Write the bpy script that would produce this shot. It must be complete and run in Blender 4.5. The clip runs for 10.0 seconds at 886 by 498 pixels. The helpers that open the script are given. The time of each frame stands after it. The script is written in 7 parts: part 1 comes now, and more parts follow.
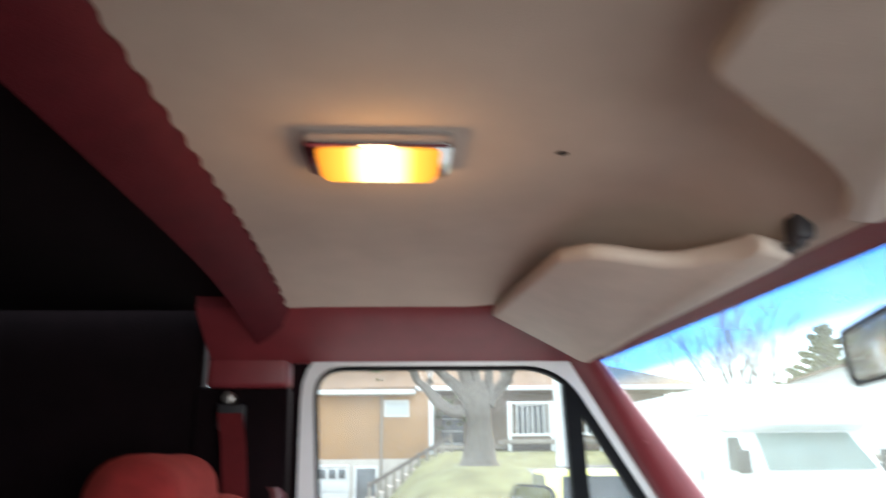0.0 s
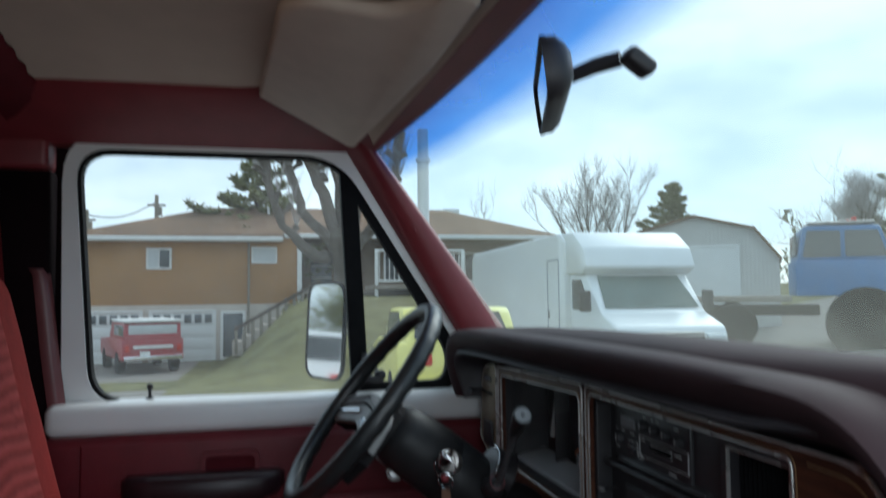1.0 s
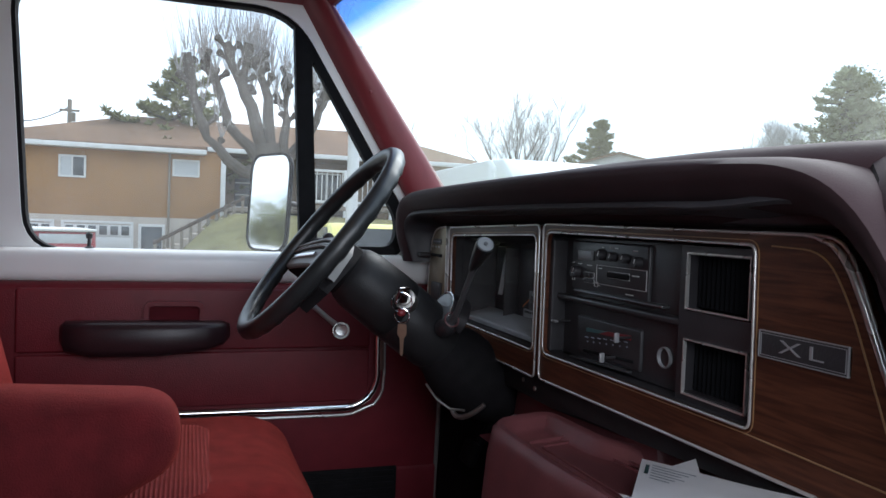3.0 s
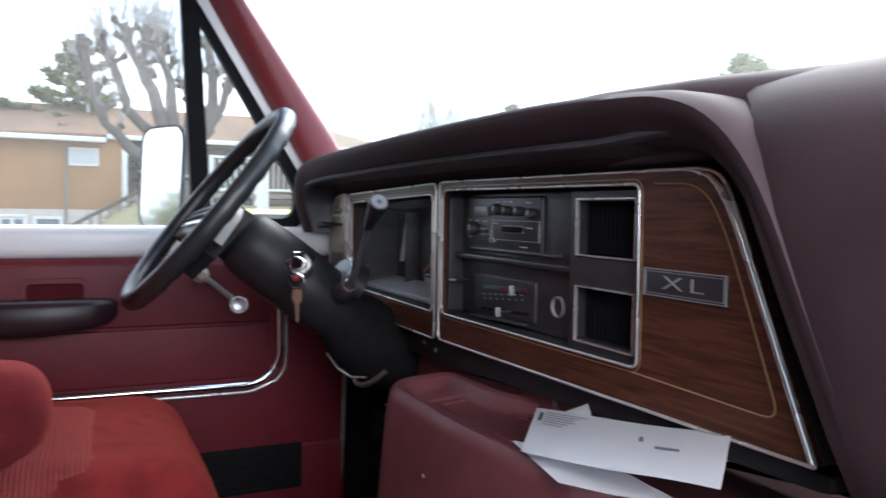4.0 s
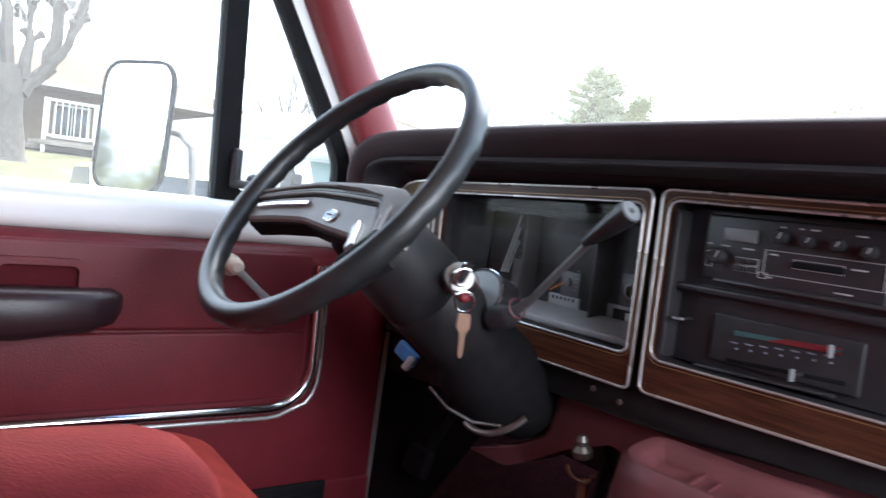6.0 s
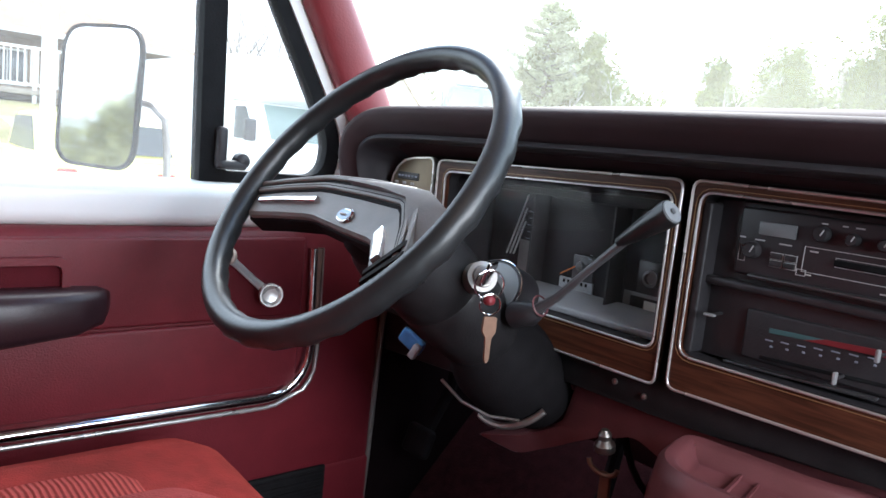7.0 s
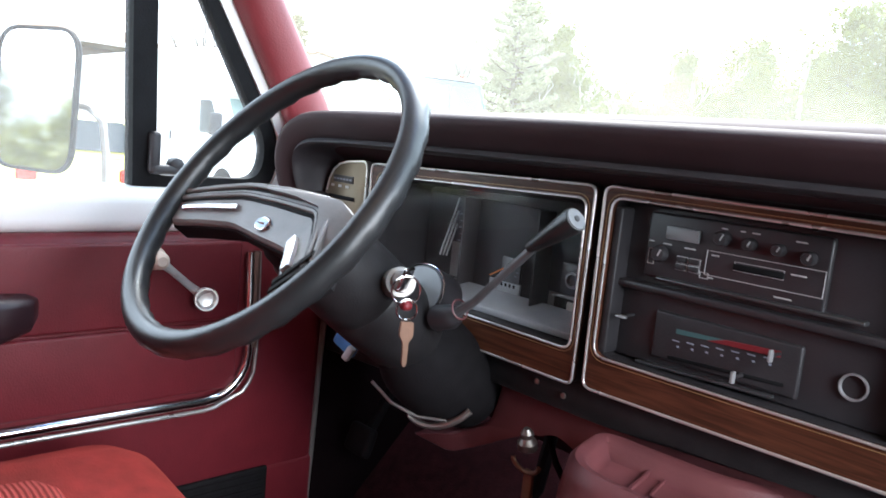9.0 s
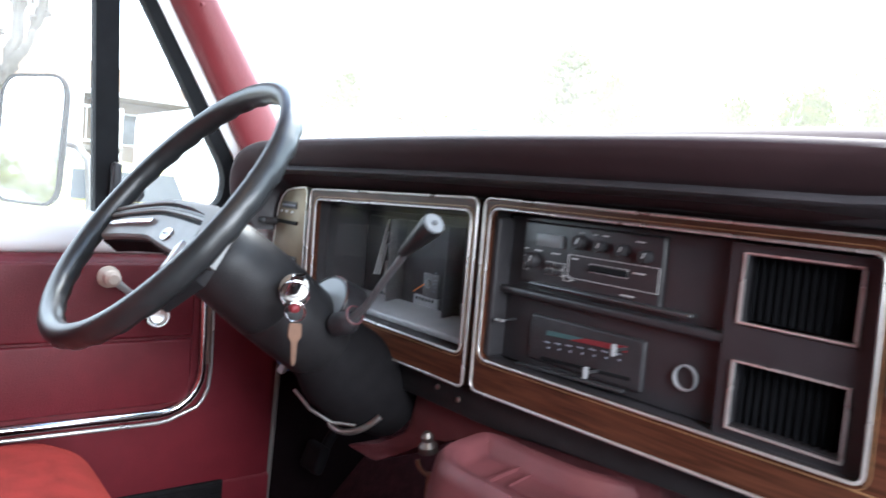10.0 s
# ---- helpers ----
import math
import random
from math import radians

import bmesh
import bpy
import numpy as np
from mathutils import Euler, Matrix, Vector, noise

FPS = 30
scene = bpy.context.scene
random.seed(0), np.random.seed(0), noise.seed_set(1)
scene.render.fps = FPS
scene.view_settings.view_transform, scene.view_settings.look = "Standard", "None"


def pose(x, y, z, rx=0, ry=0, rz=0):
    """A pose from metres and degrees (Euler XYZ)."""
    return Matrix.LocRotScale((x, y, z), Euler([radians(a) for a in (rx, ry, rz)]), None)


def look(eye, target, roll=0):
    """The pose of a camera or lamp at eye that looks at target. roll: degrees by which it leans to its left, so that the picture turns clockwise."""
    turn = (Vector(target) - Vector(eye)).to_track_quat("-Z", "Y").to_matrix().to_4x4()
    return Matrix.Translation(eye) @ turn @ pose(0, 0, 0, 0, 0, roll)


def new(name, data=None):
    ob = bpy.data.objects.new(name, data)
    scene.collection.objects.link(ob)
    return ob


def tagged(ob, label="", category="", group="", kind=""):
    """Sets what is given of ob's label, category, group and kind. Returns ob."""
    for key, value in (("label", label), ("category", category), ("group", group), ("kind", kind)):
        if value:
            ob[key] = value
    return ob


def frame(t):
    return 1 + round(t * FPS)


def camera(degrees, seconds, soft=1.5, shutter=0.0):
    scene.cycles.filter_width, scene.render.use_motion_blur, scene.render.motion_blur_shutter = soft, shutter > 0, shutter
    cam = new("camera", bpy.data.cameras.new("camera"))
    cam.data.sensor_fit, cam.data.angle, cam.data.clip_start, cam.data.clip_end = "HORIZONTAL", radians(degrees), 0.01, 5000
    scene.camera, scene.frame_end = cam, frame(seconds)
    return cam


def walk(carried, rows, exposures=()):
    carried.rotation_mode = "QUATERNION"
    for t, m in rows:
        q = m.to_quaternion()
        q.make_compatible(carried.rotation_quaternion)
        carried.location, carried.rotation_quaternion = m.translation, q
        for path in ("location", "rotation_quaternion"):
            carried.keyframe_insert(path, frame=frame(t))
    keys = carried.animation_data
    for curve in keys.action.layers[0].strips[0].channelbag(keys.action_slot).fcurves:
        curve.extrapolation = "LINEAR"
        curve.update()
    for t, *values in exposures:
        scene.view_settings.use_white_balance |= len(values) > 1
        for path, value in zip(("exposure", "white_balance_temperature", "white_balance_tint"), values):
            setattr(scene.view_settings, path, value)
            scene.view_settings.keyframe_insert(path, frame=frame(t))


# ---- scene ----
cam = camera(61.6, 10.0, shutter=0.5)
PATH = [
    (0, (0.707, 0.019, 1.487), (-1.208, 0.136, 1.997), -0.6),
    (0.5, (0.744, 0.167, 1.437), (-1.178, 0.513, 1.792), -0.7),
    (1, (0.729, 0.219, 1.355), (-1.215, 0.669, 1.476), -0.6),
    (1.5, (0.718, 0.221, 1.285), (-1.197, 0.755, 1.251), -0.4),
    (2, (0.723, 0.189, 1.261), (-1.188, 0.769, 1.166), -0.0),
    (2.2, (0.721, 0.181, 1.254), (-1.182, 0.791, 1.177), 0.9),
    (3.3, (0.714, 0.167, 1.214), (-1.177, 0.813, 1.145), 2.2),
    (3.5, (0.714, 0.176, 1.209), (-1.172, 0.836, 1.121), 1.8),
    (4, (0.704, 0.203, 1.186), (-1.102, 1.057, 1.087), 1.0),
    (4.5, (0.588, 0.132, 1.179), (-1.121, 1.168, 1.089), 1.9),
    (5, (0.476, 0.056, 1.180), (-1.193, 1.157, 1.133), 2.4),
    (5.5, (0.370, 0.028, 1.184), (-1.256, 1.191, 1.113), 2.8),
    (6, (0.257, -0.024, 1.183), (-1.337, 1.194, 1.063), 6.9),
    (6.2, (0.228, -0.042, 1.191), (-1.356, 1.208, 1.049), 5.5),
    (7.3, (0.165, -0.049, 1.246), (-1.295, 1.283, 0.941), 6.3),
    (7.5, (0.163, -0.044, 1.257), (-1.277, 1.305, 0.931), 5.8),
    (8, (0.177, -0.046, 1.297), (-1.216, 1.353, 0.976), 3.5),
    (8.5, (0.189, -0.039, 1.293), (-1.227, 1.341, 0.992), 4.3),
    (9, (0.218, -0.017, 1.254), (-1.221, 1.343, 0.975), 5.7),
    (9.5, (0.278, 0.017, 1.236), (-1.220, 1.320, 0.989), 5.5),
    (10, (0.386, 0.082, 1.231), (-1.166, 1.334, 1.075), 5.0),
]
EXPOSURES = [(0.0, 2.1, 6400, 8), (0.3, 1.75, 6450, 7), (0.6, 0.8, 6500, 4), (1.0, 0.2, 6000, 5), (1.5, 0.05, 6000, 8), (2.2, 0.35, 6050, 11), (3.3, 1.1, 6200, 14), (4.0, 1.65, 6200, 15), (4.5, 2.35, 6200, 15), (5.0, 2.4, 6200, 14), (6.0, 2.4, 6200, 14), (7.5, 2.68, 6300, 12), (8.0, 2.9, 6350, 12), (9.0, 2.78, 6300, 12), (10.0, 3.0, 6200, 12)]
walk(cam, [(t, look(eye, target, roll)) for t, eye, target, roll in PATH], EXPOSURES)


# ---- light ----
world = bpy.data.worlds.new("overcast_sky")
scene.world = world
world.use_nodes = True
wn, wl = world.node_tree.nodes, world.node_tree.links
sky = wn.new("ShaderNodeTexSky")
sky.sky_type, sky.sun_disc = "NISHITA", False
sky.sun_elevation, sky.sun_rotation = radians(41), radians(-37)
veil = wn.new("ShaderNodeMix")
veil.data_type = "RGBA"
veil.inputs[0].default_value = 0.72
veil.inputs[7].default_value = (9.6, 11.4, 12.6, 1)
wl.new(sky.outputs[0], veil.inputs[6])
wtc, wmp, wns, wrp = wn.new("ShaderNodeTexCoord"), wn.new("ShaderNodeMapping"), wn.new("ShaderNodeTexNoise"), wn.new("ShaderNodeValToRGB")
wmp.inputs["Scale"].default_value = (2.2, 2.2, 6.5)
wns.inputs["Scale"].default_value, wns.inputs["Detail"].default_value, wns.inputs["Roughness"].default_value = 1.3, 5, 0.55
wl.new(wtc.outputs["Generated"], wmp.inputs["Vector"]), wl.new(wmp.outputs[0], wns.inputs["Vector"]), wl.new(wns.outputs[0], wrp.inputs[0])
wrp.color_ramp.elements[0].position, wrp.color_ramp.elements[1].position = 0.36, 0.66
wrp.color_ramp.elements[0].color, wrp.color_ramp.elements[1].color = (6.4, 8.1, 9.8, 1), (11.2, 12.3, 12.9, 1)
wl.new(wrp.outputs[0], veil.inputs[7])
bg = wn["Background"]
bg.inputs["Strength"].default_value = 0.105
wl.new(veil.outputs[2], bg.inputs["Color"])
sun = new("sun", bpy.data.lights.new("sun", "SUN"))
sun.data.energy, sun.data.angle, sun.data.color = 1.5, radians(40), (1.0, 0.96, 0.9)
sun.matrix_world = look((-13.6, 18.1, 19.8), (0, 0, 0))
# daylight that enters by the passenger door's opening
daylight = new("door_daylight", bpy.data.lights.new("door_daylight", "AREA"))
daylight.data.shape, daylight.data.size, daylight.data.size_y = "RECTANGLE", 0.80, 0.62
daylight.data.energy, daylight.data.color = 5.4, (0.95, 0.98, 1.0)
daylight.matrix_world = look((0.965, 0.50, 1.42), (0.40, 0.58, 0.60))


# ---- materials ----
def material(name, col, rough=0.5, metal=0.0, var=0.15, scale=40.0, bump=0.1, fine=None, spec=0.5, stretch=None):
    """Principled surface whose colour varies at two scales, with a fine relief."""
    m = bpy.data.materials.new(name)
    m.use_nodes = True
    n, l = m.node_tree.nodes, m.node_tree.links
    p = n["Principled BSDF"]
    p.inputs["Roughness"].default_value, p.inputs["Metallic"].default_value = rough, metal
    p.inputs["Specular IOR Level"].default_value = spec
    tc = n.new("ShaderNodeTexCoord")
    src = tc.outputs["Object"]
    if stretch:
        mp = n.new("ShaderNodeMapping")
        mp.inputs["Scale"].default_value = stretch
        l.new(src, mp.inputs["Vector"])
        src = mp.outputs["Vector"]
    a, b = n.new("ShaderNodeTexNoise"), n.new("ShaderNodeTexNoise")
    a.inputs["Scale"].default_value, b.inputs["Scale"].default_value = scale, scale * 0.13
    a.inputs["Detail"].default_value, b.inputs["Detail"].default_value = 5, 3
    l.new(src, a.inputs["Vector"]), l.new(src, b.inputs["Vector"])
    add = n.new("ShaderNodeMath")
    add.operation = "ADD"
    l.new(a.outputs[0], add.inputs[0]), l.new(b.outputs[0], add.inputs[1])
    rng = n.new("ShaderNodeMapRange")
    rng.inputs["From Min"].default_value, rng.inputs["From Max"].default_value = 0.65, 1.35
    l.new(add.outputs[0], rng.inputs["Value"])
    mix = n.new("ShaderNodeMix")
    mix.data_type = "RGBA"
    mix.inputs[6].default_value = (*[c * (1 - var) for c in col], 1)
    mix.inputs[7].default_value = (*[min(1, c * (1 + var)) for c in col], 1)
    l.new(rng.outputs[0], mix.inputs[0])
    l.new(mix.outputs[2], p.inputs["Base Color"])
    rr = n.new("ShaderNodeMapRange")
    rr.inputs["To Min"].default_value, rr.inputs["To Max"].default_value = max(0.02, rough - 0.07), min(1, rough + 0.07)
    l.new(b.outputs[0], rr.inputs["Value"]), l.new(rr.outputs[0], p.inputs["Roughness"])
    if bump:
        f = n.new("ShaderNodeTexNoise")
        f.inputs["Scale"].default_value, f.inputs["Detail"].default_value = fine or scale * 8, 3
        l.new(src, f.inputs["Vector"])
        bp = n.new("ShaderNodeBump")
        bp.inputs["Strength"].default_value, bp.inputs["Distance"].default_value = bump, 0.002
        l.new(f.outputs[0], bp.inputs["Height"]), l.new(bp.outputs[0], p.inputs["Normal"])
    return m


def wave_relief(m, axis, scale, strength, dark=0.0):
    """Adds parallel ribs along one axis to a material's relief."""
    n, l = m.node_tree.nodes, m.node_tree.links
    p = n["Principled BSDF"]
    tc, w, bp = n.new("ShaderNodeTexCoord"), n.new("ShaderNodeTexWave"), n.new("ShaderNodeBump")
    w.bands_direction = axis
    w.inputs["Scale"].default_value = scale
    w.inputs["Distortion"].default_value = 0.3
    l.new(tc.outputs["Object"], w.inputs["Vector"])
    bp.inputs["Strength"].default_value, bp.inputs["Distance"].default_value = strength, 0.003
    l.new(w.outputs[1], bp.inputs["Height"])
    old = p.inputs["Normal"].links
    if old:
        l.new(old[0].from_socket, bp.inputs["Normal"])
    l.new(bp.outputs[0], p.inputs["Normal"])
    if dark:
        src = p.inputs["Base Color"].links[0].from_socket
        mx = n.new("ShaderNodeMix")
        mx.data_type, mx.blend_type = "RGBA", "MULTIPLY"
        mx.inputs[0].default_value = 1
        rg = n.new("ShaderNodeMapRange")
        rg.inputs["To Min"].default_value = 1 - dark
        l.new(w.outputs[1], rg.inputs["Value"])
        l.new(src, mx.inputs[6]), l.new(rg.outputs[0], mx.inputs[7])
        l.new(mx.outputs[2], p.inputs["Base Color"])
    return m


def wood_material(name, base, dark):
    """Printed walnut with long figure along x."""
    m = material(name, base, 0.42, 0, 0.18, 90, 0.06, spec=0.3, stretch=(0.25, 1, 1.4))
    n, l = m.node_tree.nodes, m.node_tree.links
    p = n["Principled BSDF"]
    tc, mp, ns = n.new("ShaderNodeTexCoord"), n.new("ShaderNodeMapping"), n.new("ShaderNodeTexNoise")
    mp.inputs["Scale"].default_value = (9, 20, 150)
    mp.inputs["Rotation"].default_value = (0, radians(3), 0)
    l.new(tc.outputs["Object"], mp.inputs["Vector"])
    ns.inputs["Scale"].default_value, ns.inputs["Detail"].default_value, ns.inputs["Distortion"].default_value = 1.0, 7, 1.2
    l.new(mp.outputs[0], ns.inputs["Vector"])
    ramp = n.new("ShaderNodeValToRGB")
    ramp.color_ramp.elements[0].color, ramp.color_ramp.elements[1].color = (*dark, 1), (1, 1, 1, 1)
    ramp.color_ramp.elements[0].position, ramp.color_ramp.elements[1].position = 0.36, 0.62
    l.new(ns.outputs[0], ramp.inputs[0])
    mx = n.new("ShaderNodeMix")
    mx.data_type, mx.blend_type = "RGBA", "MULTIPLY"
    mx.inputs[0].default_value = 0.85
    l.new(p.inputs["Base Color"].links[0].from_socket, mx.inputs[6]), l.new(ramp.outputs[0], mx.inputs[7])
    l.new(mx.outputs[2], p.inputs["Base Color"])
    return m


def clear_glass(name, tint=(0.97, 0.98, 0.97), gloss=0.05):
    """Thin pane: mostly clear, with a weak mirror gloss."""
    m = bpy.data.materials.new(name)
    m.use_nodes = True
    n, l = m.node_tree.nodes, m.node_tree.links
    n.remove(n["Principled BSDF"])
    t, g, mx = n.new("ShaderNodeBsdfTransparent"), n.new("ShaderNodeBsdfGlossy"), n.new("ShaderNodeMixShader")
    t.inputs[0].default_value = (*tint, 1)
    g.inputs["Roughness"].default_value = 0.03
    mx.inputs[0].default_value = gloss
    l.new(t.outputs[0], mx.inputs[1]), l.new(g.outputs[0], mx.inputs[2])
    l.new(mx.outputs[0], n["Material Output"].inputs[0])
    return m


def glow(name, col, strength):
    m = bpy.data.materials.new(name)
    m.use_nodes = True
    n, l = m.node_tree.nodes, m.node_tree.links
    n.remove(n["Principled BSDF"])
    e = n.new("ShaderNodeEmission")
    e.inputs[0].default_value, e.inputs[1].default_value = (*col, 1), strength
    l.new(e.outputs[0], n["Material Output"].inputs[0])
    return m


red_vinyl = material("red_vinyl", (0.135, 0.0125, 0.019), 0.45, 0, 0.18, 25, 0.35, 420, 0.35)
red_trim = material("red_painted_trim", (0.19, 0.027, 0.033), 0.42, 0, 0.15, 18, 0.2, 300)
red_cloth = material("red_velour", (0.175, 0.0160, 0.0150), 0.95, 0, 0.42, 30, 0.7, 520, 0.2)
rib_cloth = wave_relief(material("ribbed_red_cloth", (0.30, 0.052, 0.050), 0.95, 0, 0.2, 60, 0.4, 700, 0.2), "Y", 55, 0.9, 0.45)
# crimson arm rest velour, darkened further to hold the shade it lies in
arm_cloth = material("shaded_crimson_velour", (0.092, 0.0085, 0.0105), 0.95, 0, 0.35, 30, 0.6, 520, 0.2)
belt_red = wave_relief(material("red_belt_webbing", (0.13, 0.012, 0.014), 0.8, 0, 0.15, 60, 0.3, 600, 0.2), "Z", 90, 0.4, 0.2)
for cloth in (red_cloth, rib_cloth, arm_cloth):
    velvet = cloth.node_tree.nodes["Principled BSDF"]
    velvet.inputs["Sheen Weight"].default_value, velvet.inputs["Sheen Roughness"].default_value = 0.30, 0.45
    velvet.inputs["Sheen Tint"].default_value = (0.90, 0.13, 0.09, 1)
arm_vinyl = material("black_maroon_arm_vinyl", (0.024, 0.011, 0.014), 0.36, 0, 0.2, 25, 0.15, 420, 0.4)
maroon_pad = material("maroon_padded_vinyl", (0.037, 0.0195, 0.0225), 0.68, 0, 0.2, 22, 0.12, 700, 0.26)
bow_vinyl = material("dark_red_bow_vinyl", (0.085, 0.007, 0.012), 0.75, 0, 0.2, 25, 0.35, 420, 0.15)
maroon_plastic = material("maroon_plastic", (0.148, 0.047, 0.051), 0.42, 0, 0.2, 30, 0.15, 350)
black_plastic = material("black_plastic", (0.030, 0.028, 0.031), 0.48, 0, 0.3, 40, 0.2, 400, 0.4)
lip_black = material("satin_black_lip", (0.044, 0.042, 0.048), 0.42, 0, 0.25, 40, 0.12, 400, 0.45)
grey_plastic = material("dark_grey_plastic", (0.028, 0.026, 0.029), 0.38, 0, 0.2, 40, 0.1, 400, 0.5)
wheel_vinyl = material("black_wheel_vinyl", (0.018, 0.019, 0.020), 0.36, 0, 0.25, 60, 0.08, 300)
pad_pale = material("pale_grey_skirt", (0.20, 0.195, 0.19), 0.5, 0, 0.15, 40, 0.15, 450)
pad_grey = material("charcoal_horn_pad", (0.16, 0.146, 0.136), 0.4, 0, 0.2, 40, 0.15, 450)
rubber = material("black_rubber", (0.009, 0.009, 0.010), 0.8, 0, 0.3, 40, 0.2, 300, 0.15)
chrome = material("chrome", (0.72, 0.72, 0.74), 0.14, 1.0, 0.08, 60, 0.02)
brushed = material("brushed_bronze_metal", (0.20, 0.155, 0.10), 0.42, 0.45, 0.1, 60, 0.05)
trim_chrome = material("bright_trim", (0.68, 0.66, 0.64), 0.28, 0.7, 0.1, 60, 0.02)
dull_chrome = material("dull_chrome", (0.55, 0.54, 0.53), 0.32, 0.55, 0.12, 60, 0.03)
silver = material("satin_silver", (0.30, 0.30, 0.31), 0.4, 0.25, 0.08, 60, 0.02)
silver_dark = material("dark_satin_metal", (0.10, 0.10, 0.105), 0.3, 0.6, 0.1, 60, 0.02)
dial_grey = material("pale_grey_plastic", (0.22, 0.23, 0.24), 0.35, 0, 0.15, 40, 0.05)
smoke = material("smoky_plastic", (0.16, 0.16, 0.165), 0.3, 0, 0.1, 40, 0.02)
steel = material("worn_steel", (0.35, 0.33, 0.31), 0.4, 0.9, 0.25, 50, 0.1)
gold_line = material("gold_pinstripe", (0.34, 0.20, 0.10), 0.35, 0.4, 0.1, 60, 0)
walnut = wood_material("walnut_woodgrain", (0.098, 0.034, 0.018), (0.34, 0.30, 0.30))
white_paint = material("white_truck_paint", (0.80, 0.81, 0.80), 0.3, 0, 0.05, 8, 0.03, 200)
headliner = material("beige_headliner_board", (0.58, 0.475, 0.395), 0.85, 0, 0.08, 12, 0.3, 500, 0.2)
visor_vinyl = material("beige_visor_vinyl", (0.60, 0.50, 0.42), 0.6, 0, 0.08, 20, 0.25, 400, 0.3)
dark_carpet = material("dark_red_carpet", (0.03, 0.008, 0.01), 0.95, 0, 0.35, 60, 0.8, 300, 0.1)
# near-black base colour keeps the unlit rear of the cab dark
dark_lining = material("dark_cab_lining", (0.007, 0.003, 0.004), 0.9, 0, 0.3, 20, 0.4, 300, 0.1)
paper = material("white_paper", (0.84, 0.84, 0.86), 0.8, 0, 0.03, 20, 0.05, 200)
print_grey = material("grey_print", (0.25, 0.27, 0.33), 0.8, 0, 0.1, 60, 0)
print_white = material("white_print", (0.50, 0.50, 0.50), 0.6, 0, 0.1, 60, 0)
teal_print = material("teal_print", (0.05, 0.12, 0.125), 0.5, 0, 0.1, 60, 0)
red_print = material("red_print", (0.19, 0.016, 0.022), 0.5, 0, 0.1, 60, 0)
emblem_blue = material("pale_emblem_blue", (0.30, 0.40, 0.52), 0.25, 0.2, 0.2, 60, 0.05)
blue_tag = material("blue_plastic_tag", (0.08, 0.25, 0.55), 0.35, 0, 0.2, 60, 0.05)
brass = material("worn_brass", (0.25, 0.145, 0.10), 0.5, 0.6, 0.2, 80, 0.1)
orange_needle = material("orange_needle", (0.8, 0.2, 0.03), 0.5, 0, 0.05, 60, 0)
mirror_glass = material("mirror", (0.9, 0.9, 0.9), 0.02, 1.0, 0.0, 10, 0)
window_glass = clear_glass("window_glass", gloss=0.004)
vent_black = material("vent_black", (0.005, 0.005, 0.006), 0.8, 0, 0.3, 40, 0.1, 400, 0.06)
lens_glass = clear_glass("cluster_lens", (0.95, 0.95, 0.95), 0.010)
faded_red = material("faded_red_moulding", (0.17, 0.055, 0.058), 0.4, 0, 0.15, 30, 0.15, 300)
column_black = material("column_black_vinyl", (0.011, 0.010, 0.011), 0.75, 0, 0.3, 50, 0.25, 500, 0.10)
shroud_black = material("shroud_black_plastic", (0.018, 0.017, 0.018), 0.45, 0, 0.3, 50, 0.2, 450, 0.25)
lever_grey = material("worn_lever_grey", (0.10, 0.10, 0.105), 0.35, 0.2, 0.25, 60, 0.1)
brown_strip = material("brown_strip", (0.13, 0.075, 0.06), 0.35, 0.2, 0.15, 60, 0.05)
gauge_black = material("gauge_black", (0.018, 0.017, 0.020), 0.5, 0, 0.3, 40, 0.1, 400, 0.3)
print_cream = material("cream_print", (0.46, 0.45, 0.40), 0.5, 0, 0.1, 60, 0)
pale_ledge = material("pale_ledge_plastic", (0.38, 0.39, 0.41), 0.4, 0, 0.15, 40, 0.05)


def lit_lens():
    """Amber lens lit by a bulb at its middle: whitish there, orange at the ends."""
    m = glow("lit_amber_lens", (1.0, 0.40, 0.06), 0.55)
    n, l = m.node_tree.nodes, m.node_tree.links
    tc, sp, ab, rp = n.new("ShaderNodeTexCoord"), n.new("ShaderNodeSeparateXYZ"), n.new("ShaderNodeMath"), n.new("ShaderNodeValToRGB")
    ab.operation = "ABSOLUTE"
    l.new(tc.outputs["Object"], sp.inputs[0]), l.new(sp.outputs[1], ab.inputs[0]), l.new(ab.outputs[0], rp.inputs[0])
    e = rp.color_ramp.elements
    e[0].position, e[0].color = 0.012, (1.9, 1.35, 0.6, 1)
    e[1].position, e[1].color = 0.068, (0.55, 0.14, 0.008, 1)
    k = e.new(0.034)
    k.color = (1.1, 0.42, 0.05, 1)
    em = [x for x in n if x.type == "EMISSION"][0]
    l.new(rp.outputs[0], em.inputs[0])
    return m


lamp_lens = lit_lens()


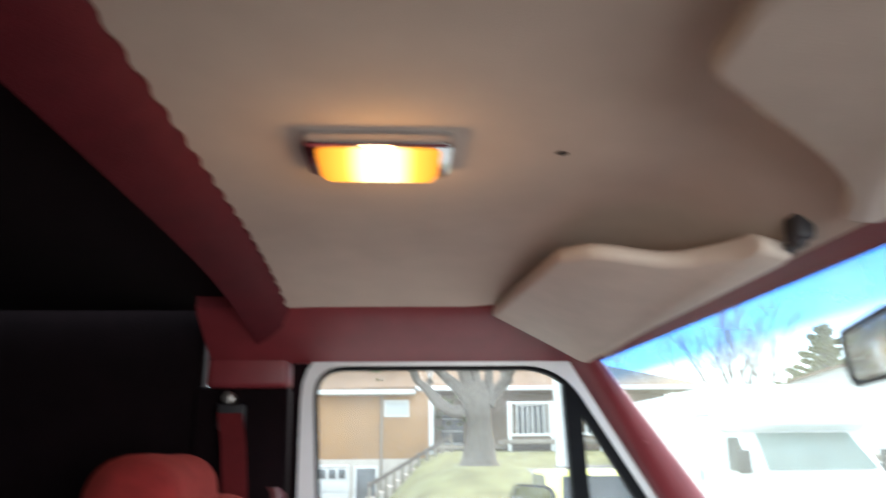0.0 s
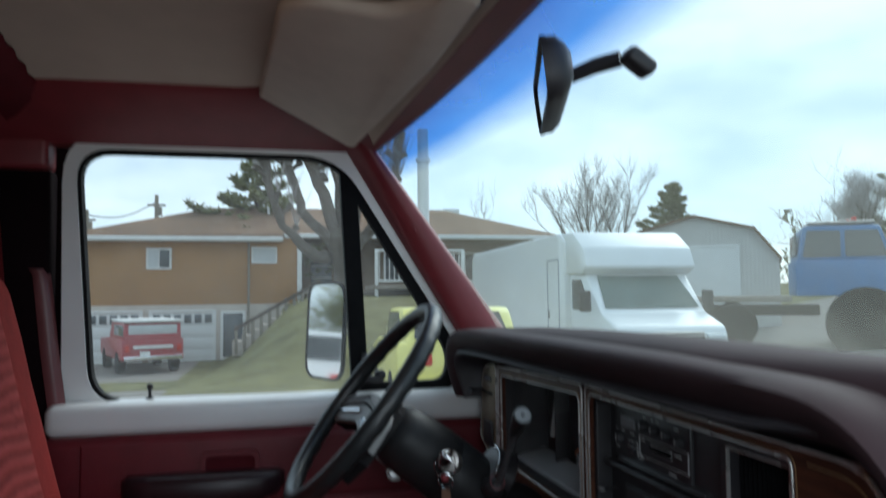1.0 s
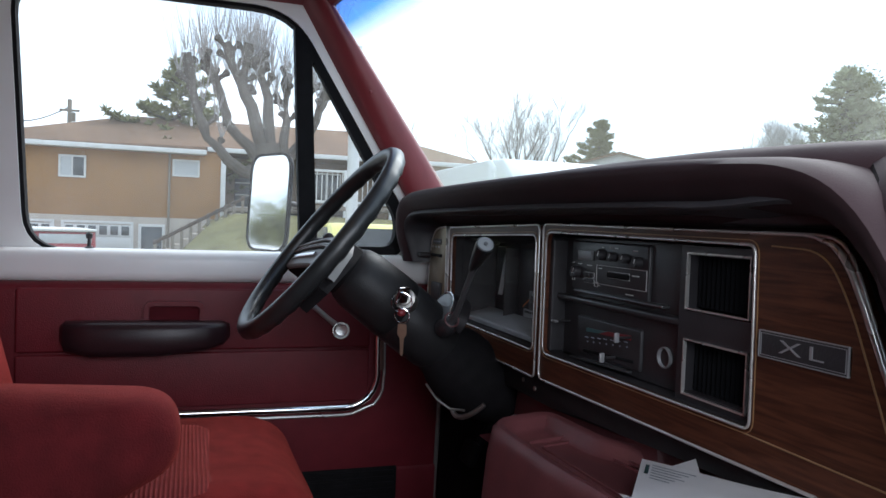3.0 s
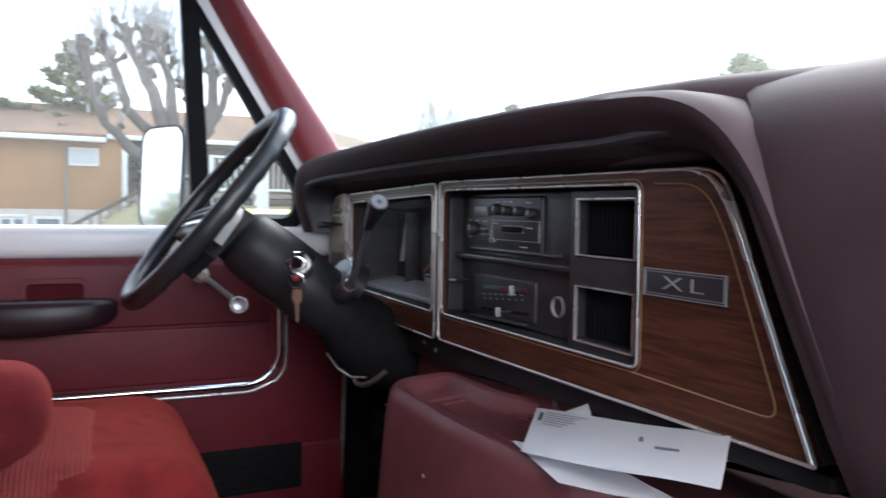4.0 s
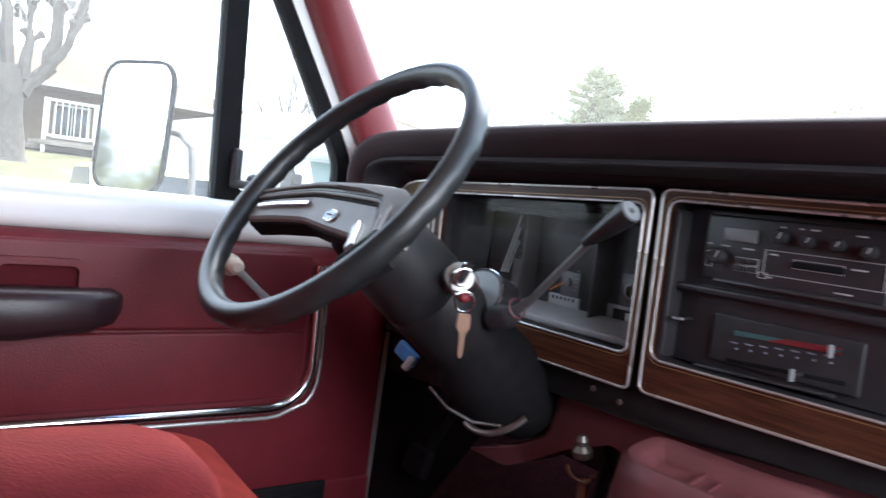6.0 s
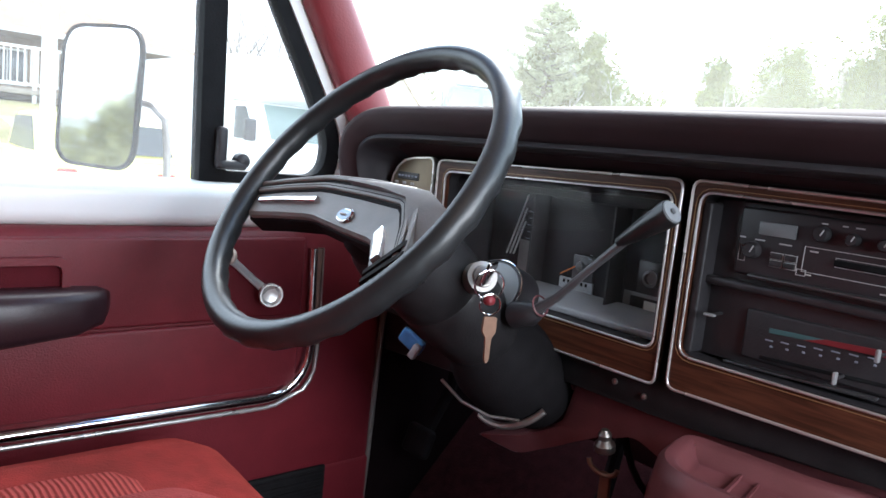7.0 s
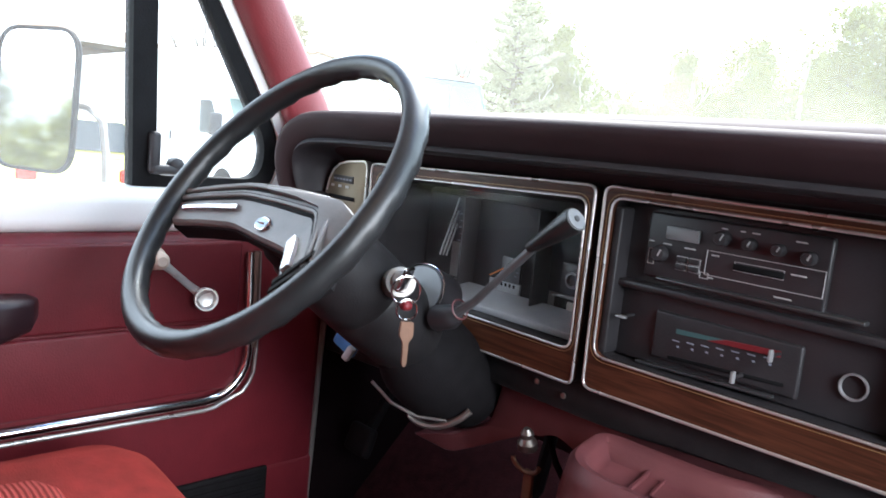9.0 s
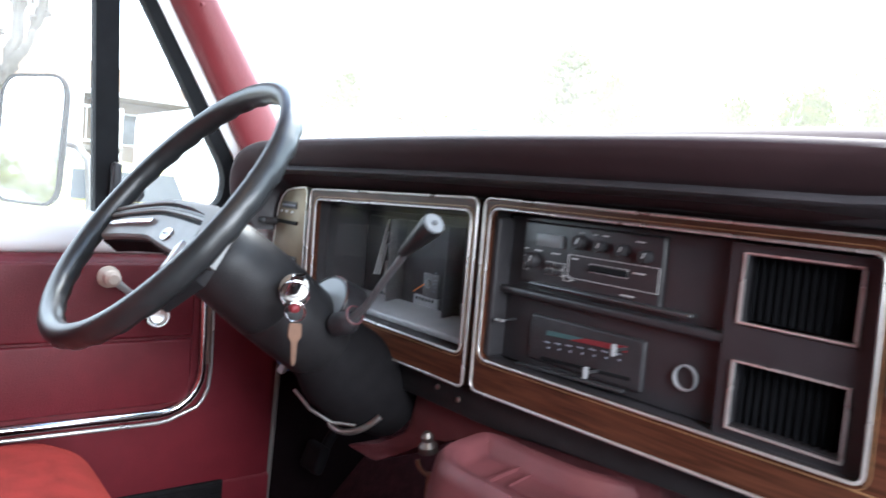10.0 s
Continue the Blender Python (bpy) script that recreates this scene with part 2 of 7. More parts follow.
def hazed(m, share, col=(0.8, 0.8, 0.78), low=None):
    """Lays a thin daylight-scattering film over a pane to stand for glare haze."""
    n, l = m.node_tree.nodes, m.node_tree.links
    out = n["Material Output"]
    old = out.inputs[0].links[0].from_socket
    t, d, h, mx = n.new("ShaderNodeBsdfTranslucent"), n.new("ShaderNodeBsdfDiffuse"), n.new("ShaderNodeMixShader"), n.new("ShaderNodeMixShader")
    t.inputs[0].default_value = d.inputs[0].default_value = (*col, 1)
    h.inputs[0].default_value = 0.35
    tc, ns, rg = n.new("ShaderNodeTexCoord"), n.new("ShaderNodeTexNoise"), n.new("ShaderNodeMapRange")
    ns.inputs["Scale"].default_value, ns.inputs["Detail"].default_value = 7, 6
    rg.inputs["From Min"].default_value, rg.inputs["From Max"].default_value = 0.3, 0.7
    rg.inputs["To Min"].default_value, rg.inputs["To Max"].default_value = share * 0.75, share * 1.25
    l.new(tc.outputs["Object"], ns.inputs["Vector"]), l.new(ns.outputs[0], rg.inputs["Value"])
    l.new(t.outputs[0], h.inputs[1]), l.new(d.outputs[0], h.inputs[2])
    amount = rg.outputs[0]
    if low:
        # denser haze film towards the wipers' rest
        uv, sp, gr, ml = n.new("ShaderNodeUVMap"), n.new("ShaderNodeSeparateXYZ"), n.new("ShaderNodeMapRange"), n.new("ShaderNodeMath")
        gr.inputs["From Min"].default_value, gr.inputs["From Max"].default_value = 0.08, 0.6
        gr.inputs["To Min"].default_value, gr.inputs["To Max"].default_value = low, 1.0
        ml.operation = "MULTIPLY"
        l.new(uv.outputs[0], sp.inputs[0]), l.new(sp.outputs[1], gr.inputs["Value"])
        l.new(amount, ml.inputs[0]), l.new(gr.outputs[0], ml.inputs[1])
        amount = ml.outputs[0]
    l.new(amount, mx.inputs[0]), l.new(old, mx.inputs[1]), l.new(h.outputs[0], mx.inputs[2])
    l.new(mx.outputs[0], out.inputs[0])
    return m


def tinted_glass():
    """Windscreen with a blue shade band along its top edge."""
    m = clear_glass("windscreen_glass", (0.95, 0.985, 0.98), 0.05)
    n, l = m.node_tree.nodes, m.node_tree.links
    tc, sp, rp = n.new("ShaderNodeUVMap"), n.new("ShaderNodeSeparateXYZ"), n.new("ShaderNodeValToRGB")
    l.new(tc.outputs[0], sp.inputs[0]), l.new(sp.outputs[1], rp.inputs[0])
    e = rp.color_ramp.elements
    e[0].position, e[0].color = 0.84, (0.88, 0.975, 0.985, 1)
    e[1].position, e[1].color = 0.92, (0.045, 0.29, 0.76, 1)
    x = e.new(1.0)
    x.color = (0.02, 0.17, 0.56, 1)
    l.new(rp.outputs[0], [k for k in n if k.type == "BSDF_TRANSPARENT"][0].inputs[0])
    return m


screen_glass = hazed(tinted_glass(), 0.125, (0.80, 0.79, 0.66), low=1.9)

hazed(window_glass, 0.06)
hazed(lens_glass, 0.014)


# ---- building helpers ----
def origin(ob):
    o = Vector((0, 0, 0))
    while ob:
        o += ob.location
        ob = ob.parent
    return o


def thing(name, at, label, category, group="", kind=""):
    ob = new(name)
    ob.location = at
    ob.empty_display_size = 0.05
    return tagged(ob, label, category, group, kind)


def finish(name, bm, mats, at=Vector((0, 0, 0)), sharp=35):
    bmesh.ops.recalc_face_normals(bm, faces=bm.faces)
    bmesh.ops.translate(bm, verts=bm.verts, vec=-Vector(at))
    me = bpy.data.meshes.new(name)
    bm.to_mesh(me)
    bm.free()
    for m in mats if isinstance(mats, (list, tuple)) else [mats]:
        me.materials.append(m)
    me.shade_smooth()
    me.set_sharp_from_angle(angle=radians(sharp))
    return me


def part(name, bm, mats, parent, label="", sharp=35):
    """Links a bmesh, given in world metres, as one mesh under a thing or a part."""
    ob = new(name, finish(name, bm, mats, origin(parent), sharp))
    ob.parent = parent
    return tagged(ob, label)


def whole(name, bm, mats, label, category="", group="", kind="", sharp=35):
    """Links a bmesh as a thing of one mesh."""
    c = Vector((0, 0, 0))
    ob = new(name, finish(name, bm, mats, c, sharp))
    return tagged(ob, label, category, group, kind)


def B():
    return bmesh.new()


def block(bm, c, s, r=0.004, seg=2, rot=None):
    """A rounded block: centre, full size, edge radius, steps in the rounding, turn."""
    h = [v / 2 for v in s]
    r = min(r, *[v * 0.98 for v in h])
    ax = []
    for k in range(3):
        e = [h[k] - r + r * i / seg for i in range(seg + 1)] if r > 0 else [h[k]]
        ax.append([-v for v in reversed(e)] + e)
    turn = rot.to_3x3() if rot else Matrix.Identity(3)
    made, c = {}, Vector(c)

    def vert(p):
        key = tuple(round(v, 6) for v in p)
        if key not in made:
            q = Vector([max(-(h[k] - r), min(h[k] - r, p[k])) for k in range(3)])
            d = Vector(p) - q
            made[key] = bm.verts.new(c + turn @ (q + d.normalized() * r if d.length > 1e-9 else q))
        return made[key]

    for k in range(3):
        i, j = (k + 1) % 3, (k + 2) % 3
        for side in (-h[k], h[k]):
            for a in range(len(ax[i]) - 1):
                for b in range(len(ax[j]) - 1):
                    ps = []
                    for u, v in ((a, b), (a + 1, b), (a + 1, b + 1), (a, b + 1)):
                        p = [0, 0, 0]
                        p[k], p[i], p[j] = side, ax[i][u], ax[j][v]
                        ps.append(vert(p))
                    if len(set(ps)) > 2:
                        try:
                            bm.faces.new([x for n, x in enumerate(ps) if x not in ps[:n]])
                        except ValueError:
                            pass
    return bm


def loft(bm, rings, close=True, caps=True, loop=False):
    """Skins rings of equally many points."""
    vs = [[bm.verts.new(p) for p in ring] for ring in rings]
    n = len(vs[0])
    pairs = list(zip(vs, vs[1:])) + ([(vs[-1], vs[0])] if loop else [])
    for a, b in pairs:
        for i in range(n if close else n - 1):
            j = (i + 1) % n
            bm.faces.new((a[i], a[j], b[j], b[i]))
    if caps and close and not loop:
        bm.faces.new(vs[0])
        bm.faces.new(vs[-1])
    return bm


def tube(bm, pts, rad, n=10, loop=False, flat=1.0):
    """A round rod along points; rad: one radius or one for each point."""
    pts = [Vector(p) for p in pts]
    rads = rad if isinstance(rad, (list, tuple)) else [rad] * len(pts)
    rings, up = [], None
    for i, p in enumerate(pts):
        a = pts[(i - 1) % len(pts)] if (loop or i) else p
        b = pts[(i + 1) % len(pts)] if (loop or i < len(pts) - 1) else p
        d = (b - a).normalized()
        if up is None:
            up = Vector((0, 0, 1)) if abs(d.z) < 0.9 else Vector((1, 0, 0))
        s = d.cross(up).normalized()
        up = s.cross(d).normalized()
        rings.append([p + (s * math.cos(t) + up * math.sin(t) * flat) * rads[i] for t in [2 * math.pi * k / n for k in range(n)]])
    return loft(bm, rings, loop=loop)


def rounded(pts, r, seg=4):
    """A polygon in two axes with rounded corners; r: one radius or one for each corner."""
    out, n = [], len(pts)
    rs = r if isinstance(r, (list, tuple)) else [r] * n
    for i in range(n):
        p, a, b = Vector(pts[i]), Vector(pts[i - 1]), Vector(pts[(i + 1) % n])
        da, db = (a - p), (b - p)
        k = min(rs[i], da.length * 0.49, db.length * 0.49)
        s, e = p + da.normalized() * k, p + db.normalized() * k
        for t in [j / seg for j in range(seg + 1)]:
            out.append(s.lerp(p, t).lerp(p.lerp(e, t), t))
    return out


def prism(bm, poly, put3, d0, d1, r=0.0):
    """Extrudes a polygon; put3(a, b, d) gives the place. r: softened rim."""
    rings = []
    c = sum((Vector(p) for p in poly), Vector((0, 0))) / len(poly)
    sgn = 1 if d1 > d0 else -1
    steps = [(d0, 0)] if not r else [(d0, r), (d0 + sgn * r * 0.3, r * 0.3), (d0 + sgn * r, 0)]
    steps += [(d1, 0)] if not r else [(d1 - sgn * r, 0), (d1 - sgn * r * 0.3, r * 0.3), (d1, r)]
    for d, s in steps:
        rings.append([put3(*(Vector(p) + ((c - Vector(p)).normalized() * s)), d) for p in poly])
    return loft(bm, rings)


def frame_ring(bm, outer, inner, put3, d0, d1):
    """A frame between two outlines of equally many points."""
    rings = [[put3(*p, d0) for p in outer], [put3(*p, d1) for p in outer], [put3(*p, d1) for p in inner], [put3(*p, d0) for p in inner]]
    vs = [[bm.verts.new(p) for p in ring] for ring in rings]
    n = len(outer)
    for k in range(4):
        a, b = vs[k], vs[(k + 1) % 4]
        for i in range(n):
            j = (i + 1) % n
            bm.faces.new((a[i], a[j], b[j], b[i]))
    return bm


def lathe(bm, prof, c, axis, n=20):
    """Turns a profile (along, radius) about an axis through c."""
    axis = Vector(axis).normalized()
    s = axis.cross(Vector((0, 0, 1)) if abs(axis.z) < 0.9 else Vector((1, 0, 0))).normalized()
    t = axis.cross(s)
    rings = [[Vector(c) + axis * a + (s * math.cos(w) + t * math.sin(w)) * max(r, 1e-4) for w in [2 * math.pi * k / n for k in range(n)]] for a, r in prof]
    return loft(bm, rings)


def xz(y0=0.0):
    return lambda a, b, d: Vector((a, d, b))


XZ = xz()


def YZ(a, b, d):
    return Vector((d, a, b))


def XY(a, b, d):
    return Vector((a, b, d))


def smooth(v, a, b):
    t = max(0.0, min(1.0, (v - a) / (b - a)))
    return t * t * (3 - 2 * t)


def glide(pts, n):
    """A smooth run through the given points, n steps from one to the next."""
    v = [Vector(p) for p in pts]
    out = []
    for i in range(len(v) - 1):
        p0, p1, p2, p3 = v[max(0, i - 1)], v[i], v[i + 1], v[min(len(v) - 1, i + 2)]
        for k in range(n):
            t = k / n
            out.append(tuple(0.5 * (2 * p1 + (p2 - p0) * t + (2 * p0 - 5 * p1 + 4 * p2 - p3) * t * t + (3 * p1 - p0 - 3 * p2 + p3) * t ** 3)))
    return out + [tuple(v[-1])]


def inset(poly, d):
    """Moves every point of a convex-ish outline inwards by d along its corner's bisector."""
    out, n = [], len(poly)
    area = sum(poly[i][0] * poly[(i + 1) % n][1] - poly[(i + 1) % n][0] * poly[i][1] for i in range(n))
    sg = 1 if area > 0 else -1
    for i in range(n):
        p, a, b = Vector(poly[i]), Vector(poly[i - 1]), Vector(poly[(i + 1) % n])
        e1, e2 = (p - a), (b - p)
        n1 = Vector((-e1.y, e1.x)).normalized() * sg if e1.length > 1e-7 else Vector((0, 0))
        n2 = Vector((-e2.y, e2.x)).normalized() * sg if e2.length > 1e-7 else Vector((0, 0))
        m = n1 + n2
        m = m.normalized() if m.length > 1e-6 else n1
        k = max(0.5, m.dot(n1 if n1.length else n2))
        out.append(p + m * (d / k))
    return out


# ---- cab shell ----
def door_x(z):
    """Inner face of the driver's door: leans inwards above the belt line."""
    return -0.885 + max(0, z - 1.10) * 0.095


def header_edge(x):
    k = (x / 0.69) ** 2
    return 0.51 - 0.06 * k, 1.68 - 0.02 * k


def base_edge(x):
    k = (x / 0.84) ** 2
    return 0.99 - 0.28 * k, 1.235 + 0.03 * k


def build_shell():
    # headliner board, one sheet with rolled edges
    bm = B()
    rows = []
    for i in range(13):
        x = -0.70 + 1.40 * i / 12
        k = abs(x / 0.70) ** 4
        hy, hz = header_edge(x)
        ys = [-0.215, -0.15, 0.0, 0.15, 0.30, 0.37, hy - 0.036]
        zs = [1.782, 1.784, 1.785, 1.785, 1.783, 1.770, hz + 0.013]
        rows.append([Vector((x, y, z - 0.042 * k * (1 if y < 0.25 else 0.6))) for y, z in zip(ys, zs)])
    rows2 = [[p + Vector((0, 0, 0.012)) for p in r] for r in rows]
    loft(bm, [a + b[::-1] for a, b in zip(rows, rows2)])
    whole("ceiling", bm, headliner, "beige fibreboard headliner of the truck cab", "headliner", kind="structure")
    # roof skin
    bm = B()
    block(bm, (0, -0.35, 1.83), (1.62, 1.75, 0.03), 0.012)
    whole("roof_skin", bm, white_paint, "white steel cab roof", "roof", kind="structure")
    # header trim over the windscreen
    bm = B()
    rings = []
    for i in range(17):
        x = -0.81 + 1.62 * i / 16
        y, z = header_edge(x)
        rings.append([Vector((x, y - 0.052, z + 0.074)), Vector((x, y - 0.036, z + 0.012)), Vector((x, y - 0.008, z - 0.004)), Vector((x, y + 0.006, z + 0.002)), Vector((x, y + 0.03, z + 0.09)), Vector((x, y - 0.045, z + 0.10))])
    loft(bm, rings)
    whole("trim_header", bm, red_trim, "dark red painted windscreen header trim", "trim", kind="structure")
    # side rails above the doors
    for s, nm in ((-1, "trim_rail_driver"), (1, "trim_rail_passenger")):
        bm = B()
        sec = [(0.690, 1.742), (0.705, 1.728), (0.80, 1.676), (0.835, 1.655), (0.90, 1.66), (0.90, 1.80), (0.70, 1.80)]
        loft(bm, [[Vector((s * x, y, z)) for x, z in sec] for y in (-0.36, -0.1, 0.15, 0.36, 0.44)])
        whole(nm, bm, red_trim, "dark red painted rail above the cab door", "trim", kind="structure")
    # windscreen pillars
    for s, nm in ((-1, "pillar_driver"), (1, "pillar_passenger")):
        bm = B()
        rings = []
        for i in range(9):
            z = 1.19 + 0.52 * i / 8
            q = (z - 1.25) / 0.35
            w = Vector((0.8746 - 0.0775 * q, 0.7454 - 0.2753 * q))
            d = Vector((0.848 - 0.020 * q, 0.634 - 0.222 * q))
            m = w.lerp(d, 0.5)
            pts = [d + Vector((0.012, -0.004)), d, d.lerp(w, 0.12) + Vector((-0.010, 0)), d.lerp(w, 0.3) + Vector((-0.017, 0)), m + Vector((-0.020, 0)), d.lerp(w, 0.72) + Vector((-0.016, 0)), d.lerp(w, 0.9) + Vector((-0.008, 0)), w, w + Vector((0.03, 0.012)), d + Vector((0.05, 0.03))]
            rings.append([Vector((s * p.x, p.y, z)) for p in pts])
        loft(bm, rings)
        ob = whole(nm, bm, red_trim, "red painted windscreen pillar trim", "pillar", kind="structure", sharp=50)
        if s < 0:
            sc = B()
            for t in (0.42, 0.9):
                z = 1.68 - 0.45 * t
                q = (z - 1.25) / 0.35
                p = Vector((-0.843 + 0.05 * q, 0.683 - 0.245 * q, z))
                lathe(sc, [(-0.004, 0.0035), (0.0015, 0.0035), (0.003, 0.0015)], p, (1, 0.0, -0.2), 10)
            part("screw", sc, red_trim, ob)
    # windscreen
    bm = B()
    uv = bm.loops.layers.uv.new("UVMap")
    nx, nz = 20, 12
    grid = []
    for j in range(nz + 1):
        t = j / nz
        row = []
        for i in range(nx + 1):
            k = -1 + 2 * i / nx
            yt, zt = header_edge(0.80 * k)
            yb, zb = base_edge(0.87 * k)
            row.append(bm.verts.new((k * (0.900 + (0.806 - 0.900) * t), yb + (yt - yb) * t + 0.02 * math.sin(math.pi * t), zb + (zt - zb) * t)))
        grid.append(row)
    for j in range(nz):
        for i in range(nx):
            f = bm.faces.new((grid[j][i], grid[j][i + 1], grid[j + 1][i + 1], grid[j + 1][i]))
            for lp, (u, v) in zip(f.loops, ((i, j), (i + 1, j), (i + 1, j + 1), (i, j + 1))):
                lp[uv].uv = (u / nx, v / nz)
    ob = whole("windscreen", bm, screen_glass, "clear windscreen with a blue shade band", "windscreen", kind="structure")
    ob.visible_shadow = False
    # padded red bow across the roof behind the seat
    bm = B()
    sec = [(-0.196, 1.792), (-0.190, 1.776), (-0.197, 1.764), (-0.210, 1.756), (-0.240, 1.745), (-0.262, 1.740), (-0.270, 1.752), (-0.272, 1.80)]
    rings = []
    for i in range(61):
        x = -0.83 + 1.66 * i / 60
        drop = 0.05 * abs(x / 0.76) ** 3
        crimp = 0.0035 * (1 if i % 2 else -1)
        rings.append([Vector((x, y + (crimp if z < 1.79 and y > -0.21 else 0), z - drop)) for y, z in sec])
    loft(bm, rings)
    whole("trim_roof_bow", bm, bow_vinyl, "padded dark red vinyl bow across the roof", "trim", kind="structure")
    # pillar behind the driver's door
    bm = B()
    block(bm, (-0.862, -0.285, 1.655), (0.07, 0.165, 0.10), 0.012)
    whole("pillar_trim_upper", bm, red_trim, "red trim cap on the pillar behind the door", "trim", kind="structure")
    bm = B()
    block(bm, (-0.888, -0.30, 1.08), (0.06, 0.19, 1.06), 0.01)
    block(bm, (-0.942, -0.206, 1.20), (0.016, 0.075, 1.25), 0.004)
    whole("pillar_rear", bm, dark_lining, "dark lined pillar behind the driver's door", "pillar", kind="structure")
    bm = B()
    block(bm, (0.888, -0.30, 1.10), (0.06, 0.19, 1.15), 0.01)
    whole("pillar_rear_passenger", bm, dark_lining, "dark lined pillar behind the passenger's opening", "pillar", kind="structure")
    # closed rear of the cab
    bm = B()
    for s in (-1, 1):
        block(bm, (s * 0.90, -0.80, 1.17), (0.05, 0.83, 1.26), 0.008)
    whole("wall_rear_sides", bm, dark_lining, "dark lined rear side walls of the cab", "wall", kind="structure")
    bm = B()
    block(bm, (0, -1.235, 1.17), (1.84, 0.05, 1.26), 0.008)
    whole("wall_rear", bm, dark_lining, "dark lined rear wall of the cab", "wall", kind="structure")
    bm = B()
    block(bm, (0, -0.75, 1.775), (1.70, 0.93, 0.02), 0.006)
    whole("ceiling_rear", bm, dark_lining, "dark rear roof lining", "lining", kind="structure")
    # floor, firewall, sills
    bm = B()
    block(bm, (0, -0.10, 0.53), (1.88, 2.34, 0.05), 0.01)
    whole("floor", bm, dark_carpet, "dark red carpeted cab floor", "floor", kind="structure")
    bm = B()
    block(bm, (0, 1.02, 0.86), (1.86, 0.04, 0.72), 0.01)
    block(bm, (0, 0.90, 0.66), (1.80, 0.26, 0.04), 0.01, rot=pose(0, 0, 0, 45))
    whole("wall_firewall", bm, dark_carpet, "dark carpeted firewall under the dash", "wall", kind="structure")
    for s, nm in ((-1, "trim_kick_driver"), (1, "trim_kick_passenger")):
        bm = B()
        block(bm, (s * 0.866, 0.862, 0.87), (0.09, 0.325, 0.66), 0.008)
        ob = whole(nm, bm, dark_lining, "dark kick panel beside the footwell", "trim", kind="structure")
        if s < 0:
            g = B()
            tube(g, [(-0.814, 0.683, 0.56), (-0.813, 0.688, 0.70), (-0.813, 0.692, 0.86), (-0.815, 0.698, 0.95)], 0.0055, 8)
            part("weatherstrip", g, pad_grey, ob, "grey rubber door edge strip")
    # unseen low wall, added to keep doorway light off the driver's seat
    bm = B()
    block(bm, (0.925, 0.03, 0.79), (0.06, 0.50, 0.46), 0.015, 3)
    whole("wall_seat_shade", bm, dark_lining, "unseen low wall added to shade the driver's seat", "wall", kind="structure")
    bm = B()
    block(bm, (0.90, 0.28, 0.555), (0.08, 1.0, 0.07), 0.015)
    whole("sill_passenger", bm, white_paint, "white door sill of the open passenger side", "sill", kind="structure")


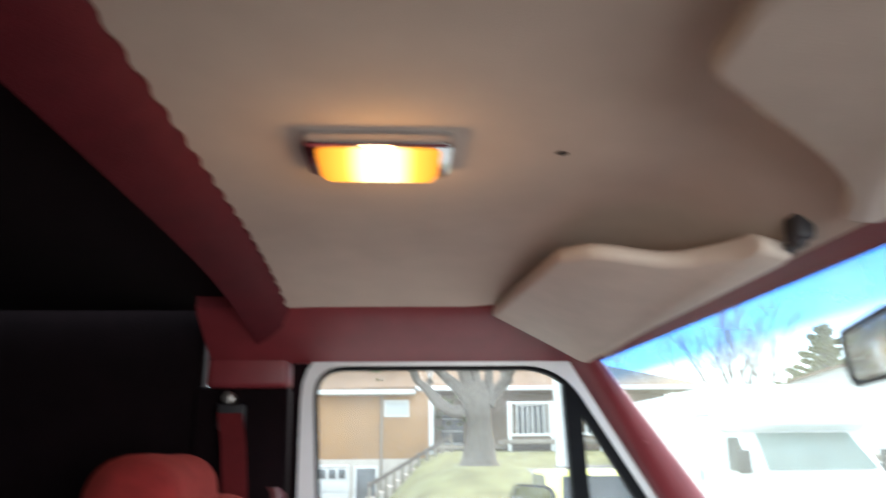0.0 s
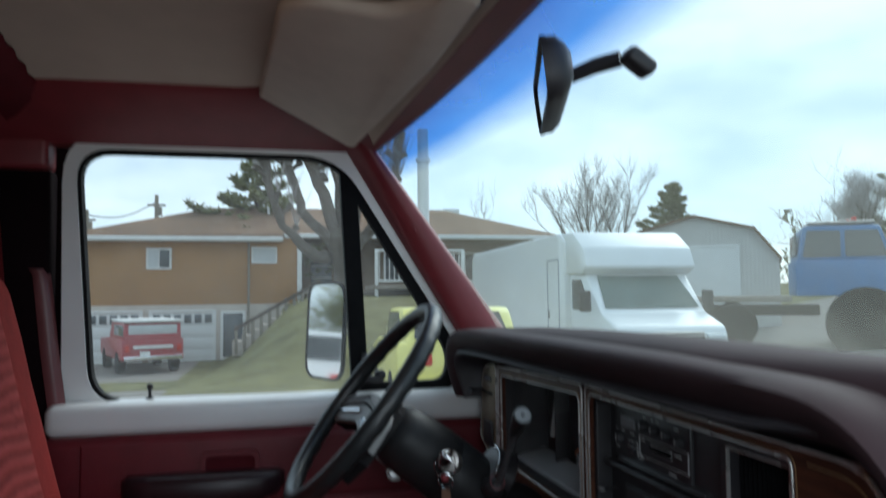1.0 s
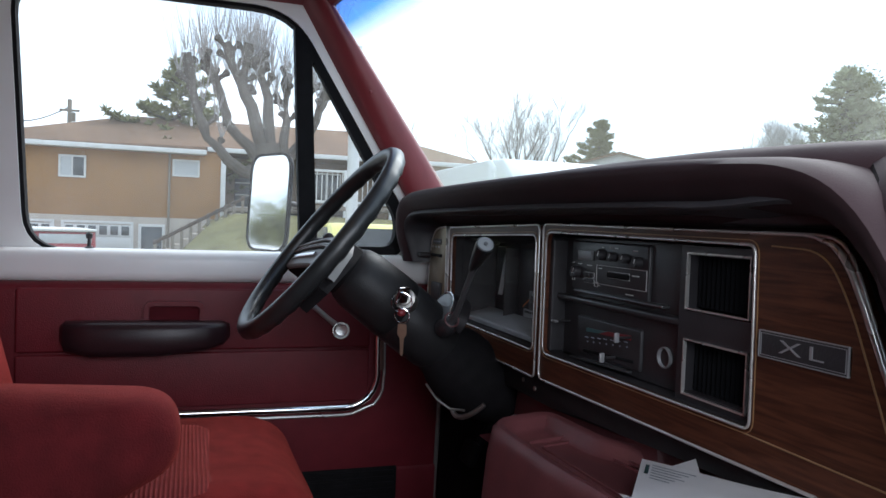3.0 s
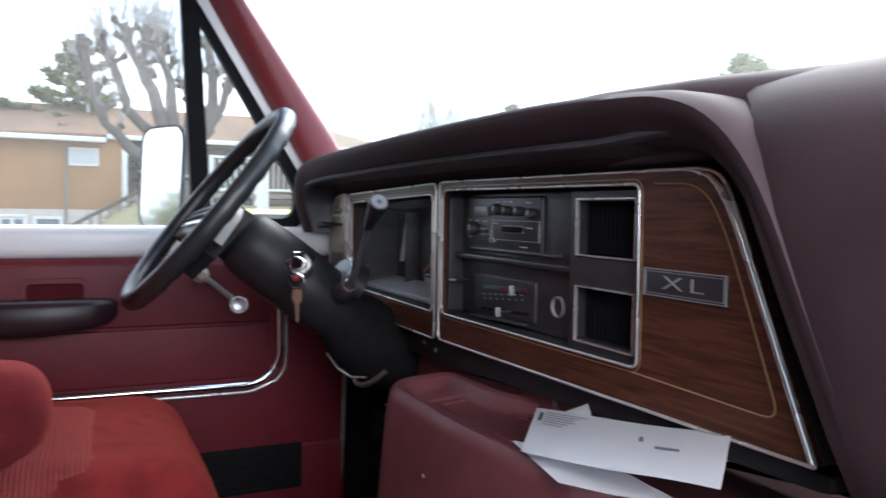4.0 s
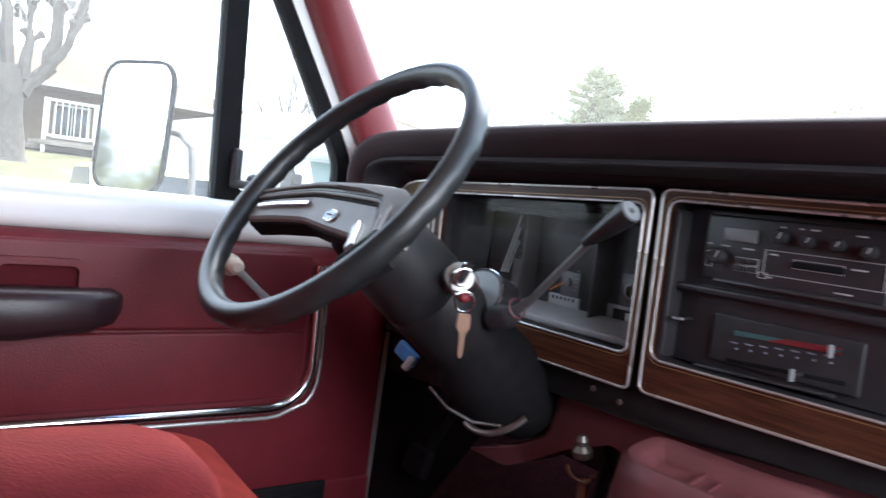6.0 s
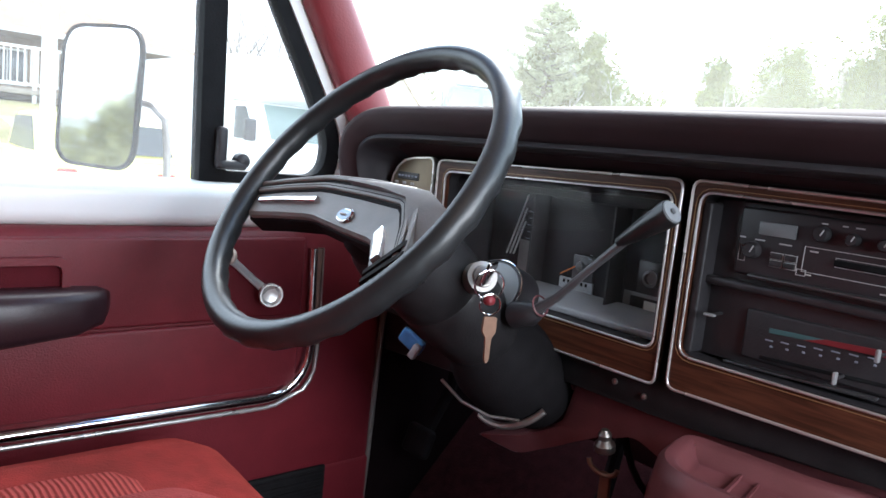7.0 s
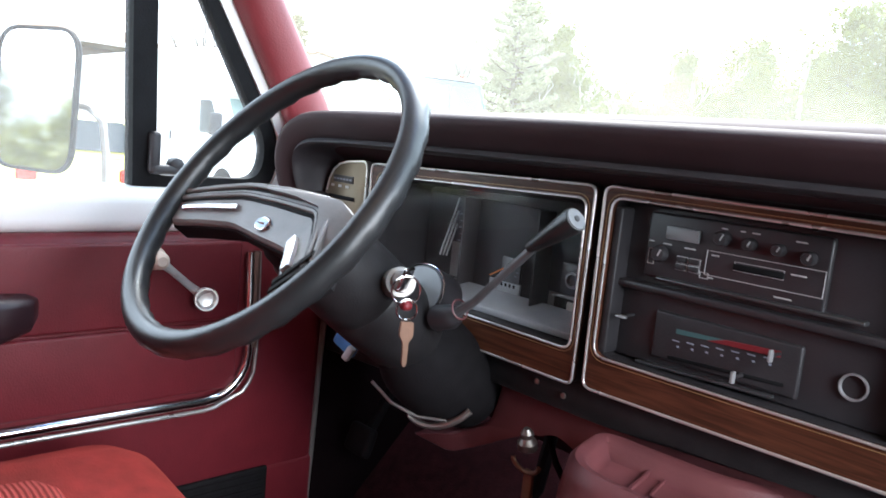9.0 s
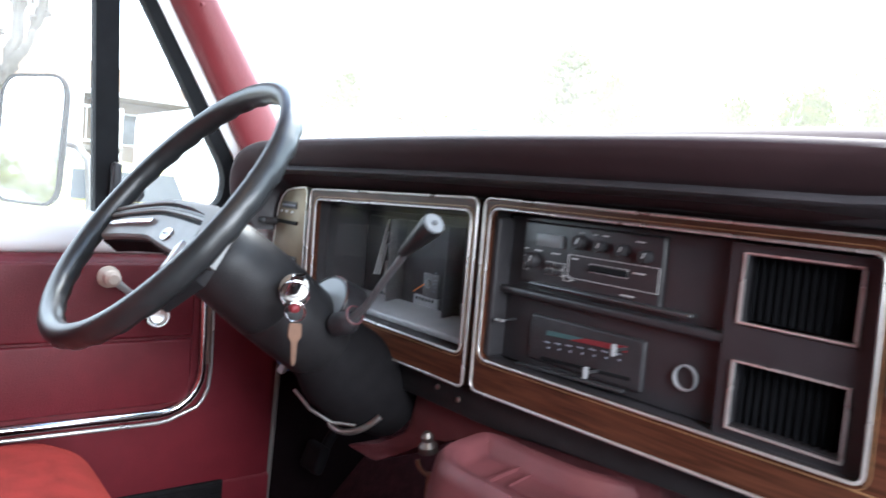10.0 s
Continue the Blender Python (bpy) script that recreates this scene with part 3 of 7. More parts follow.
def build_driver_door():
    door = thing("driver_door", (-0.90, 0.20, 0.60), "white truck door with a dark red vinyl inner panel", "truck door")
    put = lambda a, b, d: Vector((door_x(b) + d, a, b))
    # opening and frame outlines in (y, z)
    n_in = rounded([(-0.128, 1.146), (0.612, 1.146), (0.622, 1.225), (0.352, 1.642), (-0.150, 1.642)], [0.07, 0.05, 0.05, 0.075, 0.06], 6)
    n_out = rounded([(-0.184, 1.082), (0.688, 1.082), (0.668, 1.235), (0.385, 1.690), (-0.178, 1.690)], [0.05, 0.03, 0.06, 0.10, 0.11], 6)
    n_mid = inset(n_in, -0.006)
    bm = B()
    frame_ring(bm, n_out, n_mid, put, -0.05, 0.0)
    fr = part("window_frame", bm, white_paint, door, "white painted steel window frame")
    bm = B()
    frame_ring(bm, inset(n_in, -0.008), inset(n_in, 0.001), put, -0.035, -0.006)
    part("seal", bm, rubber, fr, "black rubber window seal")
    # rubber strip coloured pale grey in place of the reflection along it
    bm = B()
    tube(bm, [put(a, b, 0.002) for a, b in [(-0.17, 1.696), (0.0, 1.700), (0.36, 1.700)]], 0.005, 8)
    part("weatherstrip", bm, dial_grey, fr, "weatherstrip greyed to stand for its reflection")
    # belt ledge
    bm = B()
    block(bm, (-0.879, 0.245, 1.118), (0.108, 0.895, 0.062), 0.020, 4)
    part("belt_ledge", bm, white_paint, door, "white painted belt ledge")
    # panes and the bar between them
    bar_t, bar_b = Vector((0.376, 1.60)), Vector((0.404, 1.148))
    bm = B()
    prism(bm, [(-0.125, 1.15), (0.402, 1.15), (0.374, 1.612), (0.34, 1.64), (-0.146, 1.64)], put, -0.022, -0.018)
    g = part("door_glass", bm, window_glass, door, "clear raised side window")
    g.visible_shadow = False
    bm = B()
    prism(bm, [(0.406, 1.16), (0.60, 1.16), (0.612, 1.225), (0.386, 1.60)], put, -0.022, -0.018)
    g = part("quarter_glass", bm, window_glass, door, "triangular quarter window")
    g.visible_shadow = False
    bm = B()
    prism(bm, [(0.390, 1.146), (0.421, 1.146), (0.392, 1.585), (0.372, 1.615), (0.360, 1.612)], put, -0.034, -0.002)
    part("divider_bar", bm, rubber, door, "black bar between side and quarter window")
    # inner lining of the quarter window, thicker and black
    q_in = rounded([(0.424, 1.166), (0.594, 1.166), (0.600, 1.225), (0.398, 1.552)], [0.012, 0.045, 0.04, 0.012], 6)
    q_out = rounded([(0.405, 1.147), (0.612, 1.147), (0.622, 1.228), (0.384, 1.612)], [0.012, 0.05, 0.05, 0.012], 6)
    bm = B()
    frame_ring(bm, q_out, q_in, put, -0.03, -0.003)
    part("quarter_frame", bm, rubber, door, "black rubber quarter window frame")
    bm = B()
    block(bm, put(0.415, 1.20, 0.006), (0.016, 0.016, 0.062), 0.006, 3)
    block(bm, put(0.432, 1.176, 0.008), (0.022, 0.045, 0.014), 0.006, 3)
    lathe(bm, [(-0.002, 0.013), (0.01, 0.011), (0.014, 0.005)], put(0.448, 1.182, 0.004), (1, 0, 0.1), 14)
    part("quarter_latch", bm, black_plastic, door, "black quarter window latch")
    # lock knob
    bm = B()
    lathe(bm, [(0, 0.009), (0.004, 0.008), (0.006, 0.0035), (0.020, 0.003), (0.022, 0.006), (0.030, 0.0065), (0.033, 0.003)], (-0.890, -0.020, 1.147), (0, 0, 1), 12)
    part("lock_knob", bm, black_plastic, door)
    # red panel with its moulded depression
    bm = B()
    block(bm, (-0.877, 0.243, 0.8645), (0.136, 0.905, 0.449), 0.02, 3)
    pan = part("door_panel", bm, red_vinyl, door, "dark red vinyl door panel")
    bm = B()
    block(bm, (-0.872, 0.245, 0.63), (0.13, 0.90, 0.15), 0.015, 3)
    part("lower_panel", bm, red_vinyl, door, "dark red lower door panel")
    bm = B()
    block(bm, (-0.807, 0.20, 1.018), (0.010, 0.66, 0.120), 0.005, 3)
    part("upper_cushion", bm, red_vinyl, pan)
    bm = B()
    block(bm, (-0.807, 0.20, 0.900), (0.010, 0.66, 0.108), 0.005, 3)
    part("middle_cushion", bm, red_vinyl, pan)
    # chrome trim, double line with a turned up end
    for off, rad, m in ((0.0, 0.0078, chrome), (0.0150, 0.0034, trim_chrome)):
        bm = B()
        path = [(-0.14, 0.834), (0.1, 0.834), (0.3, 0.833), (0.455, 0.832)]
        cx, cz, r = 0.480, 0.900, 0.068
        path += [(cx + r * math.sin(a), cz - r * math.cos(a)) for a in [radians(v) for v in range(0, 91, 15)]]
        path += [(0.547, 0.96), (0.5435, 1.062)]
        tube(bm, [(-0.802, a + (off if b > 0.85 else 0), b - (off if b < 0.90 else 0)) for a, b in path], rad, 8, flat=1.0)
        part("trim_strip", bm, m, pan, "polished chrome trim strip", 70)
    bm = B()
    tube(bm, [(-0.801, 0.5555, 0.91), (-0.801, 0.5525, 1.062)], 0.007, 8)
    part("trim_strip", bm, brown_strip, pan, "brown trim strip")
    # arm rest
    bm = B()
    rings = []
    for y, w, h, zc in ((-0.055, 0.02, 0.03, 0.985), (-0.045, 0.045, 0.055, 0.982), (0.0, 0.062, 0.066, 0.978), (0.12, 0.066, 0.066, 0.978), (0.20, 0.062, 0.056, 0.982), (0.232, 0.05, 0.044, 0.986), (0.246, 0.022, 0.026, 0.988)):
        rings.append([Vector((-0.813 + w * (0.5 + 0.5 * math.copysign(abs(math.cos(a)) ** 0.5, math.cos(a))), y, zc + 0.009 + h / 2 * math.copysign(abs(math.sin(a)) ** 0.6, math.sin(a)))) for a in [2 * math.pi * k / 16 for k in range(16)]])
    loft(bm, rings)
    part("arm_rest", bm, arm_vinyl, door, "black maroon padded arm rest", 60)
    # pull handle in a recess
    bm = B()
    frame_ring(bm, rounded([(0.088, 0.995), (0.198, 0.995), (0.198, 1.055), (0.088, 1.055)], 0.016, 5), rounded([(0.097, 1.002), (0.189, 1.002), (0.189, 1.046), (0.097, 1.046)], 0.01, 5), YZ, -0.806, -0.789)
    hd = part("pull_handle", bm, red_vinyl, door, "dark red moulded door pull")
    bm = B()
    block(bm, (-0.8015, 0.143, 1.024), (0.004, 0.094, 0.046), 0.0015)
    part("recess", bm, bow_vinyl, hd, "dark recess behind the pull")
    # window crank
    bm = B()
    lathe(bm, [(-0.030, 0.017), (-0.016, 0.0165), (-0.012, 0.011), (0.0, 0.0125), (0.006, 0.012), (0.011, 0.007)], (-0.779, 0.393, 1.057), (1, 0, 0), 18)
    cr = part("window_crank", bm, visor_vinyl, door, "cream capped chrome window crank")
    bm = B()
    tube(bm, [(-0.784, 0.394, 1.056), (-0.788, 0.416, 1.039), (-0.792, 0.440, 1.019), (-0.796, 0.466, 0.999)], [0.0065, 0.0055, 0.0055, 0.007], 10)
    part("crank_arm", bm, dull_chrome, cr, "chrome crank arm")
    bm = B()
    lathe(bm, [(-0.002, 0.008), (0.004, 0.011), (0.012, 0.0165), (0.022, 0.0180), (0.026, 0.0165), (0.026, 0.0145), (0.019, 0.011), (0.018, 0.004)], (-0.798, 0.468, 0.997), (1, -0.25, 0.05), 24)
    part("crank_knob", bm, trim_chrome, cr, "chrome crank knob")
    # speaker grille low on the door
    bm = B()
    block(bm, (-0.803, 0.495, 0.655), (0.008, 0.205, 0.095), 0.004)
    gr = part("speaker_grille", bm, column_black, door, "black slotted speaker grille")
    bm = B()
    for k in range(7):
        block(bm, (-0.798, 0.495, 0.617 + 0.0127 * k), (0.005, 0.190, 0.005), 0.002, 1)
    part("grille_bar", bm, column_black, gr)
    # outer skin
    bm = B()
    block(bm, (-0.958, 0.235, 0.83), (0.03, 0.93, 0.56), 0.012, 3)
    part("outer_skin", bm, white_paint, door, "white outer door skin")
    # outside mirror on its tubular arms
    mir = thing("side_mirror", (-1.279, 0.36, 1.12), "tall chrome-rimmed west coast side mirror", "mirror")
    at = lambda a, b, d: face @ Vector((a, d, b))
    o = rounded([(-0.099, -0.128), (0.099, -0.128), (0.099, 0.128), (-0.099, 0.128)], 0.052, 8)
    # the plate faces back and slightly inwards
    face = pose(-1.279, 0.360, 1.261, -3, 0, 25)
    bm = B()
    prism(bm, o, at, 0.0, 0.008, 0.003)
    part("housing", bm, grey_plastic, mir, "dark grey mirror housing")
    bm = B()
    prism(bm, inset(o, 0.005), at, -0.002, 0.001)
    part("glass", bm, mirror_glass, mir, "silvered mirror glass")
    bm = B()
    frame_ring(bm, inset(o, -0.001), inset(o, 0.0055), at, -0.004, 0.004)
    part("rim", bm, rubber, mir, "thin black rim")
    bm = B()
    tube(bm, [at(0.0, -0.10, 0.018), at(0.0, 0.10, 0.018)], 0.007, 8)
    part("arm", bm, chrome, mir, "chrome tubular mirror arm")
    bm = B()
    tube(bm, [(-1.245, 0.402, 1.262), (-1.20, 0.428, 1.255), (-1.172, 0.442, 1.232), (-1.165, 0.446, 1.18), (-1.16, 0.446, 1.12), (-1.14, 0.446, 1.07), (-1.08, 0.448, 1.04), (-0.965, 0.45, 1.03)], 0.007, 8)
    part("stay", bm, steel, mir, "bent steel mirror stay")


def build_dash():
    dash = thing("dashboard", (-0.2, 0.75, 0.95), "maroon padded dashboard with woodgrain bezels", "dashboard")
    # padded brow swept round the bezels; y of its lip changes along the way
    path = [(-0.795, 1.14, 0.60), (-0.795, 1.185, 0.585), (-0.790, 1.215, 0.578), (-0.772, 1.238, 0.575), (-0.735, 1.252, 0.575), (-0.65, 1.257, 0.574), (-0.45, 1.260, 0.573), (-0.2, 1.262, 0.573), (0.05, 1.262, 0.577),
            (0.20, 1.260, 0.584), (0.262, 1.254, 0.590), (0.302, 1.234, 0.594), (0.334, 1.193, 0.597), (0.365, 1.125, 0.600), (0.394, 1.06, 0.603), (0.418, 1.005, 0.608)]
    path = glide(path, 4)
    rings = []
    for i, (x, z, yl) in enumerate(path):
        a, b = path[max(0, i - 1)], path[min(len(path) - 1, i + 1)]
        t = Vector((b[0] - a[0], b[1] - a[1])).normalized()
        nn = Vector((-t.y, t.x))
        w = 1.0 - 0.1 * smooth(x, 0.05, 0.25)
        sec = [(-0.026, 0.668), (-0.022, 0.656), (-0.016, yl + 0.036), (-0.012, yl + 0.025), (-0.004, yl + 0.016), (0.007, yl + 0.007), (0.016, yl + 0.001), (0.023, yl + 0.001), (0.0285, yl + 0.010), (0.031, yl + 0.030), (0.031, 0.75), (-0.02, 0.76)]
        rings.append([Vector((x + nn.x * n * w, y, z + nn.y * n * w)) for n, y in sec])
    bm = B()
    loft(bm, rings)
    part("brow", bm, maroon_pad, dash, "dark maroon padded brow", 60)
    rings = []
    for i, (x, z, yl) in enumerate(path):
        a, b = path[max(0, i - 1)], path[min(len(path) - 1, i + 1)]
        t = Vector((b[0] - a[0], b[1] - a[1])).normalized()
        nn = Vector((-t.y, t.x))
        sec = [(-0.031, 0.668), (-0.0245, 0.650), (-0.0165, yl + 0.032), (-0.0185, yl + 0.014), (-0.0155, yl + 0.010), (-0.010, yl + 0.014), (-0.010, 0.668)]
        rings.append([Vector((x + nn.x * (n + 0.014 * smooth(x, 0.16, 0.30)), y + 0.01 * smooth(x, 0.16, 0.30), z + nn.y * (n + 0.014 * smooth(x, 0.16, 0.30)))) for n, y in sec])
    bm = B()
    loft(bm, rings)
    part("brow_lining", bm, lip_black, dash, "black lining under the brow", 60)
    # pad top reaching to the windscreen
    bm = B()
    rings = []
    for i in range(15):
        x = -0.80 + 1.62 * i / 14
        yb, zb = base_edge(max(-0.84, min(0.84, x)))
        k = 0.033 * x * x
        fr = max(0.0, min(1.0, (x - 0.20) / 0.14))
        rings.append([Vector((x, 0.602 + 0.09 * fr, 1.262 - k - 0.01 * fr)), Vector((x, 0.606 + 0.08 * fr, 1.284 - k - 0.008 * fr)), Vector((x, 0.622 + 0.07 * fr, 1.297 - k - 0.003 * fr)), Vector((x, 0.648 + 0.06 * fr, 1.3035 - k)), Vector((x, 0.70 + 0.04 * fr, 1.3025 - k)), Vector((x, max(0.76, yb - 0.02), 1.262)), Vector((x, max(0.76, yb - 0.02), 1.20)), Vector((x, 0.70, 1.20))])
    loft(bm, rings)
    part("pad_top", bm, maroon_pad, dash, "dark maroon padded dash top", 60)
    # passenger side pad: one swollen face that rolls over into the dash top
    bm = B()
    rings = []
    for u in (0.0, 0.004, 0.012, 0.024, 0.04, 0.06, 0.10, 0.18, 0.30, 0.44, 0.52):
        ring = []
        sink = 0.006 * max(0.0, 1 - u / 0.05) ** 2
        for y, z in ((0.66, 0.975), (0.622, 0.980), (0.606, 1.00), (0.602, 1.05), (0.600, 1.12), (0.600, 1.19), (0.604, 1.222), (0.613, 1.248), (0.630, 1.271), (0.655, 1.289), (0.69, 1.3015), (0.74, 1.3055), (0.80, 1.295), (0.80, 0.975)):
            x = (0.436 - 0.120 * max(0.0, min(1.0, (z - 0.985) / 0.26)) ** 0.9) + u - 0.045 * smooth(z, 1.262, 1.30) * (1 - smooth(u, 0.0, 0.12))
            roll = max(0.0, min(1.0, (z - 1.10) / 0.19))
            ring.append(Vector((x, y + sink * (1 - 0.5 * roll), z - (0.033 * x * x + 0.4 * sink) * roll)))
        rings.append(ring)
    loft(bm, rings)
    part("passenger_pad", bm, maroon_pad, dash, "dark maroon padded passenger side", 60)
    # black backing behind the bezels and dark lip above them
    bm = B()
    block(bm, (-0.50, 0.80, 1.115), (0.60, 0.10, 0.23), 0.004)
    part("backing", bm, black_plastic, dash)
    bm = B()
    block(bm, (0.05, 0.74, 1.115), (0.60, 0.10, 0.23), 0.004)
    part("backing", bm, black_plastic, dash)
    bm = B()
    block(bm, (-0.24, 0.667, 1.2415), (1.08, 0.04, 0.022), 0.006)
    part("upper_lip", bm, lip_black, dash)
    # lower edge under the bezels
    bm = B()
    prism(bm, rounded([(-0.77, 0.966), (-0.20, 0.966), (0.04, 0.985), (0.37, 0.997), (0.37, 1.010), (-0.77, 1.005)], [0.01, 0.05, 0.05, 0.005, 0.003, 0.003], 4), XZ, 0.657, 0.712, 0.006)
    part("lower_edge", bm, shroud_black, dash, "black lower lip", 50)
    bm = B()
    prism(bm, rounded([(-0.55, 0.835), (-0.47, 0.862), (-0.40, 0.905), (-0.385, 0.965), (-0.27, 0.985), (0.0, 0.985), (0.02, 0.86), (-0.20, 0.90), (-0.28, 0.935), (-0.33, 0.925), (-0.40, 0.875), (-0.47, 0.835)], 0.014, 4), XZ, 0.676, 0.74, 0.012)
    part("lower_panel", bm, maroon_plastic, dash, "maroon plastic lower dash panel")
    bm = B()
    prism(bm, rounded([(0.0, 0.99), (0.84, 0.99), (0.84, 0.84), (0.0, 0.84)], 0.02, 4), XZ, 0.84, 0.88, 0.006)
    part("lower_panel", bm, black_plastic, dash, "black lower dash panel")
    bm = B()
    prism(bm, rounded([(-0.84, 0.985), (-0.52, 0.985), (-0.52, 0.90), (-0.84, 0.88)], 0.02, 4), XZ, 0.71, 0.75, 0.006)
    part("lower_panel", bm, black_plastic, dash, "black lower dash panel")
    for x, z in ((-0.27, 0.985), (-0.31, 0.99), (-0.20, 0.985), (0.02, 0.985), (0.2, 0.985)):
        bm = B()
        lathe(bm, [(0, 0.0036), (0.002, 0.0036), (0.003, 0.0015)], (x, 0.655 if x < -0.24 else 0.665, z), (0, -1, 0), 10)
        part("screw", bm, steel, dash, "steel dash screw")
    # bezels: outline, opening
    cl_o = rounded([(-0.648, 1.005), (-0.253, 1.004), (-0.252, 1.2275), (-0.648, 1.2170)], [0.01, 0.010, 0.012, 0.012], 4)
    cl_i = rounded([(-0.626, 1.046), (-0.263, 1.044), (-0.264, 1.2105), (-0.629, 1.2000)], [0.012, 0.012, 0.012, 0.012], 4)
    ce_o = rounded([(-0.240, 1.006), (0.368, 1.0165), (0.297, 1.178), (0.276, 1.2255), (-0.242, 1.2285)], [0.012, 0.006, 0.03, 0.030, 0.012], 4)
    ce_i = rounded([(-0.230, 1.046), (0.181, 1.050), (0.18, 1.13), (0.178, 1.213), (-0.230, 1.2155)], [0.014, 0.008, 0.01, 0.008, 0.014], 4)
    le_o = rounded([(-0.768, 1.065), (-0.657, 1.02), (-0.656, 1.2175), (-0.748, 1.209)], [0.01, 0.01, 0.012, 0.045], 4)
    for o, i, nm in ((cl_o, cl_i, "cluster_bezel"), (ce_o, ce_i, "radio_bezel")):
        bm = B()
        frame_ring(bm, inset(o, 0.0015), inset(i, -0.0015), XZ, 0.644, 0.652)
        bz = part(nm, bm, walnut, dash, "walnut woodgrain bezel")
        bm = B()
        frame_ring(bm, inset(o, 0.0005), inset(i, -0.0010), XZ, 0.6525, 0.70)
        part("throat", bm, black_plastic, bz, "black plastic throat")
        bm = B()
        tube(bm, [XZ(*p, 0.6435) for p in inset(o, 0.001)], 0.0017, 8, loop=True)
        part("outer_trim", bm, trim_chrome, bz, "thin chrome edge", 70)
        bm = B()
        tube(bm, [XZ(*p, 0.6435) for p in inset(i, -0.001)], 0.0015, 8, loop=True)
        part("inner_trim", bm, trim_chrome, bz, "thin chrome edge", 70)
        bm = B()
        frame_ring(bm, inset(i, -0.0058), inset(i, -0.0051), XZ, 0.6430, 0.65)
        part("pinstripe", bm, gold_line, bz, "gold pinstripe")
        if nm == "radio_bezel":
            bm = B()
            tube(bm, [Vector((p[0], 0.6425, p[1])) for p in ((0.225, 1.2248), (0.246, 1.2230), (0.262, 1.2180), (0.274, 1.2085), (0.283, 1.196), (0.295, 1.173), (0.331, 1.094), (0.3645, 1.020))], [0.0008, 0.0016, 0.0024, 0.0030, 0.0031, 0.0031, 0.0029, 0.0026], 10)
            part("edge_bead", bm, trim_chrome, bz, "chrome edge bead", 70)
            # large gold outline on the wood field and the badge
            bm = B()
            w = rounded([(0.175, 1.0445), (0.3365, 1.0415), (0.282, 1.172), (0.256, 1.212), (0.198, 1.214)], [0.001, 0.016, 0.03, 0.03, 0.001], 6)
            tube(bm, [Vector((p[0], 0.6435, p[1])) for p in w[3:-3]], 0.0008, 6)
            part("pinstripe", bm, gold_line, bz, "gold pinstripe")
            bm = B()
            block(bm, (0.238, 0.6438, 1.129), (0.094, 0.004, 0.0235), 0.001)
            bd = part("trim_badge", bm, black_plastic, bz, "black badge with chrome letters XL")
            bo = [(0.191, 1.1172), (0.285, 1.1172), (0.285, 1.1408), (0.191, 1.1408)]
            bm = B()
            frame_ring(bm, bo, inset([Vector(p) for p in bo], 0.0008), XZ, 0.6408, 0.645)
            frame_ring(bm, inset([Vector(p) for p in bo], 0.0022), inset([Vector(p) for p in bo], 0.0027), XZ, 0.6412, 0.645)
            part("badge_rim", bm, silver, bd, "silver badge rim")
            cu = bpy.data.curves.new("xl_letters", "FONT")
            cu.body, cu.size, cu.extrude, cu.align_x, cu.align_y, cu.space_character, cu.offset = "XL", 0.0165, 0.0006, "CENTER", "CENTER", 1.3, -0.0002
            tmp = new("xl_letters", cu)
            me = bpy.data.meshes.new_from_object(tmp.evaluated_get(bpy.context.evaluated_depsgraph_get()))
            bpy.data.objects.remove(tmp)
            me.transform(Matrix.Translation(Vector((0.238, 0.6412, 1.129)) - origin(dash)) @ pose(0, 0, 0, 90) @ Matrix.Diagonal((2.2, 1, 1, 1)))
            me.materials.clear()
            me.materials.append(silver)
            lt = new("letters", me)
            lt.parent = bd
    # headlight switch panel
    bm = B()
    prism(bm, le_o, XZ, 0.66, 0.642, 0.002)
    lp = part("switch_panel", bm, brushed, dash, "bronze metal headlight switch panel")
    bm = B()
    frame_ring(bm, inset(le_o, -0.002), inset(le_o, 0.0006), XZ, 0.6405, 0.65)
    part("edge_trim", bm, trim_chrome, lp, "thin chrome edge")
    bm = B()
    block(bm, (-0.712, 0.6415, 1.1865), (0.050, 0.003, 0.011), 0.001)
    pl = part("switch_plate", bm, grey_plastic, lp)
    for k in range(6):
        bm = B()
        block(bm, (-0.732 + 0.008 * k, 0.6395, 1.1865), (0.005, 0.001, 0.003), 0.0004, 1)
        part("marking", bm, print_grey, pl, "faint unreadable marking")
    for k in range(3):
        bm = B()
        block(bm, (-0.739 + 0.019 * k, 0.6410, 1.1755), (0.008, 0.001, 0.004), 0.0004, 1)
        part("marking", bm, print_white, lp, "white unreadable marking")
    bm = B()
    block(bm, (-0.714, 0.6405, 1.1585), (0.066, 0.003, 0.006), 0.0012, 1)
    part("lever_slot", bm, rubber, lp)
    bm = B()
    block(bm, (-0.758, 0.628, 1.1570), (0.030, 0.024, 0.010), 0.004)
    part("slide_lever", bm, black_plastic, lp)
    bm = B()
    block(bm, (-0.705, 0.640, 1.080), (0.055, 0.006, 0.050), 0.004)
    part("switch_recess", bm, black_plastic, lp)
    return dash


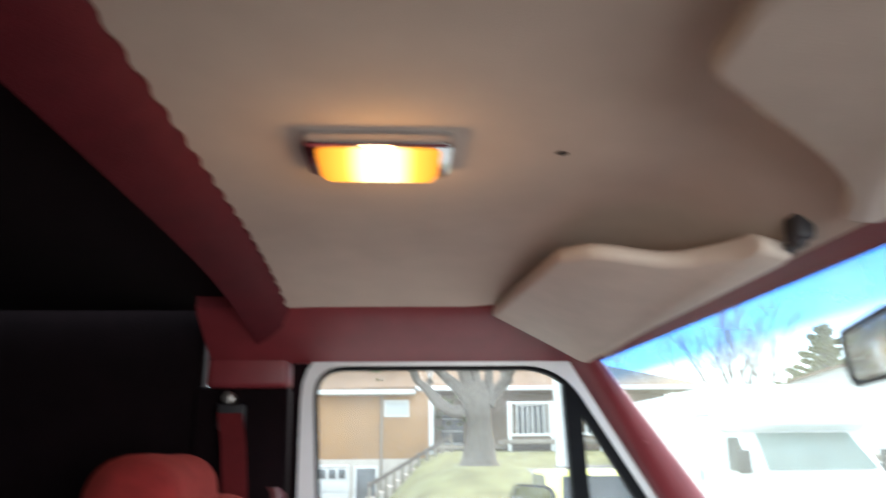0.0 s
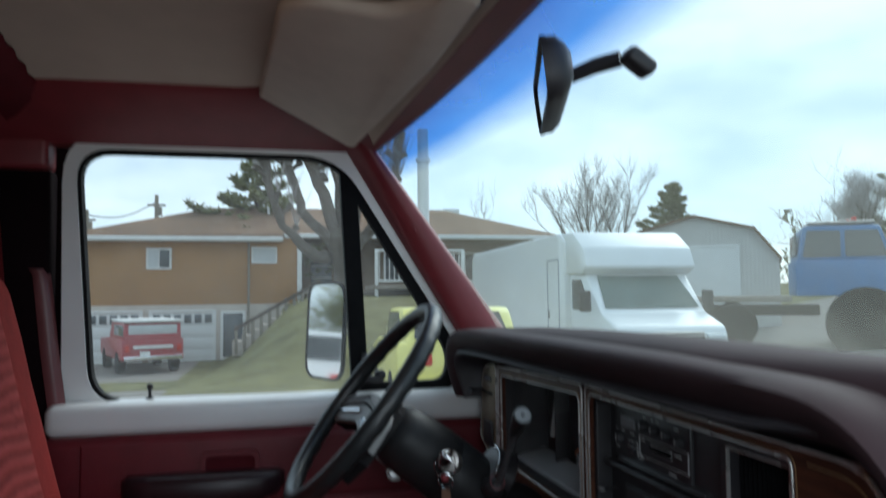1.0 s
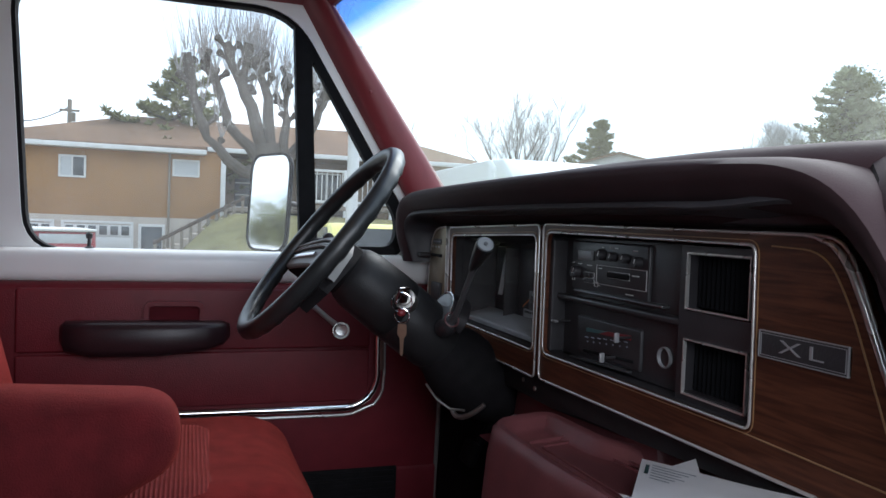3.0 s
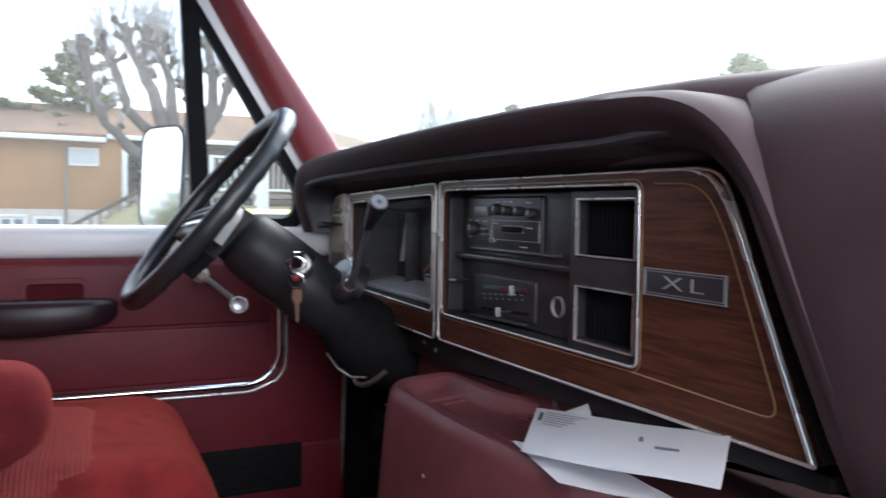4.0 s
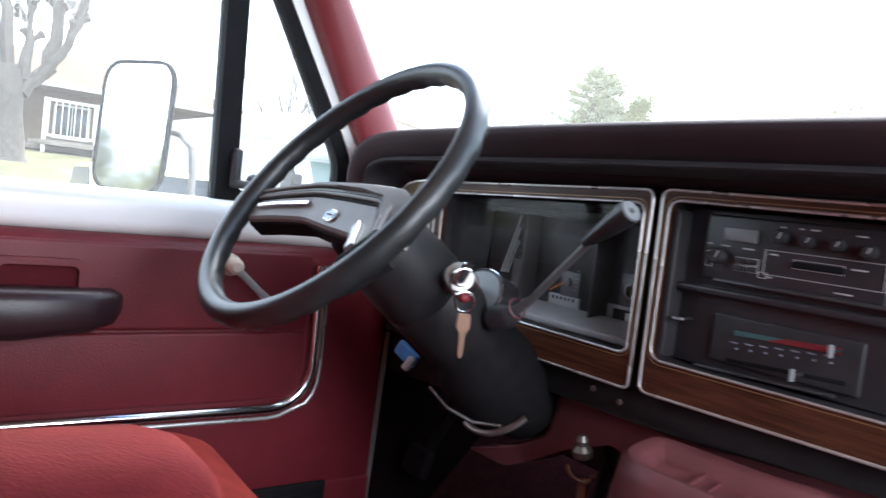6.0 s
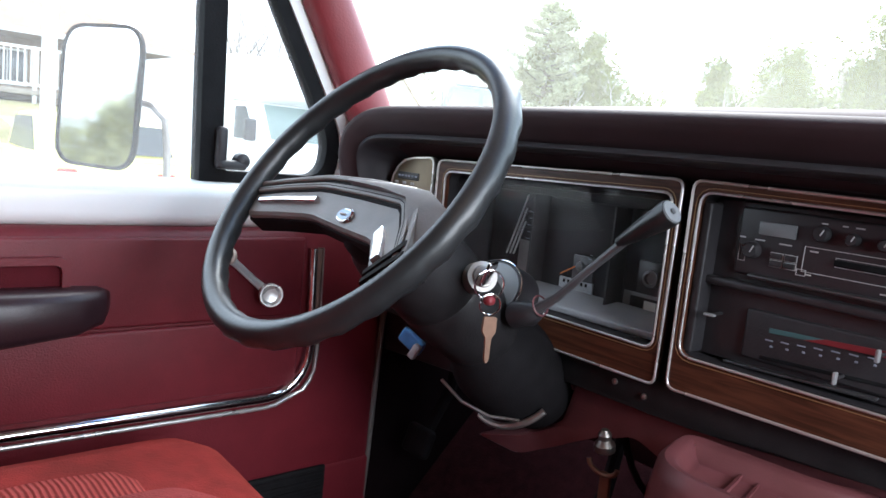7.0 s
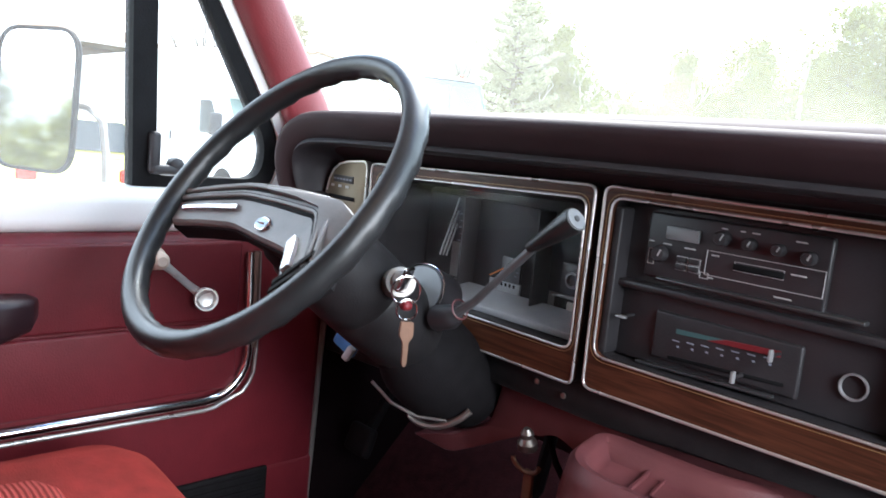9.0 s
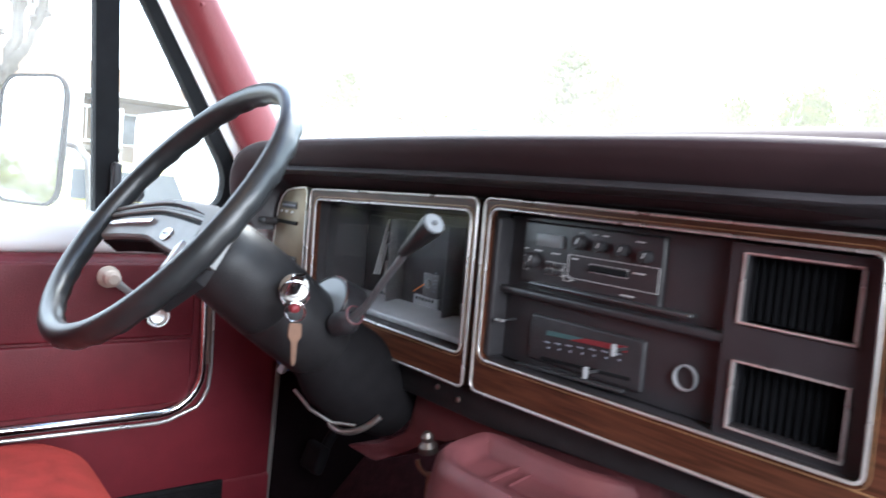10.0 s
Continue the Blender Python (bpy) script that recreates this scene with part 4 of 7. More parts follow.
def build_cluster(dash):
    cl = thing("instrument_cluster", (-0.445, 0.71, 1.05), "black instrument cluster behind a clear lens", "instrument cluster")
    bm = B()
    o = rounded([(-0.628, 1.044), (-0.262, 1.042), (-0.262, 1.209), (-0.628, 1.198)], 0.012, 4)
    i = rounded([(-0.616, 1.062), (-0.272, 1.060), (-0.272, 1.20), (-0.616, 1.19)], 0.012, 4)
    rings = [[XZ(*p, 0.668) for p in o], [XZ(*p, 0.735) for p in i]]
    loft(bm, rings, caps=False)
    vs = [bm.verts.new(XZ(*p, 0.735)) for p in i]
    bm.faces.new(vs)
    part("housing", bm, gauge_black, cl)
    bm = B()
    block(bm, (-0.444, 0.697, 1.055), (0.345, 0.058, 0.010), 0.003, 2, pose(0, 0, 0, 13))
    part("ledge", bm, pale_ledge, cl, "pale grey ledge below the dials")
    bm = B()
    prism(bm, inset(o, 0.001), XZ, 0.664, 0.6655)
    g = part("lens", bm, lens_glass, cl, "clear plastic lens")
    g.visible_shadow = False
    # three sunken gauges between dark cheeks
    def bar(nm, c, size, m, parent, lab="", rot=None, r=0.0006):
        b = B()
        block(b, c, size, r, 1, rot)
        return part(nm, b, m, parent, lab)
    for x0, x1, nm in ((-0.606, -0.512, "speedometer"), (-0.502, -0.378, "fuel_gauge"), (-0.366, -0.276, "indicator_panel")):
        xm = (x0 + x1) / 2
        d = bar(nm, (xm, 0.730, 1.122), (x1 - x0, 0.006, 0.124), gauge_black, cl, "", None, 0.003)
        bar("cheek", (x1 + 0.005, 0.716, 1.120), (0.004, 0.026, 0.128), black_plastic, d, "", pose(0, 0, 0, 0, 0, -14), 0.0015)
        if nm == "speedometer":
            for k in range(9):
                bar("scale_mark", (xm + 0.026, 0.726, 1.082 + 0.0095 * k), (0.008 if k % 2 else 0.013, 0.002, 0.0010), print_grey, d, "faint dial mark")
            bar("label_plate", (xm + 0.026, 0.7255, 1.092), (0.030, 0.003, 0.050), pad_pale, d, "dim grey gauge plate")
            # pale strips that stand for bright reflections in the lens
            for k in range(3):
                bar("painted_glint", (xm + 0.011 + 0.0035 * k, 0.716, 1.138 - 0.009 * k), (0.0015, 0.003, 0.092 - 0.020 * k), print_white, d, "thin streak painted for a reflection in the lens", pose(0, 0, 0, 0, 19, 0))
        elif nm == "fuel_gauge":
            bar("label_plate", (xm + 0.001, 0.7245, 1.067), (0.056, 0.003, 0.026), pale_ledge, d, "pale grey gauge plate")
            bar("gauge_tower", (xm + 0.010, 0.7245, 1.096), (0.034, 0.003, 0.034), lever_grey, d, "dim printed gauge field")
            for k in range(6):
                bar("scale_mark", (xm - 0.018 + 0.0074 * k, 0.7222, 1.0755), (0.0032, 0.001, 0.0045), rubber, d, "short black scale mark")
                bar("scale_mark", (xm + 0.020 + 0.002 * (k % 2), 0.7222, 1.090 + 0.0052 * k), (0.0044, 0.001, 0.0010), print_grey, d, "faint dial mark")
            bar("needle", (xm - 0.010, 0.7205, 1.092), (0.034, 0.0016, 0.0018), orange_needle, d, "orange needle", pose(0, 0, 0, 0, -30, 0))
            b2 = B()
            lathe(b2, [(0, 0.0065), (0.004, 0.006), (0.005, 0.003)], (xm + 0.006, 0.7235, 1.099), (0, -1, 0), 14)
            part("needle_hub", b2, smoke, d)
        else:
            bar("knob_panel", (xm - 0.004, 0.7245, 1.104), (0.040, 0.004, 0.040), grey_plastic, d, "dark square knob panel")
            b2 = B()
            lathe(b2, [(0, 0.011), (0.005, 0.0105), (0.006, 0.007), (0.002, 0.006)], (xm - 0.004, 0.7225, 1.104), (0, -1, 0), 20)
            part("reset_knob", b2, smoke, d)
            bar("label_plate", (xm - 0.012, 0.7250, 1.068), (0.060, 0.003, 0.030), smoke, d, "dim grey label plate")
            bar("dark_window", (xm - 0.012, 0.7232, 1.068), (0.038, 0.002, 0.022), rubber, d, "black indicator window")
            bar("cream_tile", (xm - 0.001, 0.7215, 1.066), (0.017, 0.002, 0.020), print_cream, d, "small cream label tile")


def build_radio_stack():
    # recess of the radio and heater
    rs = thing("radio_stack", (-0.03, 0.68, 1.05), "black plastic recess that holds radio and heater", "dash panel")
    bm = B()
    block(bm, (-0.086, 0.687, 1.13), (0.285, 0.030, 0.165), 0.003)
    part("back_plate", bm, grey_plastic, rs)
    bm = B()
    block(bm, (-0.084, 0.671, 1.1275), (0.280, 0.024, 0.0085), 0.003)
    part("shelf", bm, grey_plastic, rs, "dark ledge between radio and heater")
    bm = B()
    block(bm, (-0.080, 0.668, 1.1395), (0.200, 0.014, 0.004), 0.0018)
    part("shelf", bm, silver_dark, rs, "satin edge below the radio")
    bm = B()
    block(bm, (-0.12, 0.669, 1.0505), (0.145, 0.008, 0.003), 0.001, 1, pose(0, 0, 0, 0, -2.4))
    part("shelf", bm, silver_dark, rs, "thin satin edge below the heater")
    bm = B()
    block(bm, (-0.226, 0.672, 1.128), (0.010, 0.044, 0.158), 0.003)
    part("side_wall", bm, black_plastic, rs)
    bm = B()
    frame_ring(bm, [Vector(p) for p in ((0.055, 1.047), (0.179, 1.047), (0.179, 1.1275), (0.055, 1.1275))], [Vector(p) for p in ((0.0675, 1.0585), (0.1625, 1.0585), (0.1625, 1.1125), (0.0675, 1.1125))], XZ, 0.658, 0.70)
    frame_ring(bm, [Vector(p) for p in ((0.055, 1.1275), (0.179, 1.1275), (0.179, 1.2095), (0.055, 1.2095))], [Vector(p) for p in ((0.0675, 1.142), (0.1625, 1.142), (0.1625, 1.200), (0.0675, 1.200))], XZ, 0.658, 0.70)
    part("vent_block", bm, grey_plastic, rs, "dark grey vent surround")
    # cigarette lighter
    lg = thing("cigarette_lighter", (0.017, 0.672, 1.083), "round chrome-ringed cigarette lighter socket", "lighter")
    bm = B()
    lathe(bm, [(-0.012, 0.0105), (0.006, 0.0122), (0.008, 0.0118), (0.008, 0.0106), (0.0, 0.0095)], (0.017, 0.676, 1.083), (0, -1, 0), 24)
    part("ring", bm, silver, lg, "dull chrome ring")
    bm = B()
    lathe(bm, [(-0.01, 0.0088), (0.001, 0.0088), (0.003, 0.007)], (0.017, 0.676, 1.083), (0, -1, 0), 20)
    part("plug", bm, black_plastic, lg)
    # vents
    for zc, zh, nm in ((1.1733, 0.059, "upper"), (1.0843, 0.058, "lower")):
        v = thing("air_vent", (0.115, 0.66, zc), "black slatted air vent with a thin chrome rim", "air vent", "dash air vents")
        o = [(0.0675, zc - zh / 2), (0.1615, zc - zh / 2), (0.1615, zc + zh / 2), (0.0675, zc + zh / 2)]
        o = [Vector(p) for p in o]
        bm = B()
        frame_ring(bm, o, inset(o, 0.0015), XZ, 0.6550, 0.659)
        part("rim", bm, trim_chrome, v, "thin chrome rim")
        bm = B()
        block(bm, (0.115, 0.684, zc), (0.096, 0.006, zh), 0.001, 1)
        part("duct", bm, vent_black, v)
        for k in range(13):
            bm = B()
            block(bm, (0.0735 + 0.0069 * k, 0.674, zc), (0.0014, 0.012, zh - 0.004), 0.0006, 1, pose(0, 0, 0, 0, 0, -28))
            part("slat", bm, vent_black, v)
    # radio
    r = thing("cassette_radio", (-0.108, 0.668, 1.145), "black cassette radio with white outlines", "radio")
    X0, X1, Z0, Z1 = -0.198, -0.016, 1.139, 1.207
    P = lambda u, v: (X0 + (X1 - X0) * u, Z1 - (Z1 - Z0) * v)
    bm = B()
    block(bm, ((X0 + X1) / 2, 0.674, (Z0 + Z1) / 2), (X1 - X0, 0.014, Z1 - Z0), 0.003)
    face = part("faceplate", bm, grey_plastic, r)
    def plate(nm, u, v, w, h, m, y=0.6655, d=0.004, lab="", parent=face, rr=0.0008):
        x, z = P(u, v)
        b = B()
        block(b, (x, y, z), (w, d, h), rr, 1)
        return part(nm, b, m, parent, lab)
    def outline(nm, u0, v0, u1, v1, m=print_white, t=0.00055):
        a, b2 = P(u0, v1), P(u1, v0)
        o2 = [Vector((a[0], a[1])), Vector((b2[0], a[1])), Vector((b2[0], b2[1])), Vector((a[0], b2[1]))]
        b = B()
        frame_ring(b, o2, inset(o2, t), XZ, 0.6662, 0.669)
        return part(nm, b, m, face, "white printed outline")
    plate("display", 0.22, 0.28, 0.036, 0.013, dial_grey, lab="grey glass display window")
    outline("cassette_outline", 0.37, 0.44, 0.985, 0.80)
    plate("cassette_slot", 0.66, 0.60, 0.048, 0.006, rubber, 0.6655, 0.003)
    outline("slot_outline", 0.53, 0.53, 0.79, 0.66)
    for k in range(2):
        for j in range(2):
            outline("preset_outline", 0.20 + 0.075 * k, 0.60 + 0.11 * j, 0.267 + 0.075 * k, 0.70 + 0.11 * j)
            plate("preset_button", 0.2335 + 0.075 * k, 0.65 + 0.11 * j, 0.010, 0.0055, black_plastic)
    outline("band_outline", 0.345, 0.77, 0.395, 0.86)
    outline("volume_outline", 0.02, 0.56, 0.06, 0.80)
    for u, v, rr in ((0.10, 0.62, 0.0085), (0.45, 0.24, 0.0075), (0.60, 0.26, 0.006), (0.75, 0.27, 0.006), (0.90, 0.31, 0.0065)):
        x, z = P(u, v)
        bm = B()
        lathe(bm, [(0, rr), (0.008, rr * 0.95), (0.010, rr * 0.8)], (x, 0.668, z), (0, -1, 0), 16)
        kn = part("knob", bm, black_plastic, face)
        bm = B()
        block(bm, (x + rr * 0.3, 0.6575, z + rr * 0.2), (0.0012, 0.001, rr * 0.9), 0.0003, 1, pose(0, 0, 0, 0, 25))
        part("pointer", bm, print_white, kn)
    for u, v, w in ((0.03, 0.45, 0.006), (0.13, 0.46, 0.010), (0.27, 0.47, 0.012), (0.45, 0.10, 0.006), (0.55, 0.10, 0.005), (0.62, 0.10, 0.008), (0.85, 0.12, 0.010), (0.42, 0.50, 0.008), (0.86, 0.56, 0.014), (0.41, 0.83, 0.005), (0.80, 0.90, 0.016)):
        x, z = P(u, v)
        bm = B()
        block(bm, (x, 0.6665, z), (w, 0.001, 0.0014), 0.0003, 1)
        part("marking", bm, print_white, face, "small white unreadable marking")
    # heater control
    h = thing("heater_control", (-0.10, 0.67, 1.06), "black heater control with a blue to red strip", "heater control")
    bm = B()
    block(bm, (-0.102, 0.6745, 1.082), (0.150, 0.014, 0.050), 0.003)
    hp = part("panel", bm, black_plastic, h)
    bm = B()
    prism(bm, [(-0.151, 1.0875), (-0.100, 1.0905), (-0.100, 1.0945), (-0.151, 1.0925)], XZ, 0.668, 0.6668)
    part("cold_strip", bm, teal_print, hp, "blue-green cold strip")
    bm = B()
    prism(bm, [(-0.118, 1.0890), (-0.046, 1.0920), (-0.046, 1.0980), (-0.098, 1.0948)], XZ, 0.6674, 0.6662)
    part("warm_strip", bm, red_print, hp, "red warm strip")
    for k in range(7):
        for dx, dz, w, h2 in ((0.0, 0.0, 0.008, 0.0014), (0.003, -0.0055, 0.0028, 0.002)):
            bm = B()
            block(bm, (-0.150 + 0.0155 * k + dx, 0.6675, 1.0800 + 0.0014 * k + dz), (w, 0.001, h2), 0.0003, 1)
            part("marking", bm, print_grey, hp, "grey unreadable marking")
    bm = B()
    block(bm, (-0.098, 0.668, 1.0645), (0.118, 0.003, 0.004), 0.001, 1, pose(0, 0, 0, 0, -3))
    part("slot", bm, rubber, hp)
    for x, z in ((-0.205, 1.094), (-0.078, 1.066), (-0.047, 1.0955)):
        bm = B()
        tube(bm, [(x, 0.675, z), (x, 0.652, z)], 0.0018, 6)
        lv = part("lever", bm, black_plastic, h)
        bm = B()
        block(bm, (x, 0.648, z), (0.0035 if x > -0.2 else 0.012, 0.007, 0.012 if x > -0.2 else 0.003), 0.0015, 1)
        part("lever_tip", bm, silver, lv, "dull chrome lever tip")


WC, WTH = Vector((-0.4405, 0.359, 1.190)), 0.665
W_N = Vector((0, -math.cos(WTH), math.sin(WTH)))
W_U, W_V = Vector((1, 0, 0)), Vector((0, math.sin(WTH), math.cos(WTH)))


def wp(u, v, d=0.0):
    return WC + W_U * u + W_V * v + W_N * d


def build_wheel():
    w = thing("steering_wheel", WC, "black two-spoke steering wheel with a charcoal horn pad", "steering wheel")
    bm = B()
    N = 96
    rings = []
    for k in range(N):
        a = 2 * math.pi * k / N
        ring = []
        for j in range(14):
            b = 2 * math.pi * j / 14
            # finger grips on the underside
            g = 0.0011 * math.sin(a * 64) if math.sin(b) < 0.2 and -2.9 < math.atan2(math.sin(a), math.cos(a)) < 3.1 else 0
            rr = 0.0140 + g
            rad = 0.1745 + rr * 0.9 * math.cos(b)
            ring.append(wp(rad * math.cos(a), rad * math.sin(a), rr * math.sin(b)))
        rings.append(ring)
    loft(bm, rings, loop=True)
    part("rim", bm, wheel_vinyl, w, "black vinyl rim", 80)
    # horn pad: a bent bridge of eight stations, given by its upper and lower edge in the wheel's plane
    up = [(-0.167, -0.020, -0.004), (-0.12, -0.002, -0.010), (-0.074, 0.017, -0.02), (0.0, 0.021, -0.021), (0.075, 0.019, -0.02), (0.103, -0.008, -0.015), (0.128, -0.044, -0.008), (0.152, -0.082, -0.002)]
    lo = [(-0.152, -0.062, -0.004), (-0.11, -0.050, -0.010), (-0.062, -0.037, -0.02), (-0.003, -0.042, -0.021), (0.056, -0.046, -0.02), (0.076, -0.062, -0.015), (0.102, -0.085, -0.008), (0.121, -0.112, -0.002)]

    def edge(pts, s):
        k = min(int(s), 6)
        return Vector(pts[k]).lerp(Vector(pts[k + 1]), s - k)

    def bridge(nm, s0, s1, f0, f1, d0, d1, m, lab="", parent=w, r=0.0012):
        b = B()
        rings = []
        n = max(2, int((s1 - s0) * 4))
        for q in range(n + 1):
            s = s0 + (s1 - s0) * q / n
            a, c = edge(up, s), edge(lo, s)
            g = r / max(0.01, (c - a).length)
            P = lambda f, d: wp(*(a.lerp(c, f)[:2]), a.lerp(c, f).z + d)
            rings.append([P(f0, d0), P(f0, d1 - r), P(f0 + g, d1), P(f1 - g, d1), P(f1, d1 - r), P(f1, d0)])
        loft(b, rings)
        return part(nm, b, m, parent, lab, 30)

    bridge("spoke_cover", 0, 6.5, -0.03, 1.03, -0.030, -0.006, column_black, "black spoke cover", r=0.004)
    pad = bridge("horn_pad", 0.1, 6.6, 0.0, 1.0, -0.008, 0.0, pad_grey, "warm grey plastic horn pad", r=0.003)
    bridge("pad_flange", 0.12, 6.5, 0.0, 0.11, -0.002, 0.0035, pad_grey, "", pad)
    bridge("pad_groove", 0.12, 6.5, 0.115, 0.185, -0.002, 0.0008, rubber, "black groove line", pad, 0.0004)
    bridge("pad_ridge", 0.12, 6.5, 0.19, 0.33, -0.002, 0.0035, pad_grey, "", pad)
    bridge("pad_groove", 0.12, 6.5, 0.335, 0.40, -0.002, 0.0008, rubber, "black groove line", pad, 0.0004)
    bridge("pad_groove", 0.12, 5.9, 0.255, 0.268, 0.0025, 0.0039, rubber, "thin black line", pad, 0.0002)
    bridge("chrome_insert", 0.35, 2.0, 0.56, 0.69, -0.002, 0.0045, chrome, "chrome insert", pad)
    bridge("chrome_insert", 4.35, 5.7, 0.66, 0.84, -0.002, 0.0060, trim_chrome, "chrome insert", pad)
    for s in (5.95, 6.25):
        bridge("pad_rib", s, s + 0.16, 0.02, 0.98, -0.002, 0.005, rubber, "black rib at the spoke's end", pad)
    # broad pale flank between the pad's ridge and the rim
    ridge = [(-0.030, 0.010), (0.030, 0.0085), (0.075, 0.003), (0.098, -0.022), (0.120, -0.048)]
    outer = [(-0.030, 0.0150), (0.042, 0.0188), (0.094, 0.0168), (0.1285, 0.002), (0.147, -0.044)]
    bm = B()
    loft(bm, [[wp(p, q, -0.030), wp(p, q, -0.0115), wp(p + (u - p) * 0.6, q + (v - q) * 0.6, -0.0125), wp(u, v, -0.0165), wp(u, v, -0.030)] for (p, q), (u, v) in zip(ridge, outer)])
    part("pad_flank", bm, pad_pale, pad, "pale grey flank of the pad", 50)
    n = 24
    bm = B()
    rings = [[wp(-0.004 + 0.0135 * sc * math.cos(a), -0.0265 + 0.0085 * sc * math.sin(a), -0.021 + d) for a in [2 * math.pi * k / n for k in range(n)]] for d, sc in ((-0.002, 1.0), (0.002, 1.0), (0.003, 0.85))]
    loft(bm, rings)
    em = part("emblem", bm, chrome, pad, "small oval blue and chrome emblem")
    bm = B()
    rings = [[wp(-0.004 + 0.0105 * math.cos(a), -0.0265 + 0.0062 * math.sin(a), -0.021 + d) for a in [2 * math.pi * k / n for k in range(n)]] for d in (0.0025, 0.0036)]
    loft(bm, rings)
    ef = part("emblem_field", bm, emblem_blue, em, "pale blue oval field")
    bm = B()
    block(bm, wp(-0.004, -0.0265, -0.0172), (0.010, 0.003, 0.002), 0.0008, 1)
    part("marking", bm, print_white, ef, "white unreadable marking")
    # hub cone down to the column
    bm = B()
    lathe(bm, [(-0.105, 0.040), (-0.07, 0.042), (-0.05, 0.040), (-0.04, 0.034)], wp(0, -0.010), W_N, 28)
    part("hub", bm, column_black, w)


def build_column():
    c = thing("steering_column", (-0.42, 0.56, 1.02), "black steering column with gear lever and ignition lock", "steering column")
    ax = -W_N
    # main shroud: oval and growing towards the dash
    bm = B()
    rings = []
    for s, rx, rz, dz in ((0.052, 0.026, 0.026, -0.008), (0.060, 0.040, 0.039, -0.008), (0.072, 0.049, 0.047, -0.008), (0.09, 0.054, 0.051, -0.008), (0.14, 0.056, 0.053, -0.007), (0.165, 0.057, 0.0535, -0.007), (0.168, 0.055, 0.0515, -0.007), (0.172, 0.057, 0.0535, -0.007), (0.21, 0.058, 0.053, -0.007), (0.25, 0.054, 0.050, -0.008), (0.27, 0.048, 0.044, -0.008)):
        cc = WC + ax * s + W_V * dz
        rings.append([cc + W_U * rx * math.cos(a) + W_V * rz * math.sin(a) for a in [2 * math.pi * k / 28 for k in range(28)]])
    loft(bm, rings)
    part("shroud", bm, shroud_black, c, "black plastic column shroud", 50)
    bm = B()
    rings = []
    for s, r, dz in ((0.245, 0.044, -0.010), (0.275, 0.051, -0.010), (0.29, 0.058, -0.011), (0.308, 0.062, -0.012), (0.35, 0.063, -0.012), (0.38, 0.058, -0.011), (0.42, 0.045, -0.010)):
        cc = WC + ax * s + W_V * dz
        rings.append([cc + W_U * r * math.cos(a) + W_V * r * math.sin(a) for a in [2 * math.pi * k / 28 for k in range(28)]])
    loft(bm, rings)
    part("lower_cover", bm, column_black, c, "black bulging lower column cover", 50)
    # bright collar below and the wire behind it
    bm = B()
    pts = [WC + ax * 0.362 + W_U * (0.067 * math.cos(a)) + W_V * (-0.013 + 0.067 * math.sin(a)) for a in [radians(v) for v in range(252, 338, 5)]]
    tube(bm, pts, 0.0045, 8)
    part("collar", bm, steel, c, "worn steel column collar")
    bm = B()
    tube(bm, [(-0.50, 0.56, 0.945), (-0.47, 0.57, 0.925), (-0.43, 0.58, 0.918), (-0.39, 0.59, 0.925)], 0.0022, 6)
    part("wire", bm, steel, c, "thin bright wire")
    # shift indicator: a half-round pale dial under a chrome arch
    o = Vector((-0.425, 0.556, 1.078))
    e1, e2 = Vector((1, 0.03, 0.04)).normalized(), Vector((-0.03, 0.45, 0.89)).normalized()
    nn = e1.cross(e2).normalized()
    arch = lambda r, t: o + e1 * (0.043 * r * math.cos(t)) + e2 * (0.036 * r * math.sin(t))
    turn = [math.pi * (-0.16 + 1.32 * k / 24) for k in range(25)]
    bm = B()
    loft(bm, [[arch(r, t) + nn * d for t in turn] for d, r in ((-0.030, 1.06), (0.0, 1.0), (0.002, 0.95))])
    sw = part("shift_window", bm, grey_plastic, c, "dark grey shift indicator housing")
    bm = B()
    loft(bm, [[arch(0.90, t) + nn * d for t in turn] for d in (0.001, 0.0032)])
    part("dial", bm, dial_grey, sw, "pale grey shift indicator dial")
    bm = B()
    tube(bm, [arch(1.0, t) + nn * 0.002 for t in turn], 0.0011, 6)
    part("window_rim", bm, chrome, sw, "thin chrome arch")
    # gear lever
    bm = B()
    lathe(bm, [(-0.02, 0.015), (0.004, 0.014), (0.012, 0.010), (0.016, 0.006)], (-0.356, 0.545, 1.066), (1, 0.0, 0.3), 18)
    part("lever_base", bm, black_plastic, c)
    bm = B()
    tube(bm, [(-0.350, 0.546, 1.070), (-0.320, 0.546, 1.092), (-0.282, 0.543, 1.128), (-0.240, 0.540, 1.166)], [0.0062, 0.0046, 0.0040, 0.0046], 10)
    gl = part("gear_lever", bm, lever_grey, c, "worn grey steel gear lever")
    d = Vector((0.050, -0.003, 0.034)).normalized()
    bm = B()
    lathe(bm, [(-0.055, 0.0050), (-0.046, 0.0066), (-0.018, 0.0102), (0.004, 0.0126), (0.010, 0.0122)], (-0.2035, 0.537, 1.192), d, 20)
    part("lever_grip", bm, wheel_vinyl, gl, "black tapered grip")
    bm = B()
    lathe(bm, [(0.007, 0.0120), (0.0115, 0.0105), (0.0105, 0.006), (0.0115, 0.0018)], (-0.2035, 0.537, 1.192), d, 20)
    part("grip_cap", bm, dial_grey, gl, "dull chrome end cap")
    bm = B()
    lathe(bm, [(0.0105, 0.0030), (0.0128, 0.0028), (0.0132, 0.0012)], (-0.2035, 0.537, 1.192), d, 14)
    part("cap_button", bm, lever_grey, gl, "dark grey button in the cap")
    bm = B()
